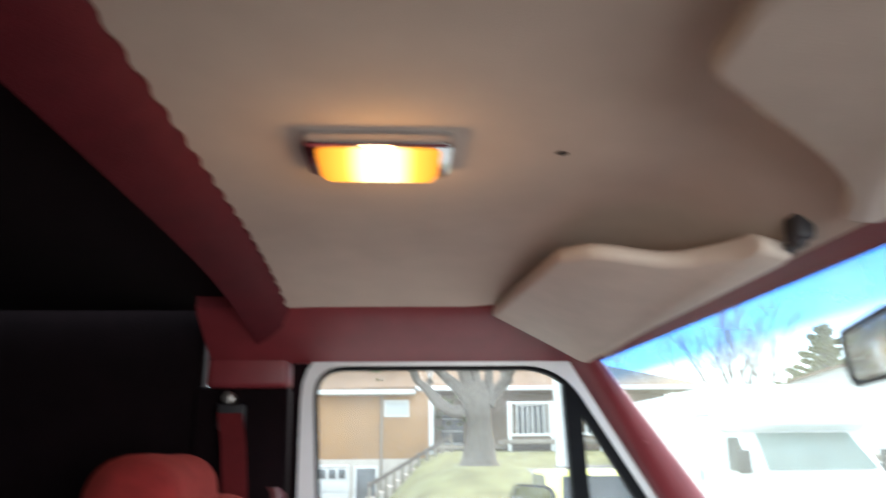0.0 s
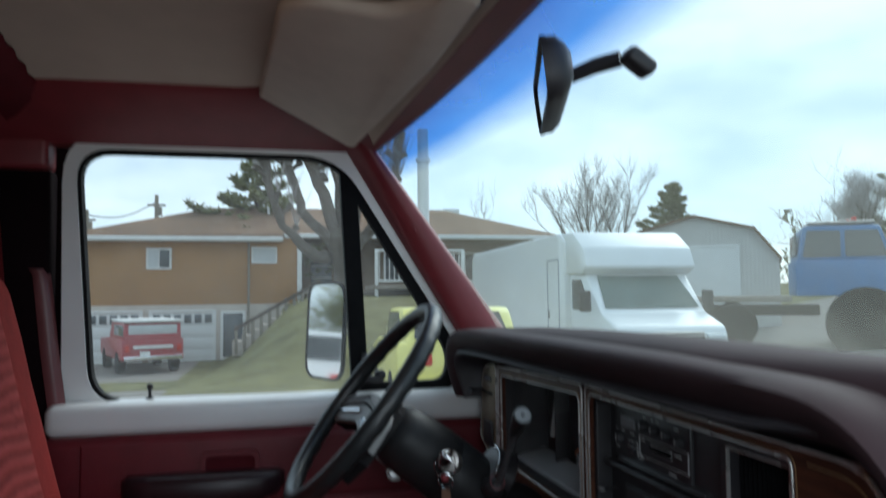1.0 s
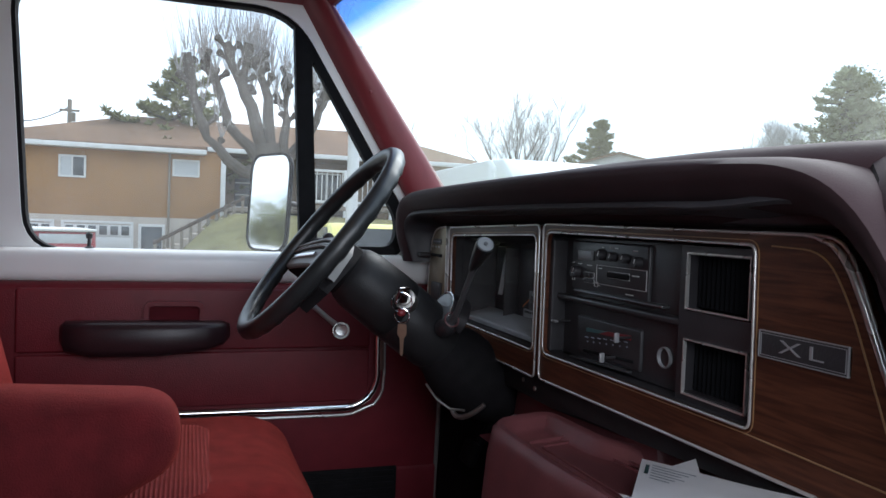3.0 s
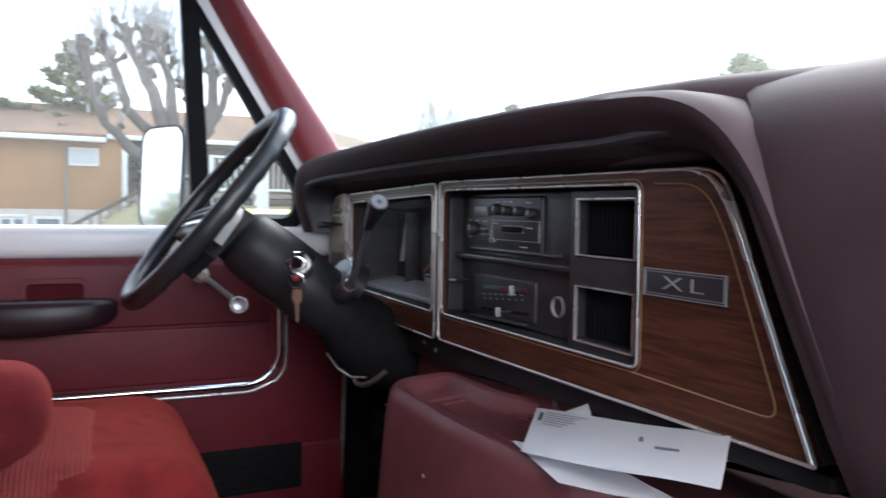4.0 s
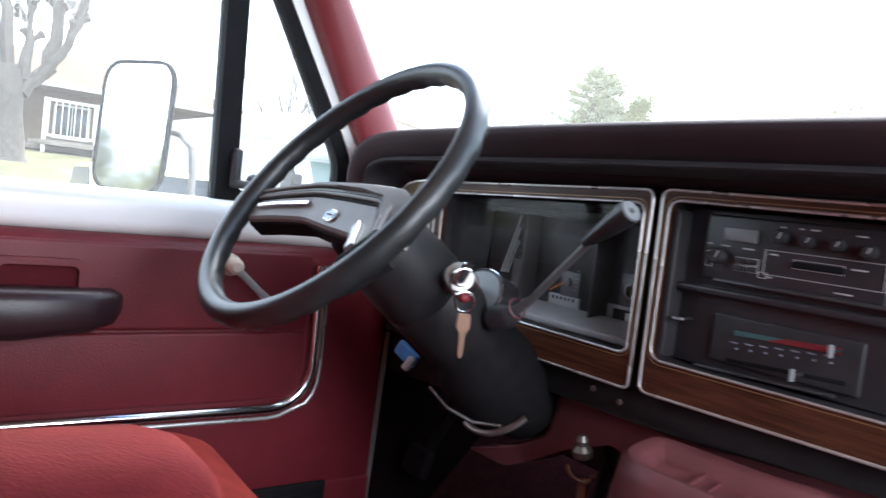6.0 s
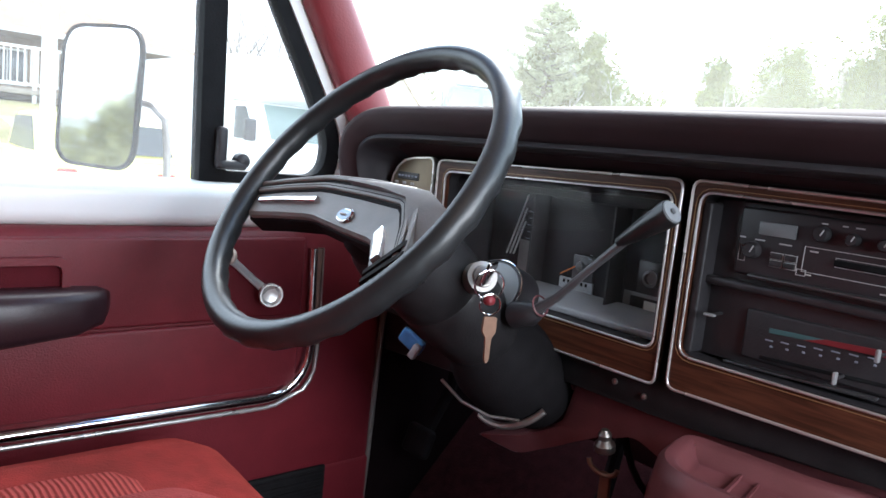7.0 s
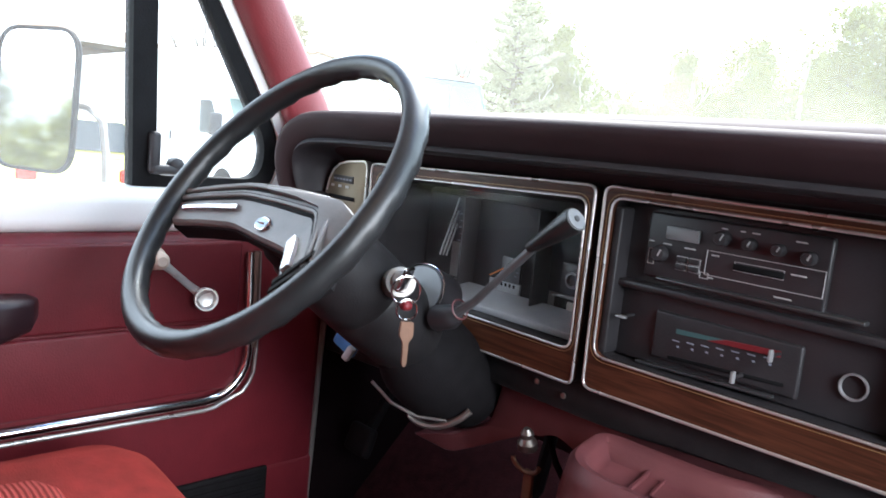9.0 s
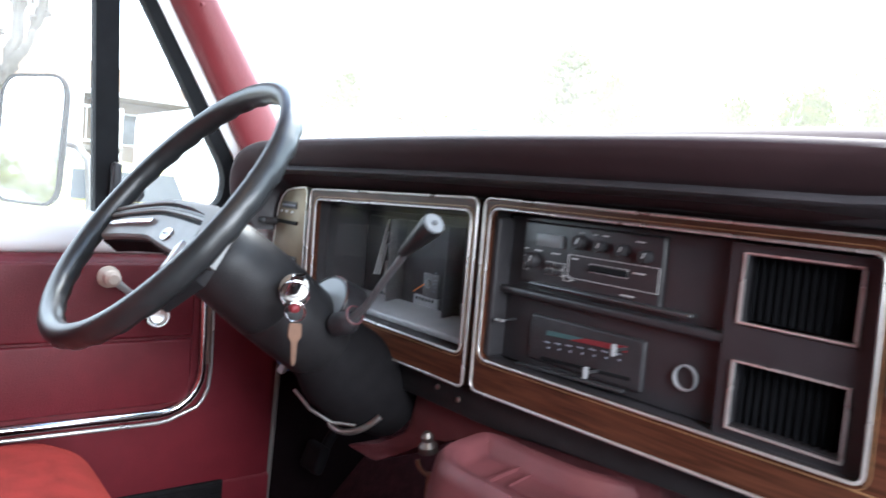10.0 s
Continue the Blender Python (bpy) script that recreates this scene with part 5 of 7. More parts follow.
    tube(bm, [Vector((-0.341, 0.5455, 1.078)) + Vector((0.008 * math.cos(a) * 0.6, 0.011 * math.sin(a), -0.010 * math.cos(a))) for a in [radians(v) for v in range(0, 360, 24)]], 0.0011, 6, loop=True)
    part("boot_ring", bm, maroon_plastic, gl, "dark red boot ring")
    # tilt or turn lever stub on the far side
    bm = B()
    tube(bm, [(-0.49, 0.50, 1.07), (-0.53, 0.50, 1.06), (-0.56, 0.505, 1.055)], 0.005, 8)
    part("turn_lever", bm, black_plastic, c)
    # ignition lock
    bm = B()
    lathe(bm, [(-0.03, 0.0165), (0.0, 0.016), (0.001, 0.0115), (0.004, 0.0105), (0.005, 0.006)], (-0.362, 0.476, 1.108), (0.86, -0.42, 0.28), 22)
    part("ignition_lock", bm, steel, c, "worn metal ignition lock")
    # key with ring, red bead and a brass key
    k = thing("key_ring", (-0.348, 0.468, 1.09), "keys on a ring hanging from the ignition", "keys")
    bm = B()
    block(bm, (-0.347, 0.469, 1.114), (0.004, 0.022, 0.026), 0.0018, 2, pose(0, 0, 0, 0, 20, 25))
    part("ignition_key", bm, chrome, k, "chrome key in the lock")
    for cc, r in (((-0.341, 0.466, 1.104), 0.0155), ((-0.337, 0.466, 1.085), 0.011)):
        bm = B()
        a1, a2 = Vector((0.35, 0.9, 0)).normalized(), Vector((0.1, -0.1, 1)).normalized()
        tube(bm, [Vector(cc) + a1 * r * math.cos(t) + a2 * r * math.sin(t) for t in [2 * math.pi * q / 24 for q in range(24)]], 0.0011, 6, loop=True)
        part("ring", bm, chrome, k, "steel split ring")
    bm = B()
    block(bm, (-0.338, 0.465, 1.089), (0.012, 0.012, 0.010), 0.005, 3)
    part("bead", bm, red_print, k, "small red bead")
    bm = B()
    prism(bm, rounded([(-0.011, 0.004), (0.011, 0.004), (0.012, -0.016), (0.005, -0.024), (0.0045, -0.054), (0.0, -0.060), (-0.0035, -0.054), (-0.005, -0.024), (-0.012, -0.016)], 0.003, 3), lambda a, b, d2: Vector((-0.335 + a * 0.30 + d2, 0.466 + a * 0.50, 1.070 + b * 0.76)), -0.001, 0.001)
    part("house_key", bm, brass, k, "hanging brass key")
    bm = B()
    block(bm, (-0.612, 0.598, 0.961), (0.040, 0.011, 0.023), 0.004, 2, pose(0, 0, 0, 0, 30, 20))
    tg = part("tag", bm, blue_tag, c, "small blue plastic tag")
    bm = B()
    block(bm, (-0.597, 0.592, 0.951), (0.011, 0.010, 0.022), 0.002, 1, pose(0, 0, 0, 0, 30, 20))
    part("tag_band", bm, print_white, tg)


def build_footwell():
    # parking brake release and pedals
    b = thing("brake_release", (-0.30, 0.64, 0.88), "steel parking brake handle under the dash", "handle")
    bm = B()
    lathe(bm, [(0, 0.012), (0.008, 0.012), (0.014, 0.007), (0.02, 0.008), (0.026, 0.004)], (-0.303, 0.643, 0.912), (0, -0.2, 1), 14)
    part("knob", bm, steel, b)
    bm = B()
    pts = [Vector((-0.303, 0.643, 0.895)) + Vector((0.020 * math.cos(a), 0, 0.012 * math.sin(a))) for a in [radians(v) for v in range(180, 361, 20)]]
    tube(bm, pts, 0.003, 8)
    block(bm, (-0.300, 0.648, 0.86), (0.014, 0.006, 0.05), 0.002)
    part("bracket", bm, brass, b, "rusty bracket")
    p = thing("brake_pedal", (-0.42, 0.70, 0.70), "black rubber brake pedal on a steel arm", "pedal")
    bm = B()
    block(bm, (-0.40, 0.70, 0.70), (0.13, 0.02, 0.055), 0.008, 2, pose(0, 0, 0, -25))
    part("pad", bm, column_black, p)
    bm = B()
    tube(bm, [(-0.40, 0.71, 0.70), (-0.40, 0.80, 0.78), (-0.40, 0.84, 0.95)], 0.010, 8)
    part("arm", bm, column_black, p)
    p = thing("parking_brake_pedal", (-0.72, 0.72, 0.82), "black rubber parking brake pedal", "pedal")
    bm = B()
    block(bm, (-0.74, 0.74, 0.74), (0.06, 0.02, 0.05), 0.008, 2, pose(0, 0, 0, -20))
    part("pad", bm, column_black, p)
    bm = B()
    tube(bm, [(-0.74, 0.75, 0.74), (-0.74, 0.80, 0.82), (-0.74, 0.84, 0.98)], 0.010, 8)
    part("arm", bm, column_black, p)
    s = thing("wiring_bundle", (-0.47, 0.66, 0.93), "loose dark wires under the dash", "wires")
    for a, c2, d in (((-0.62, 0.70, 0.985), (-0.58, 0.66, 0.93), (-0.47, 0.68, 0.95)), ((-0.60, 0.70, 0.975), (-0.52, 0.68, 0.90), (-0.40, 0.70, 0.94)), ((-0.33, 0.70, 0.97), (-0.30, 0.68, 0.86), (-0.26, 0.72, 0.84))):
        bm = B()
        a, c2, d = Vector(a), Vector(c2), Vector(d)
        tube(bm, [a.lerp(c2, t).lerp(c2.lerp(d, t), t) for t in [k / 8 for k in range(9)]], 0.004, 6)
        part("wire", bm, rubber, s)


def build_console():
    t = thing("console_tray", (0.05, 0.60, 0.60), "maroon plastic console with a shallow moulded tray", "console")
    # outline from above: runs from the hump by the column towards the passenger
    o = rounded([(-0.219, 0.655), (-0.190, 0.535), (0.02, 0.535), (0.34, 0.565), (0.36, 0.84), (0.02, 0.80), (-0.05, 0.665)], [0.035, 0.06, 0.05, 0.04, 0.03, 0.05, 0.05], 7)
    c = sum((Vector(p) for p in o), Vector((0, 0))) / len(o)
    bm = B()
    rings = []
    for z, g in ((0.56, -0.03), (0.75, -0.018), (0.93, -0.004), (0.952, 0.0), (0.962, 0.002), (0.968, 0.008), (0.967, 0.016), (0.963, 0.020), (0.953, 0.026), (0.949, 0.032)):
        rings.append([Vector((*p, z)) for p in inset(o, g)])
    loft(bm, rings)
    b = part("body", bm, maroon_plastic, t, "", 50)
    bm = B()
    q = rounded([(-0.145, 0.652), (-0.128, 0.572), (0.10, 0.580), (0.10, 0.70), (0.0, 0.668)], 0.012, 4)
    frame_ring(bm, q, inset(q, 0.003), XY, 0.944, 0.953)
    part("tray_rib", bm, maroon_plastic, b)
    bm = B()
    q = rounded([(-0.125, 0.642), (-0.112, 0.586), (0.08, 0.592), (0.08, 0.68), (-0.01, 0.655)], 0.008, 4)
    frame_ring(bm, q, inset(q, 0.0025), XY, 0.944, 0.9515)
    part("tray_rib", bm, maroon_plastic, b)
    for x, z in ((-0.02, 0.90), (-0.035, 0.86), (0.0, 0.865), (-0.03, 0.82), (0.01, 0.80)):
        bm = B()
        block(bm, (x, 0.5285 - (0.93 - z) * 0.08, z), (0.0022, 0.0016, 0.005), 0.0008, 1)
        part("scuff", bm, pad_pale, b, "small pale scuff")
    # papers lying on the tray, sloping up towards the dash
    p = thing("paper_stack", (0.17, 0.63, 0.968), "loose white printed papers on the console", "papers")
    sheets = (
        ((0.101, 0.652, 0.997), (0.140, 0.630, 0.989), (0.080, 0.605, 0.977), (0.125, 0.590, 0.975)),
        ((0.105, 0.562, 0.971), (0.180, 0.606, 0.973), (0.215, 0.540, 0.971), (0.300, 0.590, 0.974)),
        ((0.045, 0.628, 0.981), (0.289, 0.648, 1.018), (0.152, 0.543, 0.977), (0.345, 0.580, 1.002)))
    for k, (tl, tr, bl, br) in enumerate(sheets):
        tl, tr, bl, br = Vector(tl), Vector(tr), Vector(bl), Vector(br)
        lift = lambda u, v: Vector((0, 0, 0.0022 * math.sin(5 * u + 2 * v + k) * u + 0.005 * max(0.0, u + v - 1.6)))
        on = lambda u, v: tl.lerp(tr, u).lerp(bl.lerp(br, u), v) + lift(u, v)
        bm = B()
        n = 8
        vs = [[bm.verts.new(on(i / n, j / n)) for i in range(n + 1)] for j in range(n + 1)]
        for j in range(n):
            for i in range(n):
                bm.faces.new((vs[j + 1][i], vs[j + 1][i + 1], vs[j][i + 1], vs[j][i]))
        bmesh.ops.solidify(bm, geom=bm.faces[:], thickness=0.0006)
        sh = part("sheet", bm, paper, p, "white sheet of paper")
        if k == 2:
            def mark(nm, u, v, du, dv, m, lab):
                b2 = B()
                q4 = [on(a, c) + Vector((0, 0, 0.0009)) for a, c in ((u, v + dv), (u + du, v + dv), (u + du, v), (u, v))]
                b2.faces.new([b2.verts.new(x) for x in q4])
                bmesh.ops.solidify(b2, geom=b2.faces[:], thickness=0.0003)
                part(nm, b2, m, sh, lab)
            for r, du in enumerate((0.26, 0.22, 0.18, 0.20, 0.15, 0.12)):
                mark("print_line", 0.075, 0.10 + 0.055 * r, du, 0.014, print_grey, "grey unreadable print line")
            mark("print_line", 0.62, 0.30, 0.02, 0.10, print_grey, "grey unreadable print line")
            mark("print_line", 0.70, 0.46, 0.11, 0.05, print_grey, "grey unreadable print line")
            mark("stamp", 0.035, 0.12, 0.025, 0.20, teal_print, "blue-green unreadable stamp")


def build_seat():
    s = thing("driver_seat", (-0.45, 0.0, 0.56), "red velour captain's seat with ribbed insert", "car seat")
    def pillow(nm, c, size, r, m, rot=None, puff=0.0, parent=s, lab=""):
        bm = B()
        block(bm, (0, 0, 0), size, r, 5)
        bmesh.ops.subdivide_edges(bm, edges=[e for e in bm.edges if e.calc_length() > 0.05], cuts=5, use_grid_fill=True)
        for v in bm.verts:
            k = (1 - (2 * v.co.x / size[0]) ** 2) * (1 - (2 * v.co.y / size[1]) ** 2)
            v.co.z += puff * max(0, k) * (1 if v.co.z > 0 else 0)
            v.co += 0.004 * noise.noise_vector(v.co * 9 + Vector(c))
        bm.transform(Matrix.Translation(c) @ (rot or Matrix.Identity(4)))
        return part(nm, bm, m, parent, lab, 60)
    def bench(nm, prof, x0, x1, r, m, lab):
        bm = B()
        n = 14
        rings = []
        c = sum((Vector(p) for p in prof), Vector((0, 0))) / len(prof)
        for i in range(n + 1):
            t = i / n
            k = max(0.0, 1 - min(t, 1 - t) * (x1 - x0) / r)
            g = r * (1 - math.sqrt(max(0.0, 1 - k * k)))
            sag = 0.012 * math.sin(math.pi * t)
            rings.append([Vector((x0 + (x1 - x0) * t, *(Vector(p) + (c - Vector(p)).normalized() * g))) - Vector((0, 0, sag if p[1] > 0.8 else 0)) + 0.003 * noise.noise_vector(Vector((t * 3, p[0] * 9, p[1] * 9))) for p in prof])
        loft(bm, rings)
        return part(nm, bm, m, s, lab, 60)
    bench("cushion", rounded([(-0.25, 0.66), (0.350, 0.66), (0.376, 0.745), (0.326, 0.874), (0.14, 0.884), (-0.25, 0.862)], [0.03, 0.05, 0.08, 0.06, 0.1, 0.03], 7), -0.685, -0.215, 0.08, red_cloth, "red velour seat cushion")
    bench("cushion_insert", rounded([(-0.24, 0.70), (0.19, 0.70), (0.216, 0.86), (0.205, 0.8820), (0.12, 0.8895), (-0.24, 0.869)], [0.03, 0.03, 0.03, 0.04, 0.1, 0.03], 5), -0.600, -0.236, 0.065, rib_cloth, "ribbed red cloth insert")
    rec = pose(0, 0, 0, 104)
    pillow("backrest", (-0.45, -0.225, 1.13), (0.50, 0.58, 0.15), 0.07, red_cloth, rec, -0.0, lab="red velour backrest")
    pillow("backrest_insert", (-0.45, -0.222, 1.13), (0.27, 0.48, 0.150), 0.03, rib_cloth, rec, 0.0, lab="ribbed red cloth insert")
    pillow("head_rest", (-0.45, -0.33, 1.405), (0.30, 0.13, 0.15), 0.06, red_cloth, pose(0, 0, 0, 8), 0.0, lab="red velour head rest")
    # folded down arm rest with a rounded front
    bm = B()
    prof = rounded([(-0.28, 0.89), (0.05, 0.868), (0.168, 0.938), (0.155, 1.014), (-0.05, 1.027), (-0.28, 1.024)], [0.03, 0.05, 0.06, 0.045, 0.05, 0.03], 7)
    prism(bm, prof, YZ, -0.255, -0.155, 0.028)
    part("arm_rest", bm, arm_cloth, s, "red velour folding arm rest", 60)
    bm = B()
    block(bm, (-0.45, 0.02, 0.64), (0.42, 0.44, 0.17), 0.02)
    part("base", bm, dark_lining, s)


def build_roof_items():
    # visors, folded up against the roof
    for s, nm in ((-1, "driver"), (1, "passenger")):
        v = thing("sun_visor", (s * 0.4, 0.34, 1.70), "beige vinyl sun visor folded up to the roof", "sun visor", "sun visors")
        if s < 0:
            poly = rounded([(-0.685, 0.195), (-0.232, 0.226), (-0.172, 0.262), (-0.160, 0.362), (-0.085, 0.402), (-0.045, 0.412), (-0.055, 0.450), (-0.30, 0.442), (-0.695, 0.372)], [0.012, 0.014, 0.03, 0.06, 0.03, 0.012, 0.01, 0.05, 0.02], 5)
        else:
            poly = rounded([(0.695, 0.372), (0.30, 0.442), (0.075, 0.455), (0.070, 0.428), (0.13, 0.403), (0.185, 0.350), (0.225, 0.290), (0.272, 0.221), (0.715, 0.205)], [0.02, 0.05, 0.01, 0.012, 0.03, 0.05, 0.03, 0.014, 0.02], 5)
        def zof(a, b):
            hy, hz = 0.50 - 0.19 * a * a, 1.677 - 0.0945 * a * a
            t = max(0.0, min(1.0, (b - 0.205) / (hy - 0.03 - 0.205)))
            return 1.738 + (hz + 0.016 - 1.738) * t
        c = Vector((s * 0.4, 0.33))
        bm = B()
        rings = []
        for d, k in ((0.008, 0.012), (0.001, 0.002), (-0.006, 0.0), (-0.013, 0.002), (-0.017, 0.012)):
            rings.append([Vector((*(Vector(p) + (c - Vector(p)).normalized() * k), zof(*p) + d)) for p in poly])
        loft(bm, rings)
        part("panel", bm, visor_vinyl, v, "", 60)
        bm = B()
        tube(bm, [(s * 0.06, 0.452, 1.692), (s * 0.12, 0.448, 1.690), (s * 0.25, 0.44, 1.686)], 0.005, 8)
        part("rod", bm, black_plastic, v)
    c = thing("visor_clip", (-0.04, 0.44, 1.70), "black plastic visor bracket on the header", "bracket")
    bm = B()
    block(bm, (-0.030, 0.445, 1.708), (0.030, 0.022, 0.030), 0.006, 2)
    lathe(bm, [(-0.012, 0.006), (0.012, 0.006)], (-0.030, 0.440, 1.690), (1, 0, 0), 10)
    part("body", bm, black_plastic, c)
    bm = B()
    block(bm, (-0.058, 0.442, 1.694), (0.04, 0.010, 0.009), 0.004, 2)
    part("arm", bm, black_plastic, c)
    # a hole in the headliner
    bm = B()
    lathe(bm, [(-0.002, 0.0065), (0.002, 0.006), (0.003, 0.002)], (-0.015, 0.190, 1.7862), (0, 0, -1), 12)
    whole("headliner_clip", bm, rubber, "small dark clip in the headliner", "clip")
    # dome lamp
    d = thing("dome_lamp", (0.018, 0.0, 1.78), "lit amber dome lamp with a chrome rim", "dome lamp")
    bm = B()
    o = rounded([(-0.055, -0.077), (0.036, -0.077), (0.036, 0.073), (-0.055, 0.073)], 0.012, 4)
    prism(bm, o, XY, 1.792, 1.770, 0.004)
    part("rim", bm, chrome, d, "chrome rim")
    bm = B()
    rings = []
    for z, g in ((1.774, 0.012), (1.764, 0.014), (1.757, 0.020), (1.754, 0.030)):
        rings.append([Vector((*p, z)) for p in rounded([(-0.055 + g, -0.077 + g), (0.036 - g, -0.077 + g), (0.036 - g, 0.073 - g), (-0.055 + g, 0.073 - g)], 0.008, 4)])
    loft(bm, rings)
    part("lens", bm, lamp_lens, d, "glowing amber plastic lens", 50)
    lamp = new("dome_light", bpy.data.lights.new("dome_light", "POINT"))
    lamp.location, lamp.data.energy, lamp.data.color, lamp.data.shadow_soft_size = (-0.010, 0.0, 1.728), 0.10, (1.0, 0.55, 0.22), 0.02
    # rear view mirror
    m = thing("rear_view_mirror", (-0.03, 0.53, 1.58), "black rear view mirror on a jointed arm", "mirror")
    ax = Vector((-0.95, 0.31, 0.0)).normalized()
    nn = Vector((-0.31, -0.95, -0.12)).normalized()
    up = nn.cross(ax).normalized()
    up = up if up.z > 0 else -up
    c0 = Vector((-0.045, 0.520, 1.584))
    at = lambda a, b, e: c0 + ax * a + up * b + nn * e
    o = rounded([(-0.105, -0.034), (0.105, -0.034), (0.105, 0.030), (-0.105, 0.030)], [0.03, 0.03, 0.022, 0.022], 6)
    bm = B()
    rings = []
    for e, k in ((0.004, 0.0), (-0.006, 0.0), (-0.015, 0.008), (-0.021, 0.02)):
        rings.append([at(*p, e) for p in inset(o, k)])
    loft(bm, rings)
    part("housing", bm, black_plastic, m, "black housing", 60)
    bm = B()
    prism(bm, inset(o, 0.005), at, 0.0045, 0.0060)
    part("glass", bm, mirror_glass, m, "silvered mirror glass")
    bm = B()
    frame_ring(bm, inset(o, -0.0015), inset(o, 0.0045), at, 0.0035, 0.0085)
    part("rim", bm, black_plastic, m, "black rim round the glass")
    bm = B()
    tube(bm, [at(0.0, 0.01, -0.028), (-0.012, 0.565, 1.603), (0.006, 0.585, 1.606)], [0.008, 0.009, 0.009], 10)
    part("arm", bm, black_plastic, m)
    bm = B()
    block(bm, (0.024, 0.596, 1.597), (0.026, 0.036, 0.019), 0.007, 3, pose(0, 0, 0, -35, 0, 0))
    part("mount", bm, black_plastic, m)
    # seat belt hanging from the pillar
    b = thing("seat_belt", (-0.80, -0.30, 1.30), "dark red seat belt hanging from the pillar", "seat belt")
    bm = B()
    lathe(bm, [(-0.02, 0.013), (0.0, 0.014), (0.006, 0.011), (0.008, 0.004)], (-0.830, -0.320, 1.585), (1, 0, 0), 16)
    part("anchor_bolt", bm, steel, b, "steel anchor bolt")
    bm = B()
    block(bm, (-0.826, -0.312, 1.548), (0.010, 0.055, 0.05), 0.004)
    part("guide", bm, black_plastic, b, "black belt guide")
    bm = B()
    pts = [(-0.815, -0.312, 1.555), (-0.812, -0.302, 1.50), (-0.808, -0.292, 1.40), (-0.80, -0.275, 1.20), (-0.79, -0.255, 1.0), (-0.78, -0.24, 0.80)]
    loft(bm, [[Vector(p) + Vector((dx, dy, 0)) for dx, dy in ((0.0015, -0.024), (0.0015, 0.024), (-0.0015, 0.024), (-0.0015, -0.024))] for p in pts])
    part("webbing", bm, belt_red, b)
    # moulded edge trim behind the door opening
    bm = B()
    loft(bm, [[Vector((-0.870 + dx, -0.212 + dy + ty, z)) for dx, dy in ((0, -0.02), (0.014, -0.016), (0.018, 0.0), (0.012, 0.010), (0, 0.014))] for z, ty in ((1.03, 0.035), (1.12, 0.03), (1.25, 0.012), (1.36, 0.0), (1.40, -0.005), (1.412, -0.012))])
    whole("trim_pillar_edge", bm, faded_red, "dull red moulded edge trim of the pillar", "trim", kind="structure", sharp=60)


build_shell()
build_driver_door()
dash_root = build_dash()
build_cluster(dash_root)
build_radio_stack()
build_wheel()
build_column()
build_footwell()
build_console()
build_seat()
build_roof_items()


# ---- outside ----
def height(x, y):
    """Ground height: falls gently from the truck, drops to the garage, rises to the grass bank and to the trees ahead."""
    h = -0.32 * smooth(-x, 3, 11)
    s = smooth(-x, 14, 23)
    bank = smooth(y, -1.6, 1.6) * (1 - smooth(y, 7, 13))
    near = smooth(-x, 12, 19) * bank
    h += (-0.75) * s * (1 - bank) * (1 - smooth(y, 7, 13))
    h += 1.30 * near + 0.35 * smooth(-x, 20, 27) * bank
    h += 2.15 * smooth(y, 10, 34)
    far = max(0.0, math.hypot(x, y) - 60)
    return h + 0.01 * min(far, 200)


asphalt = material("worn_gravel_drive", (0.22, 0.20, 0.18), 0.9, 0, 0.25, 1.2, 0.6, 18, 0.2)
grass_mat = material("winter_grass", (0.165, 0.155, 0.075), 0.95, 0, 0.45, 1.5, 0.9, 25, 0.1)
brick_mat = material("tan_brick", (0.37, 0.205, 0.090), 0.85, 0, 0.16, 6, 0.3, 60, 0.2)
base_mat = material("painted_block", (0.50, 0.44, 0.38), 0.85, 0, 0.12, 3, 0.2, 40, 0.2)
shingle_mat = material("brown_shingles", (0.185, 0.118, 0.076), 0.9, 0, 0.3, 5, 0.5, 30, 0.2)
trim_white = material("white_trim", (0.72, 0.72, 0.70), 0.6, 0, 0.06, 6, 0.05)
dark_glass = material("dark_window_glass", (0.075, 0.085, 0.092), 0.12, 0, 0.2, 2, 0.0)
# green tint paled so the sky's reflection sits in the base colour
van_glass = material("pale_van_glass", (0.24, 0.31, 0.29), 0.12, 0, 0.2, 2, 0.0)
blind_mat = material("pale_window_blind", (0.55, 0.57, 0.58), 0.6, 0, 0.1, 4, 0.0)
garage_mat = material("white_garage_door", (0.68, 0.68, 0.66), 0.5, 0, 0.05, 3, 0.05)
# porch siding darkened: the shade under the roof is put into its colour
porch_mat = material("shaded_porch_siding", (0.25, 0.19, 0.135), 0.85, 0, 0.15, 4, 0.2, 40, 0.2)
rail_brown = material("dark_brown_rail", (0.085, 0.062, 0.048), 0.8, 0, 0.25, 8, 0.2)
wood_grey = material("weathered_wood", (0.25, 0.215, 0.175), 0.9, 0, 0.25, 8, 0.3)
bark_mat = material("grey_bark", (0.135, 0.115, 0.098), 0.95, 0, 0.3, 9, 1.0, 40, 0.1)
# twigs paler than bark: distance haze is put into the base colour
twig_mat = material("haze_pale_twigs", (0.42, 0.39, 0.375), 0.95, 0, 0.25, 5, 0.2, 40, 0.1)
pine_mat = material("pine_needles", (0.23, 0.24, 0.12), 0.9, 0, 0.3, 3, 0.3, 30, 0.1)
# glare haze over one far evergreen, put into a paler needle colour
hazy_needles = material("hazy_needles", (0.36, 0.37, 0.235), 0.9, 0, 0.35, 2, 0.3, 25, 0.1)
pale_needles = material("pale_needles", (0.135, 0.145, 0.038), 0.9, 0, 0.35, 2, 0.3, 25, 0.1)
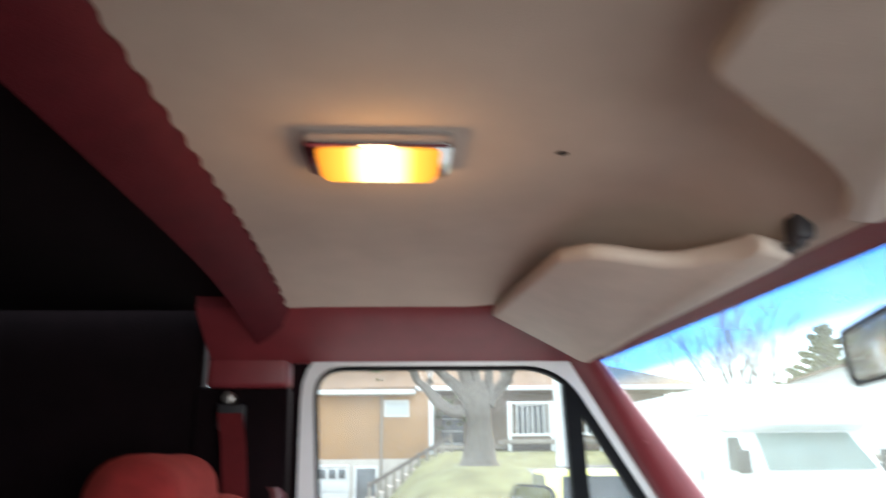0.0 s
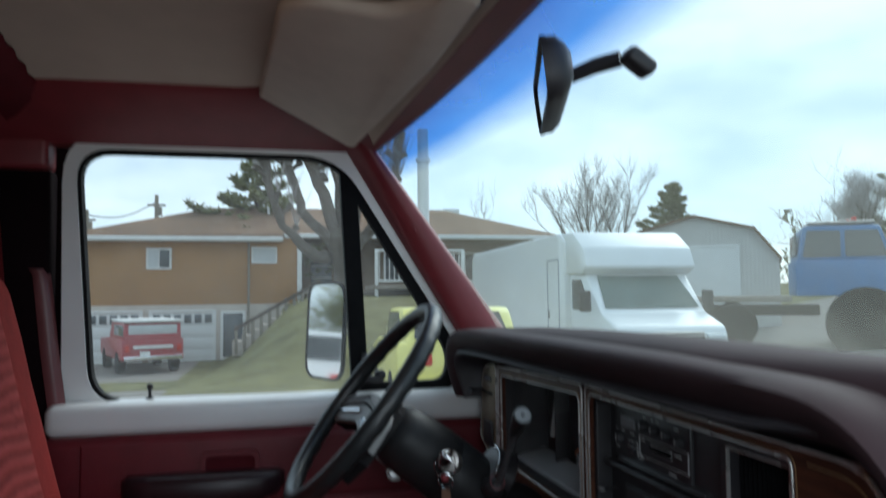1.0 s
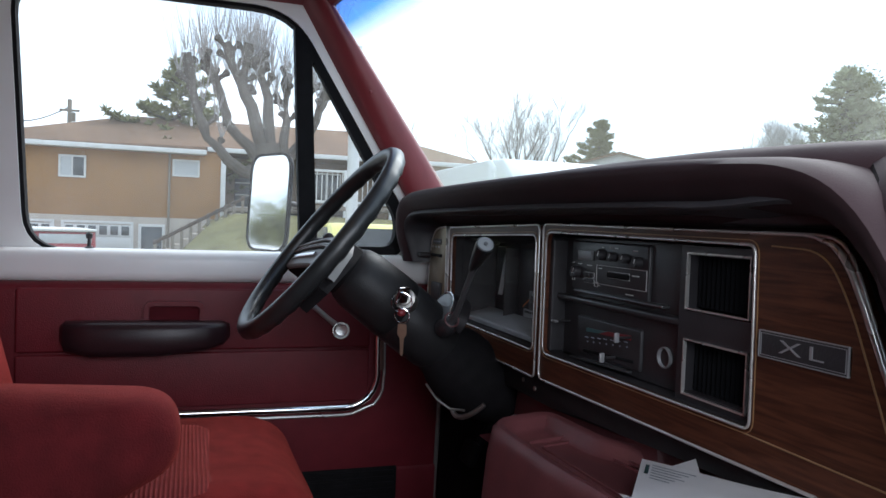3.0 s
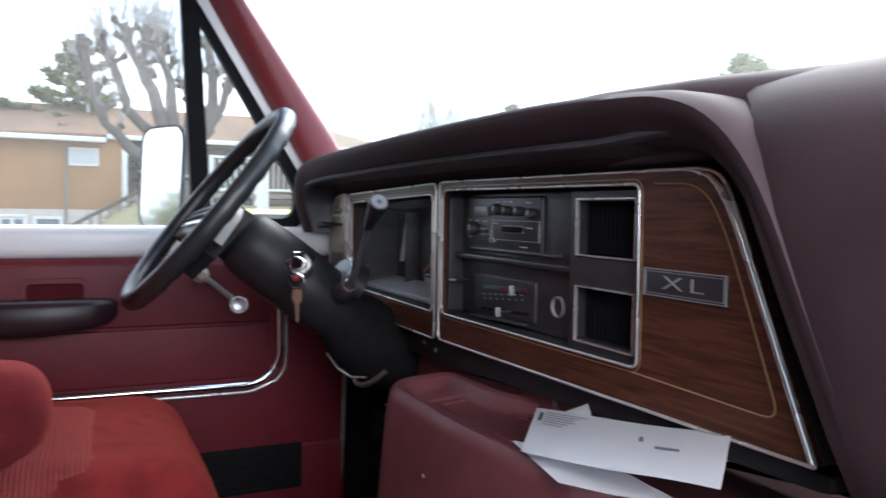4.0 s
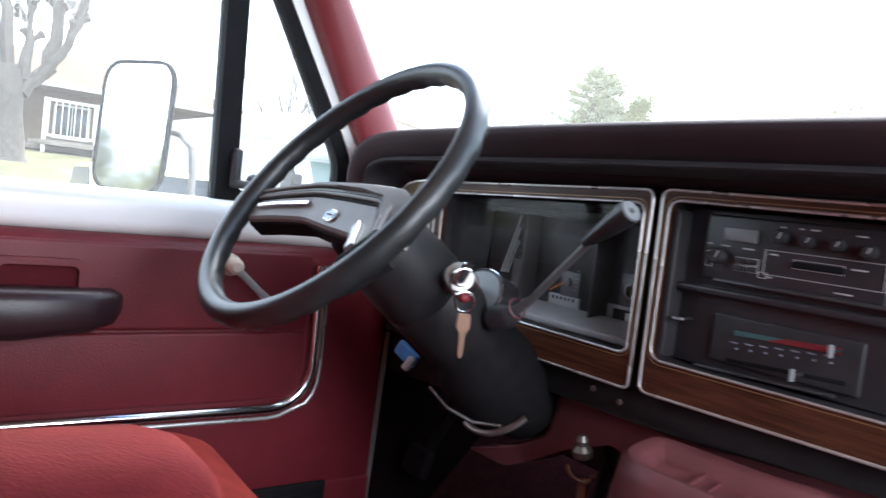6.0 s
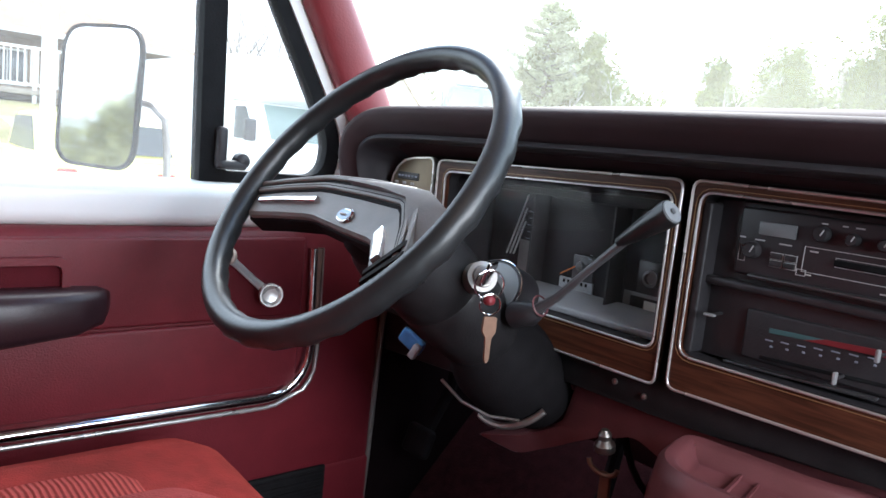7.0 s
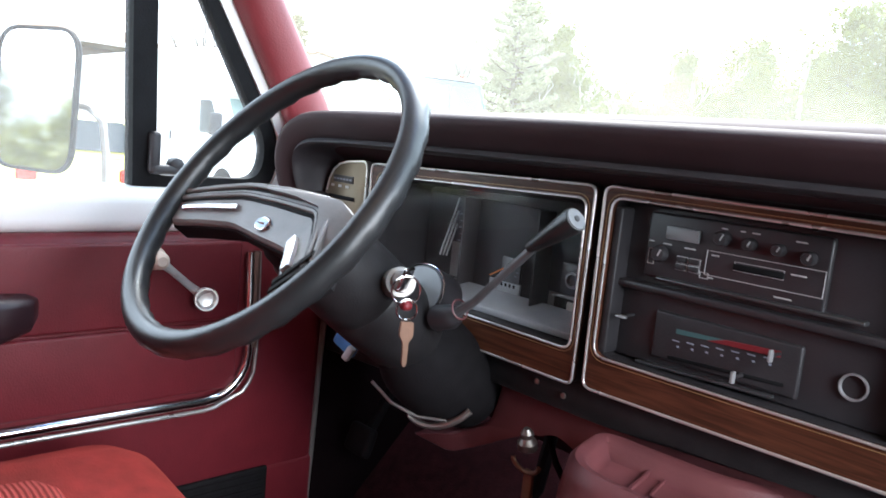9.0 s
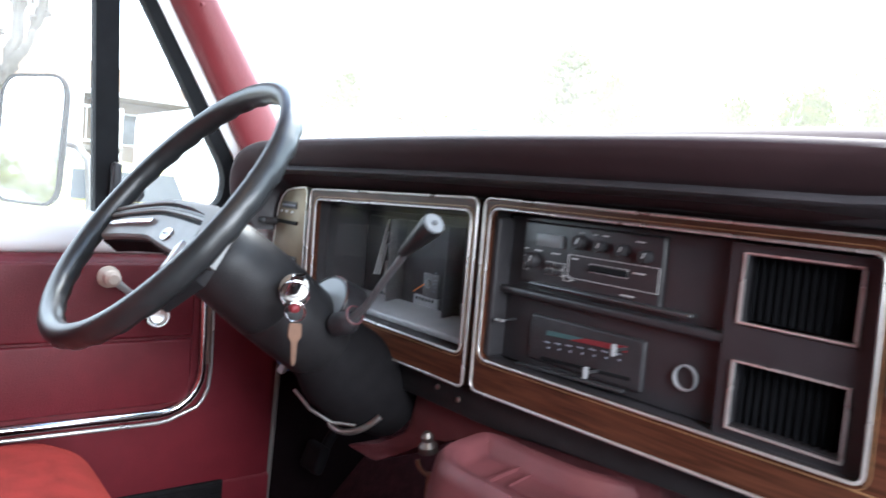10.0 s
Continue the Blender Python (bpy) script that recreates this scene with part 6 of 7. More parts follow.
hedge_mat = material("mixed_evergreen", (0.22, 0.215, 0.125), 0.9, 0, 0.45, 2, 0.3, 20, 0.1)
van_white = material("white_van_paint", (0.74, 0.75, 0.75), 0.3, 0, 0.04, 3, 0.02)
barn_mat = wave_relief(material("pale_barn_siding", (0.55, 0.53, 0.50), 0.7, 0, 0.1, 3, 0.1), "Y", 3, 0.4, 0.1)
blue_paint = material("blue_truck_paint", (0.06, 0.17, 0.36), 0.4, 0, 0.15, 3, 0.05)
red_paint = material("faded_red_paint", (0.33, 0.035, 0.045), 0.4, 0, 0.12, 3, 0.05)
yellow_paint = material("yellow_car_paint", (0.80, 0.74, 0.22), 0.35, 0, 0.08, 3, 0.03)
lamp_red = material("red_tail_lamp", (0.55, 0.03, 0.015), 0.25, 0, 0.1, 20, 0)
head_lamp = material("headlamp_glass", (0.6, 0.62, 0.62), 0.12, 0.3, 0.1, 20, 0)


def build_ground():
    bm = B()
    xs = sorted(set([-400, -250, -150, -100, -70, -55, -46, -42] + [-40 + 0.8 * i for i in range(63)] + [12, 16, 25, 45, 90, 200, 400]))
    ys = sorted(set([-400, -200, -100, -60, -40, -30, -22] + [-16 + 0.8 * i for i in range(56)] + [32, 38, 48, 60, 80, 120, 200, 400]))
    vs = {(i, j): bm.verts.new((x, y, height(x, y) + 0.04 * noise.noise(Vector((x * 0.4, y * 0.4, 0))))) for i, x in enumerate(xs) for j, y in enumerate(ys)}
    for i in range(len(xs) - 1):
        for j in range(len(ys) - 1):
            f = bm.faces.new((vs[i, j], vs[i + 1, j], vs[i + 1, j + 1], vs[i, j + 1]))
            cx, cy = (xs[i] + xs[i + 1]) / 2, (ys[j] + ys[j + 1]) / 2
            lane = cx > -19 + 1.2 * noise.noise(Vector((0, cy * 0.5, 0))) or (cy < -2.2 + 0.8 * noise.noise(Vector((cx * 0.5, 3, 0))) and cx > -29.2) or (cy > 9 and cx > -27)
            grass = not lane or cy > 27 or cy < -12 or cx < -40
            if -19 < cx < -9.5 and -3.0 < cy < 3.4 and cx < -12 + 0.7 * cy:
                grass = True
            f.material_index = 1 if grass else 0
    whole("ground", bm, [asphalt, grass_mat], "gravel yard with winter grass banks", "ground", kind="structure", sharp=80)


def build_house():
    X = -29.0
    h = thing("house", (X, 2.0, -1.0), "tan brick hip-roofed house over a garage", "house")
    bm = B()
    block(bm, (X - 4.0, -2.8, 2.35), (8.0, 8.14, 2.6), 0.02, 1)
    part("wall", bm, brick_mat, h, "tan brick upper wall")
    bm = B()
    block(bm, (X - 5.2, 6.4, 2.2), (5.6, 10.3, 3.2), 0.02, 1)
    part("wall", bm, porch_mat, h, "wall behind the porch, roof shade put into its colour")
    bm = B()
    block(bm, (X - 4.0, -2.8, -0.15), (8.04, 8.18, 2.4), 0.02, 1)
    part("foundation", bm, base_mat, h, "painted block foundation wall")
    # hip roof
    bm = B()
    e = 0.55
    a, b = Vector((X - 4, -2.3, 5.22)), Vector((X - 4, 8.0, 5.27))
    v = [bm.verts.new(p) for p in (Vector((X + e, -7.4, 3.62)), Vector((X + 0.1, 12.4, 3.78)), Vector((X - 8.6, 12.4, 3.62)), Vector((X - 8.6, -7.4, 3.62)), a, b, Vector((X + e, 0.66, 3.62)), Vector((X + 0.1, 0.66, 3.78)))]
    for f in ((0, 6, 7, 4), (7, 1, 5, 4), (2, 3, 4, 5), (3, 0, 4), (1, 2, 5), (3, 2, 1, 7, 6, 0)):
        bm.faces.new([v[k] for k in f])
    rf = part("roof", bm, shingle_mat, h, "brown shingled hip roof")
    bm = B()
    block(bm, (X - 6.5, 9.0, 5.0), (0.6, 0.8, 1.2), 0.03, 1)
    block(bm, (X - 3.0, 0.1, 5.0), (0.10, 0.10, 0.55), 0.03, 1)
    part("vent_pipe", bm, trim_white, rf)
    bm = B()
    block(bm, (X + e - 0.02, -3.38, 3.54), (0.12, 8.1, 0.17), 0.02, 1)
    part("gutter", bm, trim_white, h, "white gutter and fascia")
    bm = B()
    block(bm, (X + 0.08, 6.55, 3.70), (0.12, 11.7, 0.17), 0.02, 1)
    part("gutter", bm, trim_white, h, "white gutter and fascia")
    bm = B()
    block(bm, (X + 0.25, -3.38, 3.47), (0.46, 8.0, 0.03), 0.005, 1)
    part("soffit", bm, trim_white, h)
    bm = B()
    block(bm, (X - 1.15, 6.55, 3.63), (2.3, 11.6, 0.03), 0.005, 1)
    part("soffit", bm, porch_mat, h, "porch ceiling with roof shade put into its colour")
    bm = B()
    tube(bm, [(X + 0.06, -0.63, 3.45), (X + 0.06, -0.63, -0.9)], 0.045, 8)
    part("downspout", bm, wood_grey, h)
    def window(y0, y1, z0, z1, x, cols=2, name="window", mat=blind_mat):
        bm = B()
        o = [Vector(p) for p in ((y0, z0), (y1, z0), (y1, z1), (y0, z1))]
        frame_ring(bm, o, inset(o, 0.07), YZ, x - 0.05, x + 0.05)
        for k in range(1, cols):
            yy = y0 + (y1 - y0) * k / cols
            block(bm, (x + 0.02, yy, (z0 + z1) / 2), (0.05, 0.05, z1 - z0 - 0.1), 0.01, 1)
        w = part(name, bm, trim_white, h, "white framed window")
        for k in range(cols):
            bm = B()
            ya, yb = y0 + 0.06 + (y1 - y0 - 0.12) * k / cols, y0 + 0.06 + (y1 - y0 - 0.12) * (k + 1) / cols
            block(bm, (x + 0.004, (ya + yb) / 2, (z0 + z1) / 2), (0.02, yb - ya, z1 - z0 - 0.12), 0.003, 1)
            part("pane", bm, dark_glass if k == 1 and mat is blind_mat else mat, w)
        return w
    window(-4.36, -3.46, 2.40, 3.20, X + 0.02)
    window(-0.53, 0.44, 2.62, 3.26, X + 0.02, 1)
    for y in (5.0, 8.0, 10.2):
        window(y, y + 1.3, 1.9, 3.2, X - 2.38, 2, mat=dark_glass)
    # porch corner: white post, dark recess
    bm = B()
    block(bm, (X + 0.03, 1.30, 2.2), (0.12, 0.18, 2.7), 0.02, 1)
    part("corner_post", bm, trim_white, h)
    bm = B()
    block(bm, (X - 2.36, 2.3, 2.1), (0.06, 0.9, 2.0), 0.01, 1)
    dr = part("porch_door", bm, dark_glass, h, "dark glazed porch door")
    for z in (1.6, 2.1, 2.6):
        bm = B()
        block(bm, (X - 2.31, 2.3, z), (0.03, 0.86, 0.05), 0.01, 1)
        part("door_bar", bm, trim_white, dr)
    # garage doors with a row of panes
    for y0, y1 in ((-4.15, -1.92), (-6.75, -4.55)):
        bm = B()
        for k in range(4):
            block(bm, (X + 0.035, (y0 + y1) / 2, -0.86 + 0.455 * k), (0.04, y1 - y0, 0.45), 0.015, 1)
        g = part("garage_door", bm, garage_mat, h, "white sectional garage door")
        for k in range(6):
            bm = B()
            block(bm, (X + 0.06, y0 + (y1 - y0) * (k + 0.5) / 6, 0.52), (0.02, 0.26, 0.33), 0.01, 1)
            part("pane", bm, dark_glass, g)
        bm = B()
        o = [Vector(p) for p in ((y0 - 0.09, -1.1), (y1 + 0.09, -1.1), (y1 + 0.09, 0.86), (y0 - 0.09, 0.86))]
        frame_ring(bm, o, inset(o, 0.09), YZ, X, X + 0.07)
        part("door_frame", bm, trim_white, g)
    bm = B()
    block(bm, (X + 0.03, -1.2, -0.15), (0.04, 0.72, 1.75), 0.01, 1)
    d = part("side_door", bm, dark_glass, h, "dark glazed side door")
    bm = B()
    o = [Vector(p) for p in ((-1.66, -1.05), (-0.74, -1.05), (-0.74, 0.80), (-1.66, 0.80))]
    frame_ring(bm, o, inset(o, 0.10), YZ, X, X + 0.08)
    part("door_frame", bm, trim_white, d)
    # porch floor
    bm = B()
    block(bm, (X + 0.1, 3.6, 1.45), (4.6, 4.6, 0.16), 0.02, 1)
    part("porch_floor", bm, wood_grey, h, "grey porch floor")
    # deck railing with pickets
    rail = thing("deck_railing", (X + 2.0, 5.2, 1.6), "white picket railing of the raised deck", "railing")
    bm = B()
    block(bm, (X + 2.0, 5.5, 1.62), (2.6, 3.4, 0.16), 0.02, 1)
    part("deck_floor", bm, wood_grey, rail, "grey deck boards")
    for y in (3.9, 5.4, 7.1):
        bm = B()
        block(bm, (X + 3.2, y, 1.8), (0.11, 0.11, 2.4), 0.01, 1)
        part("post", bm, trim_white, rail)
    for z in (1.85, 2.95):
        bm = B()
        block(bm, (X + 3.2, 5.5, z), (0.07, 3.2, 0.08), 0.01, 1)
        part("rail", bm, trim_white, rail)
    bm = B()
    block(bm, (X + 3.2, 4.0, 2.4), (0.03, 0.03, 1.1), 0.004, 1)
    pk = part("picket", bm, trim_white, rail)
    for k in range(1, 17):
        c = new("picket", pk.data)
        c.parent, c.location = rail, (0, 0.185 * k, 0)
    # outside stair with its slanting rail
    st = thing("outside_stair", (-26.0, 0.4, 0.2), "concrete garden stair with a weathered wooden rail", "stair")
    for k in range(9):
        bm = B()
        block(bm, (-26.6, -0.9 + 0.32 * k, -0.45 + 0.19 * k), (1.3, 0.36, 0.5), 0.02, 1)
        part("step", bm, base_mat, st)
    bm = B()
    block(bm, (-25.9, 0.45, 1.03), (0.07, 3.35, 0.12), 0.02, 1, pose(0, 0, 0, 29.5))
    part("hand_rail", bm, rail_brown, st, "dark brown hand rail")
    for k in range(11):
        bm = B()
        y = -0.95 + 0.28 * k
        block(bm, (-25.9, y, 0.20 + 0.565 * (y + 0.95) - 0.35), (0.05, 0.11, 0.95), 0.01, 1)
        part("baluster", bm, wood_grey, st)


build_ground()
build_house()


# ---- trees ----
def branch(bm, rnd, p, d, length, rad, depth, spread=0.5, up=0.15, n=5):
    """One limb with its own limbs, tapering to twigs."""
    pts, rads = [p], [rad]
    steps = 4
    q, e = p.copy(), d.copy()
    for k in range(steps):
        e = (e + Vector((rnd.uniform(-1, 1), rnd.uniform(-1, 1), rnd.uniform(-0.6, 1) + up)) * 0.16).normalized()
        q = q + e * length / steps
        pts.append(q.copy())
        rads.append(rad * (1 - 0.62 * (k + 1) / steps))
    tube(bm, pts, rads, n if depth > 1 else 4)
    if depth == 0:
        return
    for k in range(rnd.randint(3, 4) if depth > 1 else 4):
        i = rnd.randint(1, steps)
        s = Vector((rnd.uniform(-1, 1), rnd.uniform(-1, 1), rnd.uniform(-0.2, 0.9))).normalized()
        branch(bm, rnd, pts[i], (e * (1 - spread) + s * spread + Vector((0, 0, up))).normalized(), length * rnd.uniform(0.5, 0.75), max(0.009, rads[i] * 0.6), depth - 1, spread, up, n)


def bare_tree(at, tall, seed, stems=3, girth=0.14, lab="bare grey deciduous tree in winter"):
    rnd = random.Random(seed)
    at = Vector((at[0], at[1], height(at[0], at[1]) - 0.1))
    t = thing("bare_tree", at, lab, "tree", "bare winter trees")
    bm = B()
    tube(bm, [at, at + Vector((0.05, 0, tall * 0.12)), at + Vector((0, 0.05, tall * 0.26))], [girth * 1.6, girth * 1.15, girth], 8)
    part("trunk", bm, bark_mat, t)
    bm = B()
    for k in range(stems):
        a = 2 * math.pi * k / stems + rnd.uniform(-0.4, 0.4)
        branch(bm, rnd, at + Vector((0, 0, tall * rnd.uniform(0.14, 0.26))), Vector((math.cos(a) * 0.75, math.sin(a) * 0.75, 1)).normalized(), tall * 0.46, girth * 0.75, 4 if stems > 4 else 3, 0.62, 0.12)
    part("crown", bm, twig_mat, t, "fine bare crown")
    return t


def conifer(at, tall, wide, seed, mat=None, lab="dark green conifer with ragged branches", clumps=900):
    rnd = random.Random(seed)
    at = Vector((at[0], at[1], height(at[0], at[1]) - 0.1))
    t = thing("conifer", at, lab, "tree", "conifers")
    bm = B()
    tube(bm, [at, at + Vector((0.04, 0.02, tall * 0.5)), at + Vector((0, 0, tall * 0.96))], [tall * 0.022, tall * 0.015, tall * 0.004], 7)
    part("trunk", bm, bark_mat, t)
    bm = B()
    for k in range(clumps):
        f = rnd.uniform(0.06, 1) ** 0.9
        a0 = rnd.uniform(0, 2 * math.pi)
        r = wide * min(1.0, 1.25 * (1.03 - f)) * rnd.uniform(0.15, 1.1) * (0.8 + 0.3 * math.sin(f * 23 + seed + 2 * math.sin(a0 * 3)))
        a = a0
        c = at + Vector((r * math.cos(a), r * math.sin(a), tall * f - 0.12 * r))
        out = Vector((math.cos(a), math.sin(a), -0.15 + 0.35 * f))
        for j in range(6):
            s = tall * 0.034 * rnd.uniform(0.6, 1.4)
            d = (out + Vector((rnd.uniform(-0.7, 0.7), rnd.uniform(-0.7, 0.7), rnd.uniform(-0.3, 0.6)))).normalized()
            w = d.cross(Vector((rnd.uniform(-1, 1), rnd.uniform(-1, 1), 1))).normalized() * s * 0.42
            vs = [bm.verts.new(x) for x in (c - d * s * 0.3, c + d * s * 0.5 + w, c + d * s * 1.3, c + d * s * 0.5 - w)]
            bm.faces.new(vs)
    part("crown", bm, mat or pine_mat, t, "ragged needle crown")
    return t


def pine(at, tall, wide, seed, lab, mat=None, low=0.15, full=1.0):
    """A broad ragged pine: boughs in uneven tiers that carry tufts of needles."""
    rnd = random.Random(seed)
    at = Vector((at[0], at[1], height(at[0], at[1]) - 0.1))
    t = thing("pine_tree", at, lab, "tree", "pines")
    top = at + Vector((0, 0, tall))
    bm = B()
    tube(bm, [at, at.lerp(top, 0.5), top], [tall * 0.024, tall * 0.016, tall * 0.004], 7)
    part("trunk", bm, bark_mat, t)
    wood, leaf = B(), B()
    for k in range(70):
        f = low + (0.97 - low) * (k + rnd.uniform(0, 1)) / 70
        a = k * 2.4 + rnd.uniform(-0.5, 0.5)
        ln = wide * min(1.0, 1.35 * (1.04 - f)) * rnd.uniform(0.5, 1.1)
        p0 = at.lerp(top, f)
        out = Vector((math.cos(a), math.sin(a), 0))
        pts = [p0 + out * ln * u + Vector((0, 0, ln * (0.22 * u * u - 0.05 * u))) for u in (0, 0.35, 0.7, 1.0)]
        tube(wood, pts, [tall * 0.006, tall * 0.005, tall * 0.003, tall * 0.0015], 5)
        for q in range(int((14 + 12 * ln) * full)):
            u = rnd.uniform(0.25, 1.05)
            s = rnd.uniform(-1, 1) * 0.26 * ln * (1.15 - u)
            c = p0 + out * ln * u + Vector((-out.y, out.x, 0)) * s + Vector((0, 0, ln * (0.22 * u * u - 0.05 * u) + rnd.uniform(-0.04, 0.12)))
            for j in range(11):
                d = (out * 0.5 + Vector((rnd.uniform(-1, 1), rnd.uniform(-1, 1), rnd.uniform(-0.2, 1.1)))).normalized()
                g = tall * rnd.uniform(0.025, 0.05)
                w = d.cross(Vector((rnd.uniform(-1, 1), rnd.uniform(-1, 1), 0.6))).normalized() * tall * 0.010
                leaf.faces.new([leaf.verts.new(x) for x in (c - w, c + w, c + d * g)])
    part("bough", wood, bark_mat, t, "bare grey boughs")
    part("crown", leaf, mat or pine_mat, t, "tufted needle crown")
    return t


def round_crown(at, tall, wide, seed, lab):
    """A shade tree in winter: a few curved limbs that fork into a domed haze of twigs."""
    rnd = random.Random(seed)
    at = Vector((at[0], at[1], height(at[0], at[1]) - 0.1))
    t = thing("bare_tree", at, lab, "tree", "bare winter trees")
    bm = B()
    tube(bm, [at, at + Vector((0.05, 0, tall * 0.12)), at + Vector((0, 0.05, tall * 0.24))], [0.34, 0.26, 0.22], 8)
    part("trunk", bm, bark_mat, t)
    limbs, twigs = B(), B()

    def fork(p, d, length, rad, depth):
        pts, q, e = [p], p.copy(), d.copy()
        for k in range(5):
            e = (e + 0.20 * noise.noise_vector(q * 1.3 + Vector((seed, depth, k))) + Vector((0, 0, 0.07))).normalized()
            q = q + e * length / 5
            pts.append(q.copy())
        tube(limbs if depth > 1 else twigs, pts, [rad * (1 - 0.11 * k) for k in range(6)], 5 if depth > 1 else 3)
        if depth == 0:
            for j in range(12):
                o = pts[rnd.randint(1, 5)]
                v = (e + 0.9 * Vector((rnd.uniform(-1, 1), rnd.uniform(-1, 1), rnd.uniform(-0.3, 1)))).normalized()
                tube(twigs, [o, o + v * rnd.uniform(0.3, 0.95)], [0.0046, 0.0024], 3)
            return
        for j in range(3):
            i = 5 if j == 0 else rnd.randint(2, 5)
            s = Vector((rnd.uniform(-1, 1), rnd.uniform(-1, 1), rnd.uniform(-0.1, 0.6))).normalized()
            fork(pts[i], (e * 0.75 + s * 0.52).normalized(), length * rnd.uniform(0.46, 0.66), rad * (0.60 if j == 0 else 0.48), depth - 1)

    for k in range(14):
        a = 2.05 if k % 2 else 2.05 + math.pi
        out = (wide / tall) * (0.08 + 2.5 * (k + 0.5) / 14)
        a += rnd.uniform(-1.0, 1.0)
        fork(at + Vector((0, 0, tall * rnd.uniform(0.12, 0.24))), Vector((out * math.cos(a), out * math.sin(a), 0.9)).normalized(), tall * rnd.uniform(0.32, 0.40), 0.07, 3)
    part("limb", limbs, bark_mat, t, "curved bare limbs")
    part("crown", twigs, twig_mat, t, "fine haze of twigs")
    return t


def bushy(at, tall, wide, seed, lab="pale green bushy evergreen tree"):
    """A broad tree whose crown is many small leaves in uneven masses."""
    rnd = random.Random(seed)
    at = Vector((at[0], at[1], height(at[0], at[1]) - 0.1))
    t = thing("evergreen_tree", at, lab, "tree", "broad evergreens")
    bm = B()
    tube(bm, [at, at + Vector((0.1, 0, tall * 0.35)), at + Vector((0, 0.1, tall * 0.8))], [tall * 0.03, tall * 0.02, tall * 0.006], 7)
    part("trunk", bm, bark_mat, t)
    bm = B()
    for k in range(int(26 + 3.2 * tall)):
        f = rnd.uniform(0.03, 0.95)
        a = rnd.uniform(0, 6.283)
        rr = wide * 0.5 * math.sin(math.pi * min(1, f * 0.78 + 0.17)) * rnd.uniform(0.1, 1)
        c = at + Vector((rr * math.cos(a), rr * math.sin(a), tall * f))
        m = wide * rnd.uniform(0.08, 0.15)
        for j in range(260):
            q = c + Vector((rnd.gauss(0, m), rnd.gauss(0, m), rnd.gauss(0, m * 0.9)))
            s = rnd.uniform(0.08, 0.20)
            bm.faces.new([bm.verts.new(q + Vector((rnd.uniform(-s, s), rnd.uniform(-s, s), rnd.uniform(-s, s)))) for i in range(3)])
    part("crown", bm, pale_needles, t, "loose leafy crown")


def pollard():
    """Old street tree cut back hard: thick limbs with knuckles and young shoots."""
    rnd = random.Random(5)
    X = -20.0
    base = Vector((X, 2.2, height(X, 2.2) - 0.1))
    t = thing("pollarded_tree", base, "grey pollarded tree with knuckled limbs and shoots", "tree")
    bm = B()
    tube(bm, [base, base + Vector((0, 0.0, 0.25)), (X, 2.24, base.z + 0.7), (X, 2.24, 2.0), (X, 2.18, 2.5), (X, 2.12, 2.8), (X, 2.08, 3.2)], [0.62, 0.48, 0.39, 0.32, 0.36, 0.40, 0.32], 14)
    part("trunk", bm, bark_mat, t)
    limbs = [
        ([(1.75, 2.35), (1.32, 2.48), (0.53, 3.2), (0.2, 4.1), (-0.04, 5.33)], 0.5, 0.22),
        ([(1.85, 2.75), (1.07, 3.7), (0.90, 4.3), (0.56, 5.1), (0.35, 5.67)], -0.4, 0.22),
        ([(2.0, 2.95), (1.62, 4.14), (1.18, 5.04), (0.92, 5.75)], 0.3, 0.22),
        ([(1.5, 4.4), (1.38, 5.0), (1.50, 5.78)], 0.3, 0.15),
        ([(2.2, 2.95), (2.08, 4.43), (1.86, 5.07), (1.96, 5.81)], -0.2, 0.22),
        ([(2.0, 4.6), (1.8, 5.15), (1.62, 5.45)], 0.2, 0.13),
        ([(2.45, 2.6), (3.0, 3.25), (3.2, 4.4), (3.1, 5.3), (2.98, 5.8)], -0.5, 0.25),
        ([(2.9, 3.1), (3.35, 3.9), (3.57, 4.62), (3.75, 5.9)], 0.4, 0.17),
        ([(2.5, 2.9), (2.6, 4.3), (2.62, 5.2)], -0.3, 0.16),
    ]
    for pts, dx, r0 in limbs:
        bm = B()
        n = len(pts)
        p3 = [Vector((X + dx * k / (n - 1), y, z)) for k, (y, z) in enumerate(pts)]
        fine = []
        for k in range(n - 1):
            for j in range(3):
                w = 0.08 * noise.noise_vector(p3[k] * 3 + Vector((j * 1.7, 0, dx)))
                fine.append(p3[k].lerp(p3[k + 1], j / 3) + w * (0 if k + j == 0 else 1))
        fine.append(p3[-1])
        m = len(fine)
        rr = [r0 * 0.76 * (1 - 0.45 * k / m) + (0.05 * noise.noise(fine[k] * 6)) for k in range(m)]
        rr[-1], rr[-2] = 0.12, 0.15
        tube(bm, fine, rr, 10)
        lb = part("limb", bm, bark_mat, t)
        heads = [fine[-1]]
        # short side stumps with swollen ends
        for k in range(7):
            i = rnd.randint(m // 2 - 1, m - 2)
            d = Vector((rnd.uniform(-0.6, 0.6), rnd.uniform(-1, 1), rnd.uniform(0.5, 1))).normalized()
            e = fine[i] + d * rnd.uniform(0.28, 0.5)
            bm = B()
            tube(bm, [fine[i], fine[i].lerp(e, 0.6), e, e + d * 0.05], [0.075, 0.06, 0.11, 0.055], 8)
            part("stump", bm, bark_mat, lb)
            heads.append(e)
        bm = B()
        for hd in heads:
            for k in range(9):
                d = Vector((rnd.uniform(-0.5, 0.5), rnd.uniform(-0.5, 0.5), 1)).normalized()
                ln = rnd.uniform(0.4, 1.35)
                tube(bm, [hd + d * 0.08, hd + d * ln * 0.5 + Vector((0, 0, 0.1)), hd + d * ln + Vector((0, 0, 0.25))], [0.010, 0.007, 0.003], 4)
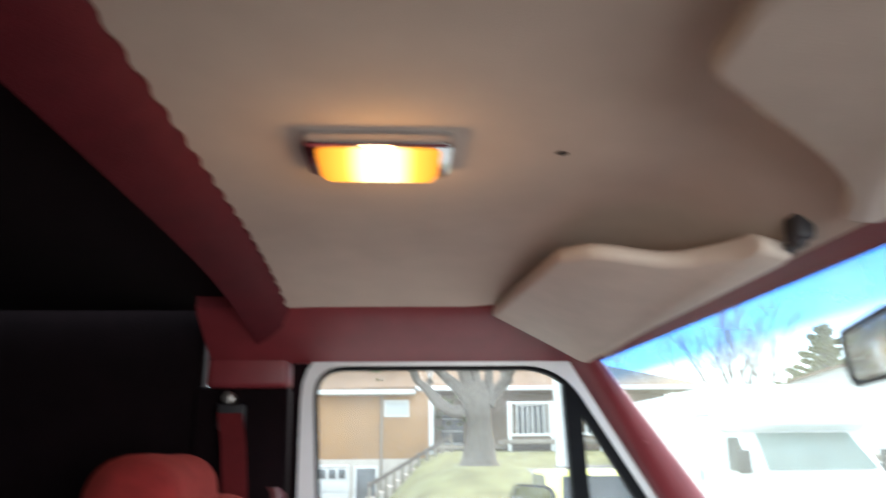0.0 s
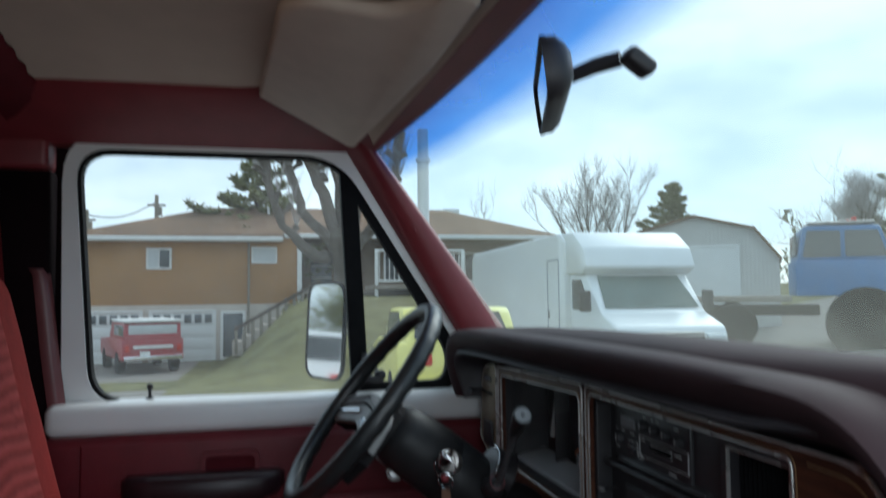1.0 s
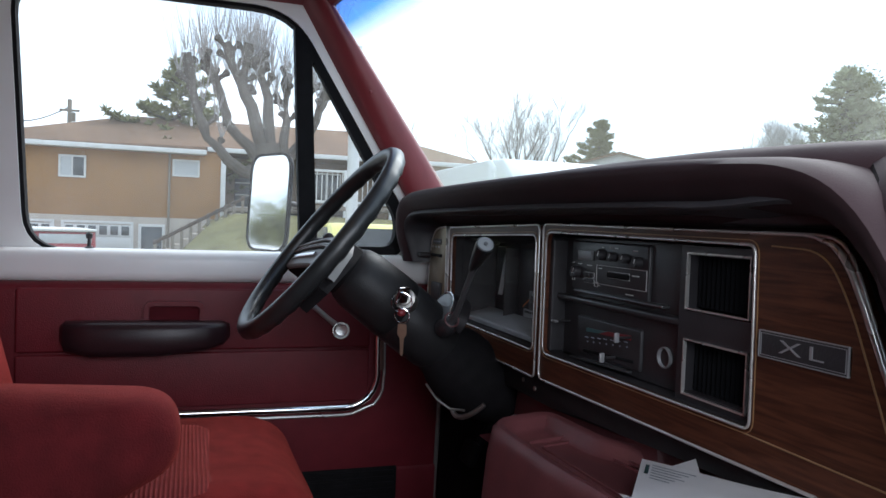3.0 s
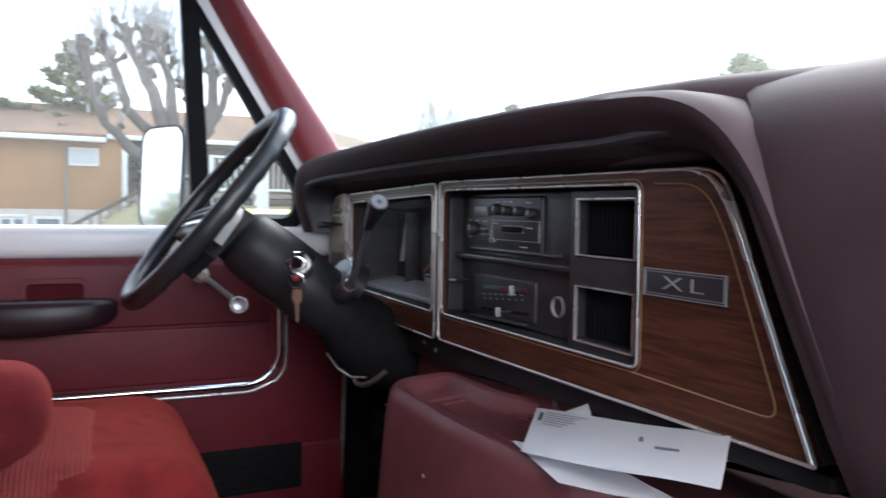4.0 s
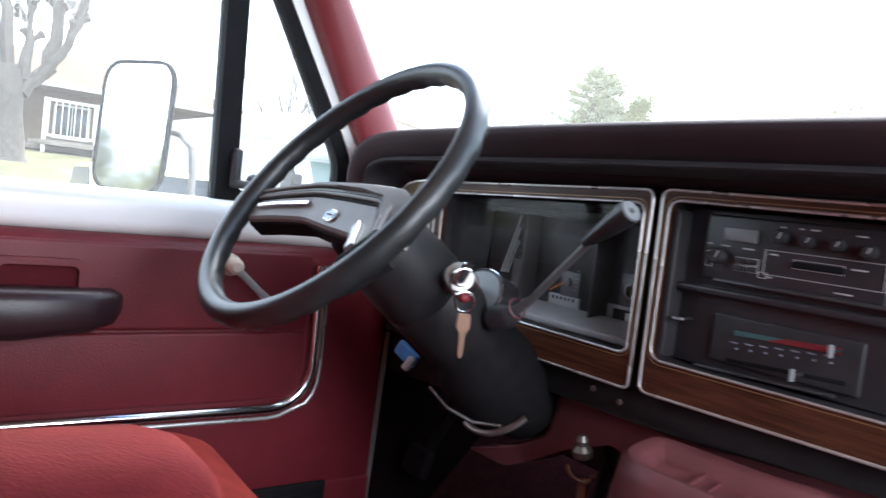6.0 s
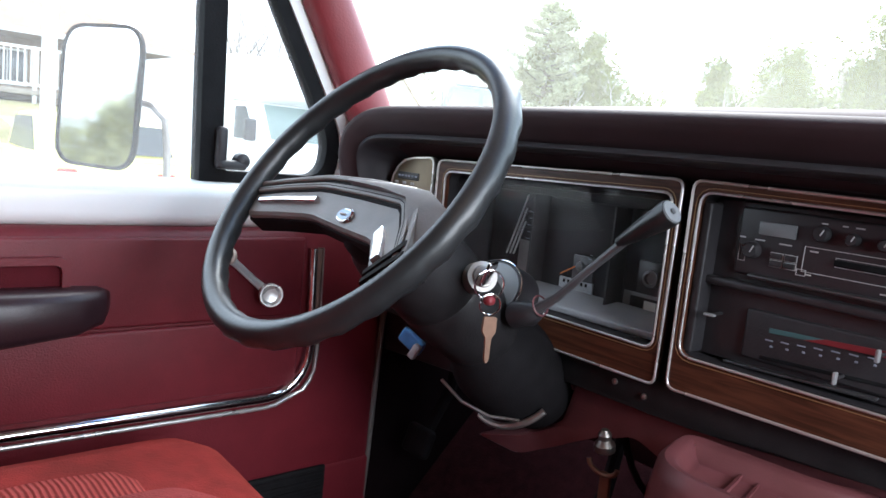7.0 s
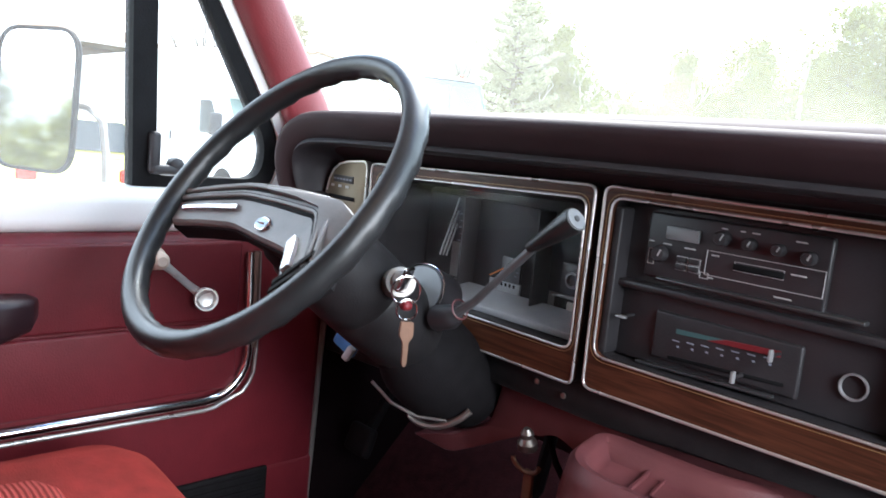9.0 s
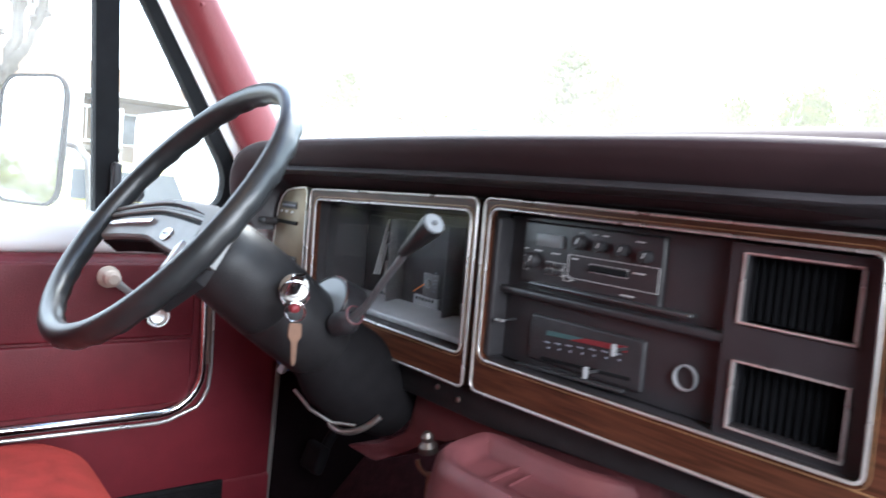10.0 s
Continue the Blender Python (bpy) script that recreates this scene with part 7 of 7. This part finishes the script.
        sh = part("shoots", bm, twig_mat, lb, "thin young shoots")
        tagged(sh, kind="stuff")


def woods():
    """Scrub and small trees in the distance."""
    rnd = random.Random(11)
    bm = B()
    for k in range(900):
        a = radians(rnd.uniform(60, 215))
        r = rnd.uniform(62, 110)
        x, y = r * math.cos(a), r * math.sin(a)
        g = height(x, y)
        t = rnd.uniform(2.5, 5.5) * (0.8 if k % 3 else 1.15)
        for j in range(45):
            f = rnd.uniform(0.02, 1) ** 0.8
            c = Vector((x + rnd.gauss(0, t * 0.2) * (1.15 - f), y + rnd.gauss(0, t * 0.2) * (1.15 - f), g + t * f))
            s = t * 0.06 * rnd.uniform(0.6, 1.5)
            bm.faces.new([bm.verts.new(c + Vector((rnd.uniform(-s, s), rnd.uniform(-s, s), rnd.uniform(-s, s) * 1.3))) for q in range(3)])
    whole("distant_woods", bm, hedge_mat, "distant scrub and evergreen woods", "woods", kind="stuff")


# ---- vehicles ----
def wheel_at(parent, c, r, w, side):
    """A tyre with its rim; the axle lies along side."""
    bm = B()
    lathe(bm, [(-w / 2, r * 0.62), (-w / 2, r * 0.93), (-w * 0.36, r), (w * 0.36, r), (w / 2, r * 0.93), (w / 2, r * 0.62)], c, side, 24)
    ty = part("tyre", bm, rubber, parent, "black rubber tyre")
    bm = B()
    lathe(bm, [(-w * 0.3, r * 0.62), (w * 0.42, r * 0.62), (w * 0.40, r * 0.5), (w * 0.30, r * 0.45), (w * 0.38, r * 0.15)], c, side, 18)
    part("rim", bm, steel, ty)


def side_prism(bm, prof, f0, axis_f, axis_r, half, r=0.03):
    """Extrudes a side profile (forward, up) across a vehicle."""
    o, f, rr = f0, axis_f, axis_r
    return prism(bm, prof, lambda a, b, d: o + f * a + rr * d + Vector((0, 0, b)), -half, half, r)


def build_van():
    o = Vector((-10.04, 6.51, -0.31))
    f, r = Vector((0.9995, -0.030, 0)), Vector((-0.030, -0.9995, 0))
    at = lambda a, b, z: o + f * a + r * b + Vector((0, 0, z))
    turn = pose(0, 0, 0, 0, 0, -1.72)
    v = thing("shuttle_van", at(-3, 0, 0), "white cutaway shuttle van with a box body", "van")
    bm = B()
    side_prism(bm, rounded([(-9.3, 0.42), (-2.05, 0.42), (-2.05, 2.62), (-2.3, 2.78), (-9.1, 2.76), (-9.3, 2.6)], [0.05, 0.03, 0.06, 0.06, 0.06, 0.06], 3), o, f, r, 1.10, 0.09)
    bx = part("box_body", bm, van_white, v, "white fibreglass box body")
    bm = B()
    side_prism(bm, rounded([(-2.4, 2.02), (-1.35, 1.98), (-1.12, 2.10), (-1.28, 2.45), (-1.75, 2.76), (-2.4, 2.78)], [0.02, 0.05, 0.06, 0.06, 0.06, 0.05], 3), o, f, r, 1.04, 0.05)
    part("roof_cap", bm, van_white, v, "rounded white cap over the cab")
    # cab with bonnet
    bm = B()
    side_prism(bm, rounded([(-2.2, 0.40), (-0.12, 0.40), (-0.05, 0.95), (-0.12, 1.10), (-0.70, 1.32), (-1.38, 2.0), (-2.2, 2.02)], [0.03, 0.06, 0.06, 0.1, 0.08, 0.06, 0.03], 4), o, f, r, 0.97, 0.07)
    cb = part("cab", bm, van_white, v, "white cab with sloping bonnet")
    bm = B()
    wv = [at(-0.76, s * b, z) + Vector((0.012, 0, 0.014)) for s, b, z in ((1, 0.86, 1.385), (-1, 0.86, 1.385))]
    wt = [at(-1.33, s * b, z) + Vector((0.012, 0, 0.014)) for s, b, z in ((-1, 0.76, 1.945), (1, 0.76, 1.945))]
    vs = [bm.verts.new(p) for p in wv + wt]
    bm.faces.new(vs)
    bmesh.ops.solidify(bm, geom=bm.faces[:], thickness=0.008)
    part("windscreen", bm, van_glass, cb, "green windscreen paled by a sky reflection in its colour")
    for s in (1, -1):
        bm = B()
        prism(bm, rounded([(-1.95, 1.36), (-1.05, 1.36), (-1.30, 1.60), (-1.52, 1.90), (-1.95, 1.90)], 0.04, 4), lambda a, b, d: at(a, s * d, b), 0.972, 0.985)
        part("side_window", bm, dark_glass, cb, "dark side window")
        bm = B()
        block(bm, at(-0.95, s * 1.14, 1.52), (0.10, 0.20, 0.36), 0.04, 2, turn)
        part("door_mirror", bm, black_plastic, cb)
        bm = B()
        block(bm, at(-0.06, s * 0.74, 0.88), (0.07, 0.34, 0.20), 0.03, 2, turn)
        part("headlamp", bm, head_lamp, cb, "clear headlamp")
        wheel_at(v, at(-0.95, s * 0.86, 0.37), 0.37, 0.24, r * s)
        wheel_at(v, at(-6.6, s * 0.88, 0.37), 0.37, 0.30, r * s)
        bm = B()
        lathe(bm, [(0, 0.44), (0.02, 0.44), (0.03, 0.40)], at(-0.95, s * 0.955, 0.39), r * s, 24)
        part("wheel_arch", bm, rubber, cb)
    bm = B()
    block(bm, at(-0.03, 0, 0.90), (0.06, 1.04, 0.24), 0.03, 2, turn)
    g = part("grille", bm, steel, cb, "silver grille")
    for k in range(4):
        bm = B()
        block(bm, at(0.005, 0, 0.82 + 0.055 * k), (0.02, 0.96, 0.022), 0.005, 1, turn)
        part("grille_bar", bm, black_plastic, g)
    bm = B()
    block(bm, at(0.02, 0, 0.56), (0.18, 1.98, 0.20), 0.05, 3, turn)
    part("bumper", bm, van_white, v, "white bumper")
    bm = B()
    block(bm, at(0.0, 0, 0.40), (0.12, 1.8, 0.12), 0.04, 2, turn)
    part("valance", bm, black_plastic, v)
    # entry door on the side
    bm = B()
    oo = [Vector(p) for p in ((-2.95, 0.5), (-2.3, 0.5), (-2.3, 2.3), (-2.95, 2.3))]
    frame_ring(bm, oo, inset(oo, 0.022), lambda a, b, d: at(a, d, b), 1.09, 1.11)
    d = part("entry_door", bm, print_grey, bx, "outlined entry door")
    bm = B()
    block(bm, at(-2.86, 1.115, 1.25), (0.04, 0.02, 0.16), 0.01, 1, turn)
    part("door_handle", bm, black_plastic, d)


def build_blue_truck():
    o = Vector((-16.0, 14.75, height(-16, 14.6)))
    f = Vector((0.55, 0.835, 0)).normalized()
    r = Vector((f.y, -f.x, 0))
    at = lambda a, b, z: o + f * a + r * b + Vector((0, 0, z))
    turn = pose(0, 0, 0, 0, 0, math.degrees(math.atan2(f.y, f.x)))
    v = thing("blue_truck", o, "old blue heavy truck with a bare chassis", "truck")
    bm = B()
    side_prism(bm, rounded([(-1.1, 1.32), (2.6, 1.32), (2.65, 2.0), (1.15, 2.2), (-1.1, 2.22)], [0.05, 0.1, 0.15, 0.1, 0.06], 4), o, f, r, 1.1, 0.06)
    c = part("cab", bm, blue_paint, v, "blue steel lower cab")
    bm = B()
    side_prism(bm, rounded([(-1.05, 2.2), (1.12, 2.18), (0.85, 3.08), (-0.9, 3.1)], [0.03, 0.04, 0.1, 0.1], 4), o, f, r, 1.04, 0.06)
    u = part("greenhouse", bm, blue_paint, v, "blue framed upper cab")
    for s2 in (-1, 1):
        for q in ([(-0.92, 2.3), (-0.05, 2.3), (-0.05, 2.96), (-0.80, 2.98)], [(0.05, 2.3), (0.98, 2.3), (0.78, 2.96), (0.05, 2.96)]):
            bm = B()
            prism(bm, rounded(q, 0.05, 4), lambda a, b, d: at(a, s2 * d, b), 1.035, 1.055)
            part("side_window", bm, dark_glass, u, "grey-green side window")
    bm = B()
    block(bm, at(-1.04, 0, 2.64), (0.03, 1.6, 0.56), 0.01, 1, turn)
    part("rear_window", bm, dark_glass, u, "grey rear window")
    bm = B()
    block(bm, at(0, 0, 3.16), (1.5, 2.0, 0.10), 0.04, 2, turn)
    part("roof_panel", bm, steel, c)
    for k in (-0.8, 0.0, 0.8):
        bm = B()
        block(bm, at(0.3, k, 3.26), (0.12, 0.2, 0.10), 0.03, 2, turn)
        part("roof_lamp", bm, lamp_red, c, "small red roof lamp")
    bm = B()
    block(bm, at(-3.0, 0, 0.95), (5.0, 0.9, 0.28), 0.03, 1, turn)
    part("chassis", bm, rubber, v, "dark steel chassis")
    bm = B()
    block(bm, at(-2.8, 0, 1.25), (3.2, 2.2, 0.16), 0.03, 1, turn)
    part("flat_bed", bm, wood_grey, v, "low dark flat bed")
    for a in (0.45, -2.6, -3.8):
        for s in (-1, 1):
            wheel_at(v, at(a, s * 0.98, 0.58), 0.58, 0.36, r * s)
    bm = B()
    lathe(bm, [(0, 0.92), (0.07, 0.92), (0.09, 0.84), (0.09, 0.62)], at(0.45, 1.06, 0.62), r, 24)
    part("fender", bm, rubber, v)


def build_red_suv():
    X, Y = -24.3, -3.4
    o = Vector((X, Y, height(X - 1, Y)))
    f, r = Vector((-0.943, -0.334, 0)).normalized(), None
    r = Vector((f.y, -f.x, 0))
    at = lambda a, b, z: o + f * a + r * b + Vector((0, 0, z))
    turn = pose(0, 0, 0, 0, 0, math.degrees(math.atan2(f.y, f.x)))
    v = thing("red_suv", o, "boxy faded red SUV with a white roof", "car")
    bm = B()
    side_prism(bm, rounded([(-0.05, 0.45), (4.3, 0.45), (4.35, 1.0), (2.9, 1.08), (0.0, 1.10)], [0.06, 0.08, 0.1, 0.05, 0.05], 4), o, f, r, 0.93, 0.05)
    b = part("body", bm, red_paint, v, "faded red body")
    bm = B()
    side_prism(bm, rounded([(0.0, 1.08), (2.85, 1.08), (2.4, 1.62), (0.12, 1.64)], 0.05, 4), o, f, r, 0.86, 0.05)
    c = part("cabin", bm, red_paint, v, "red cabin")
    bm = B()
    block(bm, at(1.25, 0, 1.67), (2.5, 1.76, 0.09), 0.04, 2, turn)
    part("roof", bm, trim_white, v, "white roof")
    bm = B()
    block(bm, at(0.045, 0, 1.36), (0.03, 1.46, 0.38), 0.012, 1, turn @ pose(0, 0, 0, 0, -6))
    part("rear_window", bm, blind_mat, c, "pale reflecting rear window")
    for s in (-1, 1):
        bm = B()
        block(bm, at(1.0, s * 0.862, 1.37), (1.7, 0.02, 0.34), 0.008, 1, turn)
        part("side_window", bm, dark_glass, c)
        bm = B()
        block(bm, at(-0.055, s * 0.78, 0.82), (0.03, 0.14, 0.22), 0.012, 1, turn)
        part("tail_lamp", bm, lamp_red, b)
        for a in (0.85, 3.45):
            wheel_at(v, at(a, s * 0.82, 0.36), 0.36, 0.24, r * s)
    bm = B()
    block(bm, at(-0.10, 0, 0.52), (0.12, 1.75, 0.14), 0.03, 2, turn)
    part("bumper", bm, chrome, v, "chrome rear bumper")
    bm = B()
    block(bm, at(-0.056, 0, 0.86), (0.02, 1.2, 0.10), 0.01, 1, turn)
    part("tailgate_strip", bm, trim_white, b, "pale tailgate strip with unreadable letters")
    bm = B()
    block(bm, at(-0.062, -0.25, 0.66), (0.01, 0.30, 0.14), 0.005, 1, turn)
    part("plate", bm, trim_white, b, "plain number plate")


def build_small_car(name, o, f, half, length, paint, lab, cat, lamps):
    """A small car or cart, rounded, seen mostly from behind."""
    f = Vector(f).normalized()
    o = Vector((*o, height(*o)))
    r = Vector((f.y, -f.x, 0))
    at = lambda a, b, z: o + f * a + r * b + Vector((0, 0, z))
    turn = pose(0, 0, 0, 0, 0, math.degrees(math.atan2(f.y, f.x)))
    L = length
    v = thing(name, o, lab, cat)
    bm = B()
    side_prism(bm, rounded([(0.0, 0.32), (L, 0.32), (L + 0.05, 0.75), (L * 0.74, 0.95), (0.06, 1.0), (-0.03, 0.7)], [0.1, 0.12, 0.12, 0.1, 0.08, 0.06], 5), o, f, r, half, 0.09)
    b = part("body", bm, paint, v, "rounded painted body")
    bm = B()
    side_prism(bm, rounded([(0.02, 0.95), (L * 0.74, 0.95), (L * 0.54, 1.40), (L * 0.13, 1.42)], [0.06, 0.05, 0.15, 0.15], 5), o, f, r, half * 0.86, 0.10)
    c = part("cabin", bm, paint, v, "painted cabin")
    bm = B()
    w = half * 0.72
    vs = [bm.verts.new(at(a, q, z)) for a, q, z in ((L * 0.016, w, 1.04), (L * 0.016, -w, 1.04), (L * 0.106, -w * 0.9, 1.36), (L * 0.106, w * 0.9, 1.36))]
    bm.faces.new(vs)
    bmesh.ops.solidify(bm, geom=bm.faces[:], thickness=0.02)
    part("rear_window", bm, dark_glass, c, "dark rear window")
    for s in (-1, 1):
        bm = B()
        prism(bm, rounded([(L * 0.14, 0.98), (L * 0.65, 0.98), (L * 0.51, 1.34), (L * 0.19, 1.36)], 0.05, 4), lambda a, q, d: at(a, s * d, q), half * 0.855, half * 0.875)
        part("side_window", bm, dark_glass, c)
        for a in (L * 0.19, L * 0.81):
            wheel_at(v, at(a, s * (half - 0.09), 0.31), 0.31, 0.20, r * s)
    for q in lamps:
        bm = B()
        block(bm, at(-0.02, q, 0.78), (0.06, 0.20, 0.15), 0.03, 2, turn)
        part("tail_lamp", bm, lamp_red, b, "red tail lamp")
    bm = B()
    block(bm, at(-0.04, 0, 0.45), (0.12, half * 1.93, 0.22), 0.06, 3, turn)
    part("bumper", bm, paint, v)


def build_yellow_car():
    build_small_car("yellow_car", (-8.3, 2.56), (-1, 0.05, 0), 0.85, 3.4, yellow_paint, "bright yellow small car parked beside the truck", "car", (-0.5, 0.52))
    build_small_car("white_car", (-6.6, -6.4), (-0.3, -1, 0), 0.86, 3.9, van_white, "white hatchback parked behind the truck", "car", (-0.6, 0.6))


def build_barn():
    f = Vector((0.80, -0.60, 0)).normalized()
    r = Vector((0.60, 0.80, 0))
    o = Vector((-23.2, 15.05, height(-23, 14.3)))
    b = thing("gambrel_barn", o, "pale gambrel-roofed barn with a wide white door", "barn")
    gam = [(-2.75, -0.2), (2.75, -0.2), (2.75, 2.6), (1.95, 3.65), (0, 4.15), (-1.95, 3.65), (-2.75, 2.6)]
    P = lambda a, z, d: o + r * a + f * d + Vector((0, 0, z))
    bm = B()
    prism(bm, [Vector(p) for p in gam], P, 0.0, -6.0)
    part("wall", bm, barn_mat, b, "pale siding")
    for (a, z), (c, w) in zip(gam[2:6], gam[3:7]):
        bm = B()
        d = Vector((c - a, w - z)).normalized()
        nn = Vector((-d.y, d.x)) * -0.05
        q = [Vector((a, z)) - d * 0.06, Vector((c, w)) + d * 0.06]
        prism(bm, [q[0] + nn * 0.1, q[1] + nn * 0.1, q[1] + nn * 1.6, q[0] + nn * 1.6], P, 0.18, -6.1)
        part("roof", bm, shingle_mat, b, "grey-brown roof slope")
    bm = B()
    oo = [Vector(p) for p in ((-0.75, 0), (1.42, 0), (1.42, 3.05), (-0.75, 3.05))]
    prism(bm, oo, P, 0.01, 0.06)
    dr = part("barn_door", bm, garage_mat, b, "white barn door")
    bm = B()
    frame_ring(bm, inset(oo, -0.07), oo, P, 0.005, 0.09)
    part("door_frame", bm, trim_white, dr)


def build_poles():
    p = thing("service_pole", (-19.0, 4.25, height(-19, 4.25)), "pale steel service pole with a collar", "pole")
    z0 = height(-19, 4.25)
    bm = B()
    tube(bm, [(-19.0, 4.25, z0 - 0.1), (-19.0, 4.25, 4.95)], 0.16, 14)
    part("shaft", bm, trim_white, p)
    bm = B()
    tube(bm, [(-19.0, 4.25, 4.95), (-19.0, 4.25, 5.06), (-19.0, 4.25, 5.07), (-19.0, 4.25, 5.85)], [0.20, 0.20, 0.15, 0.15], 14)
    part("top", bm, trim_white, p)
    for x, y, top in ((-45.0, -6.3, 7.3), (-47.0, -10.5, 6.6), (-14.7, 36.0, 7.2)):
        u = thing("utility_pole", (x, y, height(x, y)), "far dark utility pole with a crossarm", "pole", "utility poles")
        bm = B()
        tube(bm, [(x, y, height(x, y)), (x, y, top)], [0.16, 0.11], 8)
        part("shaft", bm, wood_grey, u)
        bm = B()
        block(bm, (x, y, top - 0.6), (0.12, 1.0, 0.12), 0.01, 1)
        block(bm, (x, y + 0.18, top - 0.95), (0.25, 0.25, 0.5), 0.05, 1)
        part("crossarm", bm, wood_grey, u)
    bm = B()
    a, b = Vector((-45, -6.3, 6.9)), Vector((-47, -10.5, 6.3))
    tube(bm, [a.lerp(b, k / 8) - Vector((0, 0, 0.5 * math.sin(math.pi * k / 8))) for k in range(9)], 0.03, 5)
    whole("power_line", bm, rubber, "black power line between far poles", "cable")


pollard()
build_van()
build_blue_truck()
build_red_suv()
build_yellow_car()
build_barn()
build_poles()
round_crown((-39.0, 18.5), 9.4 - height(-39, 18), 5.0, 3, "wide bare shade tree behind the barn")
bare_tree((-43.0, 13.0), 8.4, 21, 2, 0.08)
bare_tree((-32.4, 28.4), 6.6, 4, 3, 0.13)
round_crown((-31.6, 29.8), 7.6 - height(-32, 28.6), 1.5, 7, "bare upright tree beyond the blue truck")
bare_tree((-52.0, -9.0), 7.5, 13, 4, 0.12)
pine((-37.7, 22.7), 6.9, 3.1, 2, "small ragged pine beside the barn")
pine((-33.0, -0.4), 7.4 - height(-33, -1), 5.0, 8, "ragged pine rising behind the house roof", full=0.5)
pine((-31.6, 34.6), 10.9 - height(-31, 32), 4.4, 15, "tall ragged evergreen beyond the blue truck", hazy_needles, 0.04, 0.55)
for spot, tall, wide, seed, lab in (
        ((-32.0, 36.0), 9.0, 3.6, 16, "tall loose evergreen at the edge of the lot"), ((-29.4, 36.5), 7.4, 2.6, 17, "tall loose evergreen at the edge of the lot"),
        ((-26.6, 36.5), 2.6, 4.0, 18, "low pale shrub at the edge of the lot"), ((-24.0, 37.0), 2.2, 3.6, 19, "low pale shrub at the edge of the lot"),
        ((-21.0, 36.5), 5.4, 2.4, 22, "slim pale evergreen at the edge of the lot"), ((-19.4, 35.5), 3.8, 3.2, 41, "low pale shrub at the edge of the lot"),
        ((-16.9, 35.5), 4.6, 4.0, 42, "domed evergreen at the edge of the lot"), ((-13.0, 36.5), 7.8, 4.2, 43, "tall pale evergreen at the edge of the lot"),
        ((-10.0, 36.0), 7.0, 4.6, 44, "tall pale evergreen at the edge of the lot"), ((-6.5, 37.0), 6.6, 4.6, 45, "tall pale evergreen at the edge of the lot"),
        ((-34.6, 38.5), 7.6, 4.2, 46, "tall loose evergreen at the edge of the lot"), ((-30.6, 39.0), 6.0, 4.4, 47, "tall loose evergreen at the edge of the lot"),
        ((-27.6, 39.5), 3.4, 4.6, 48, "low pale shrub at the edge of the lot"), ((-22.4, 39.5), 3.6, 4.6, 49, "low pale shrub at the edge of the lot"),
        ((-18.6, 39.0), 6.2, 4.2, 53, "tall pale evergreen at the edge of the lot"), ((-15.0, 39.0), 5.6, 4.4, 54, "tall pale evergreen at the edge of the lot"),
        ((-11.6, 39.0), 8.4, 4.6, 55, "tall pale evergreen at the edge of the lot")):
    bushy(spot, tall, wide, seed, lab)
conifer((-8.6, -19.0), 5.2, 2.0, 31, lab="dark conifer behind the truck", clumps=700)
conifer((-12.5, -20.5), 4.2, 1.9, 32, lab="dark conifer behind the truck", clumps=600)
bushy((-10.4, -21.5), 3.5, 4.5, 51)
bushy((-16.0, -22.0), 3.2, 4.5, 52)
for spot, tall, seed in (((-30.6, 35.0), 6.5, 61), ((-28.0, 35.2), 5.4, 62), ((-25.2, 35.0), 4.4, 63), ((-20.2, 34.4), 5.6, 64)):
    bare_tree(spot, tall, seed, 1, 0.11, "slim bare tree at the edge of the lot")
woods()
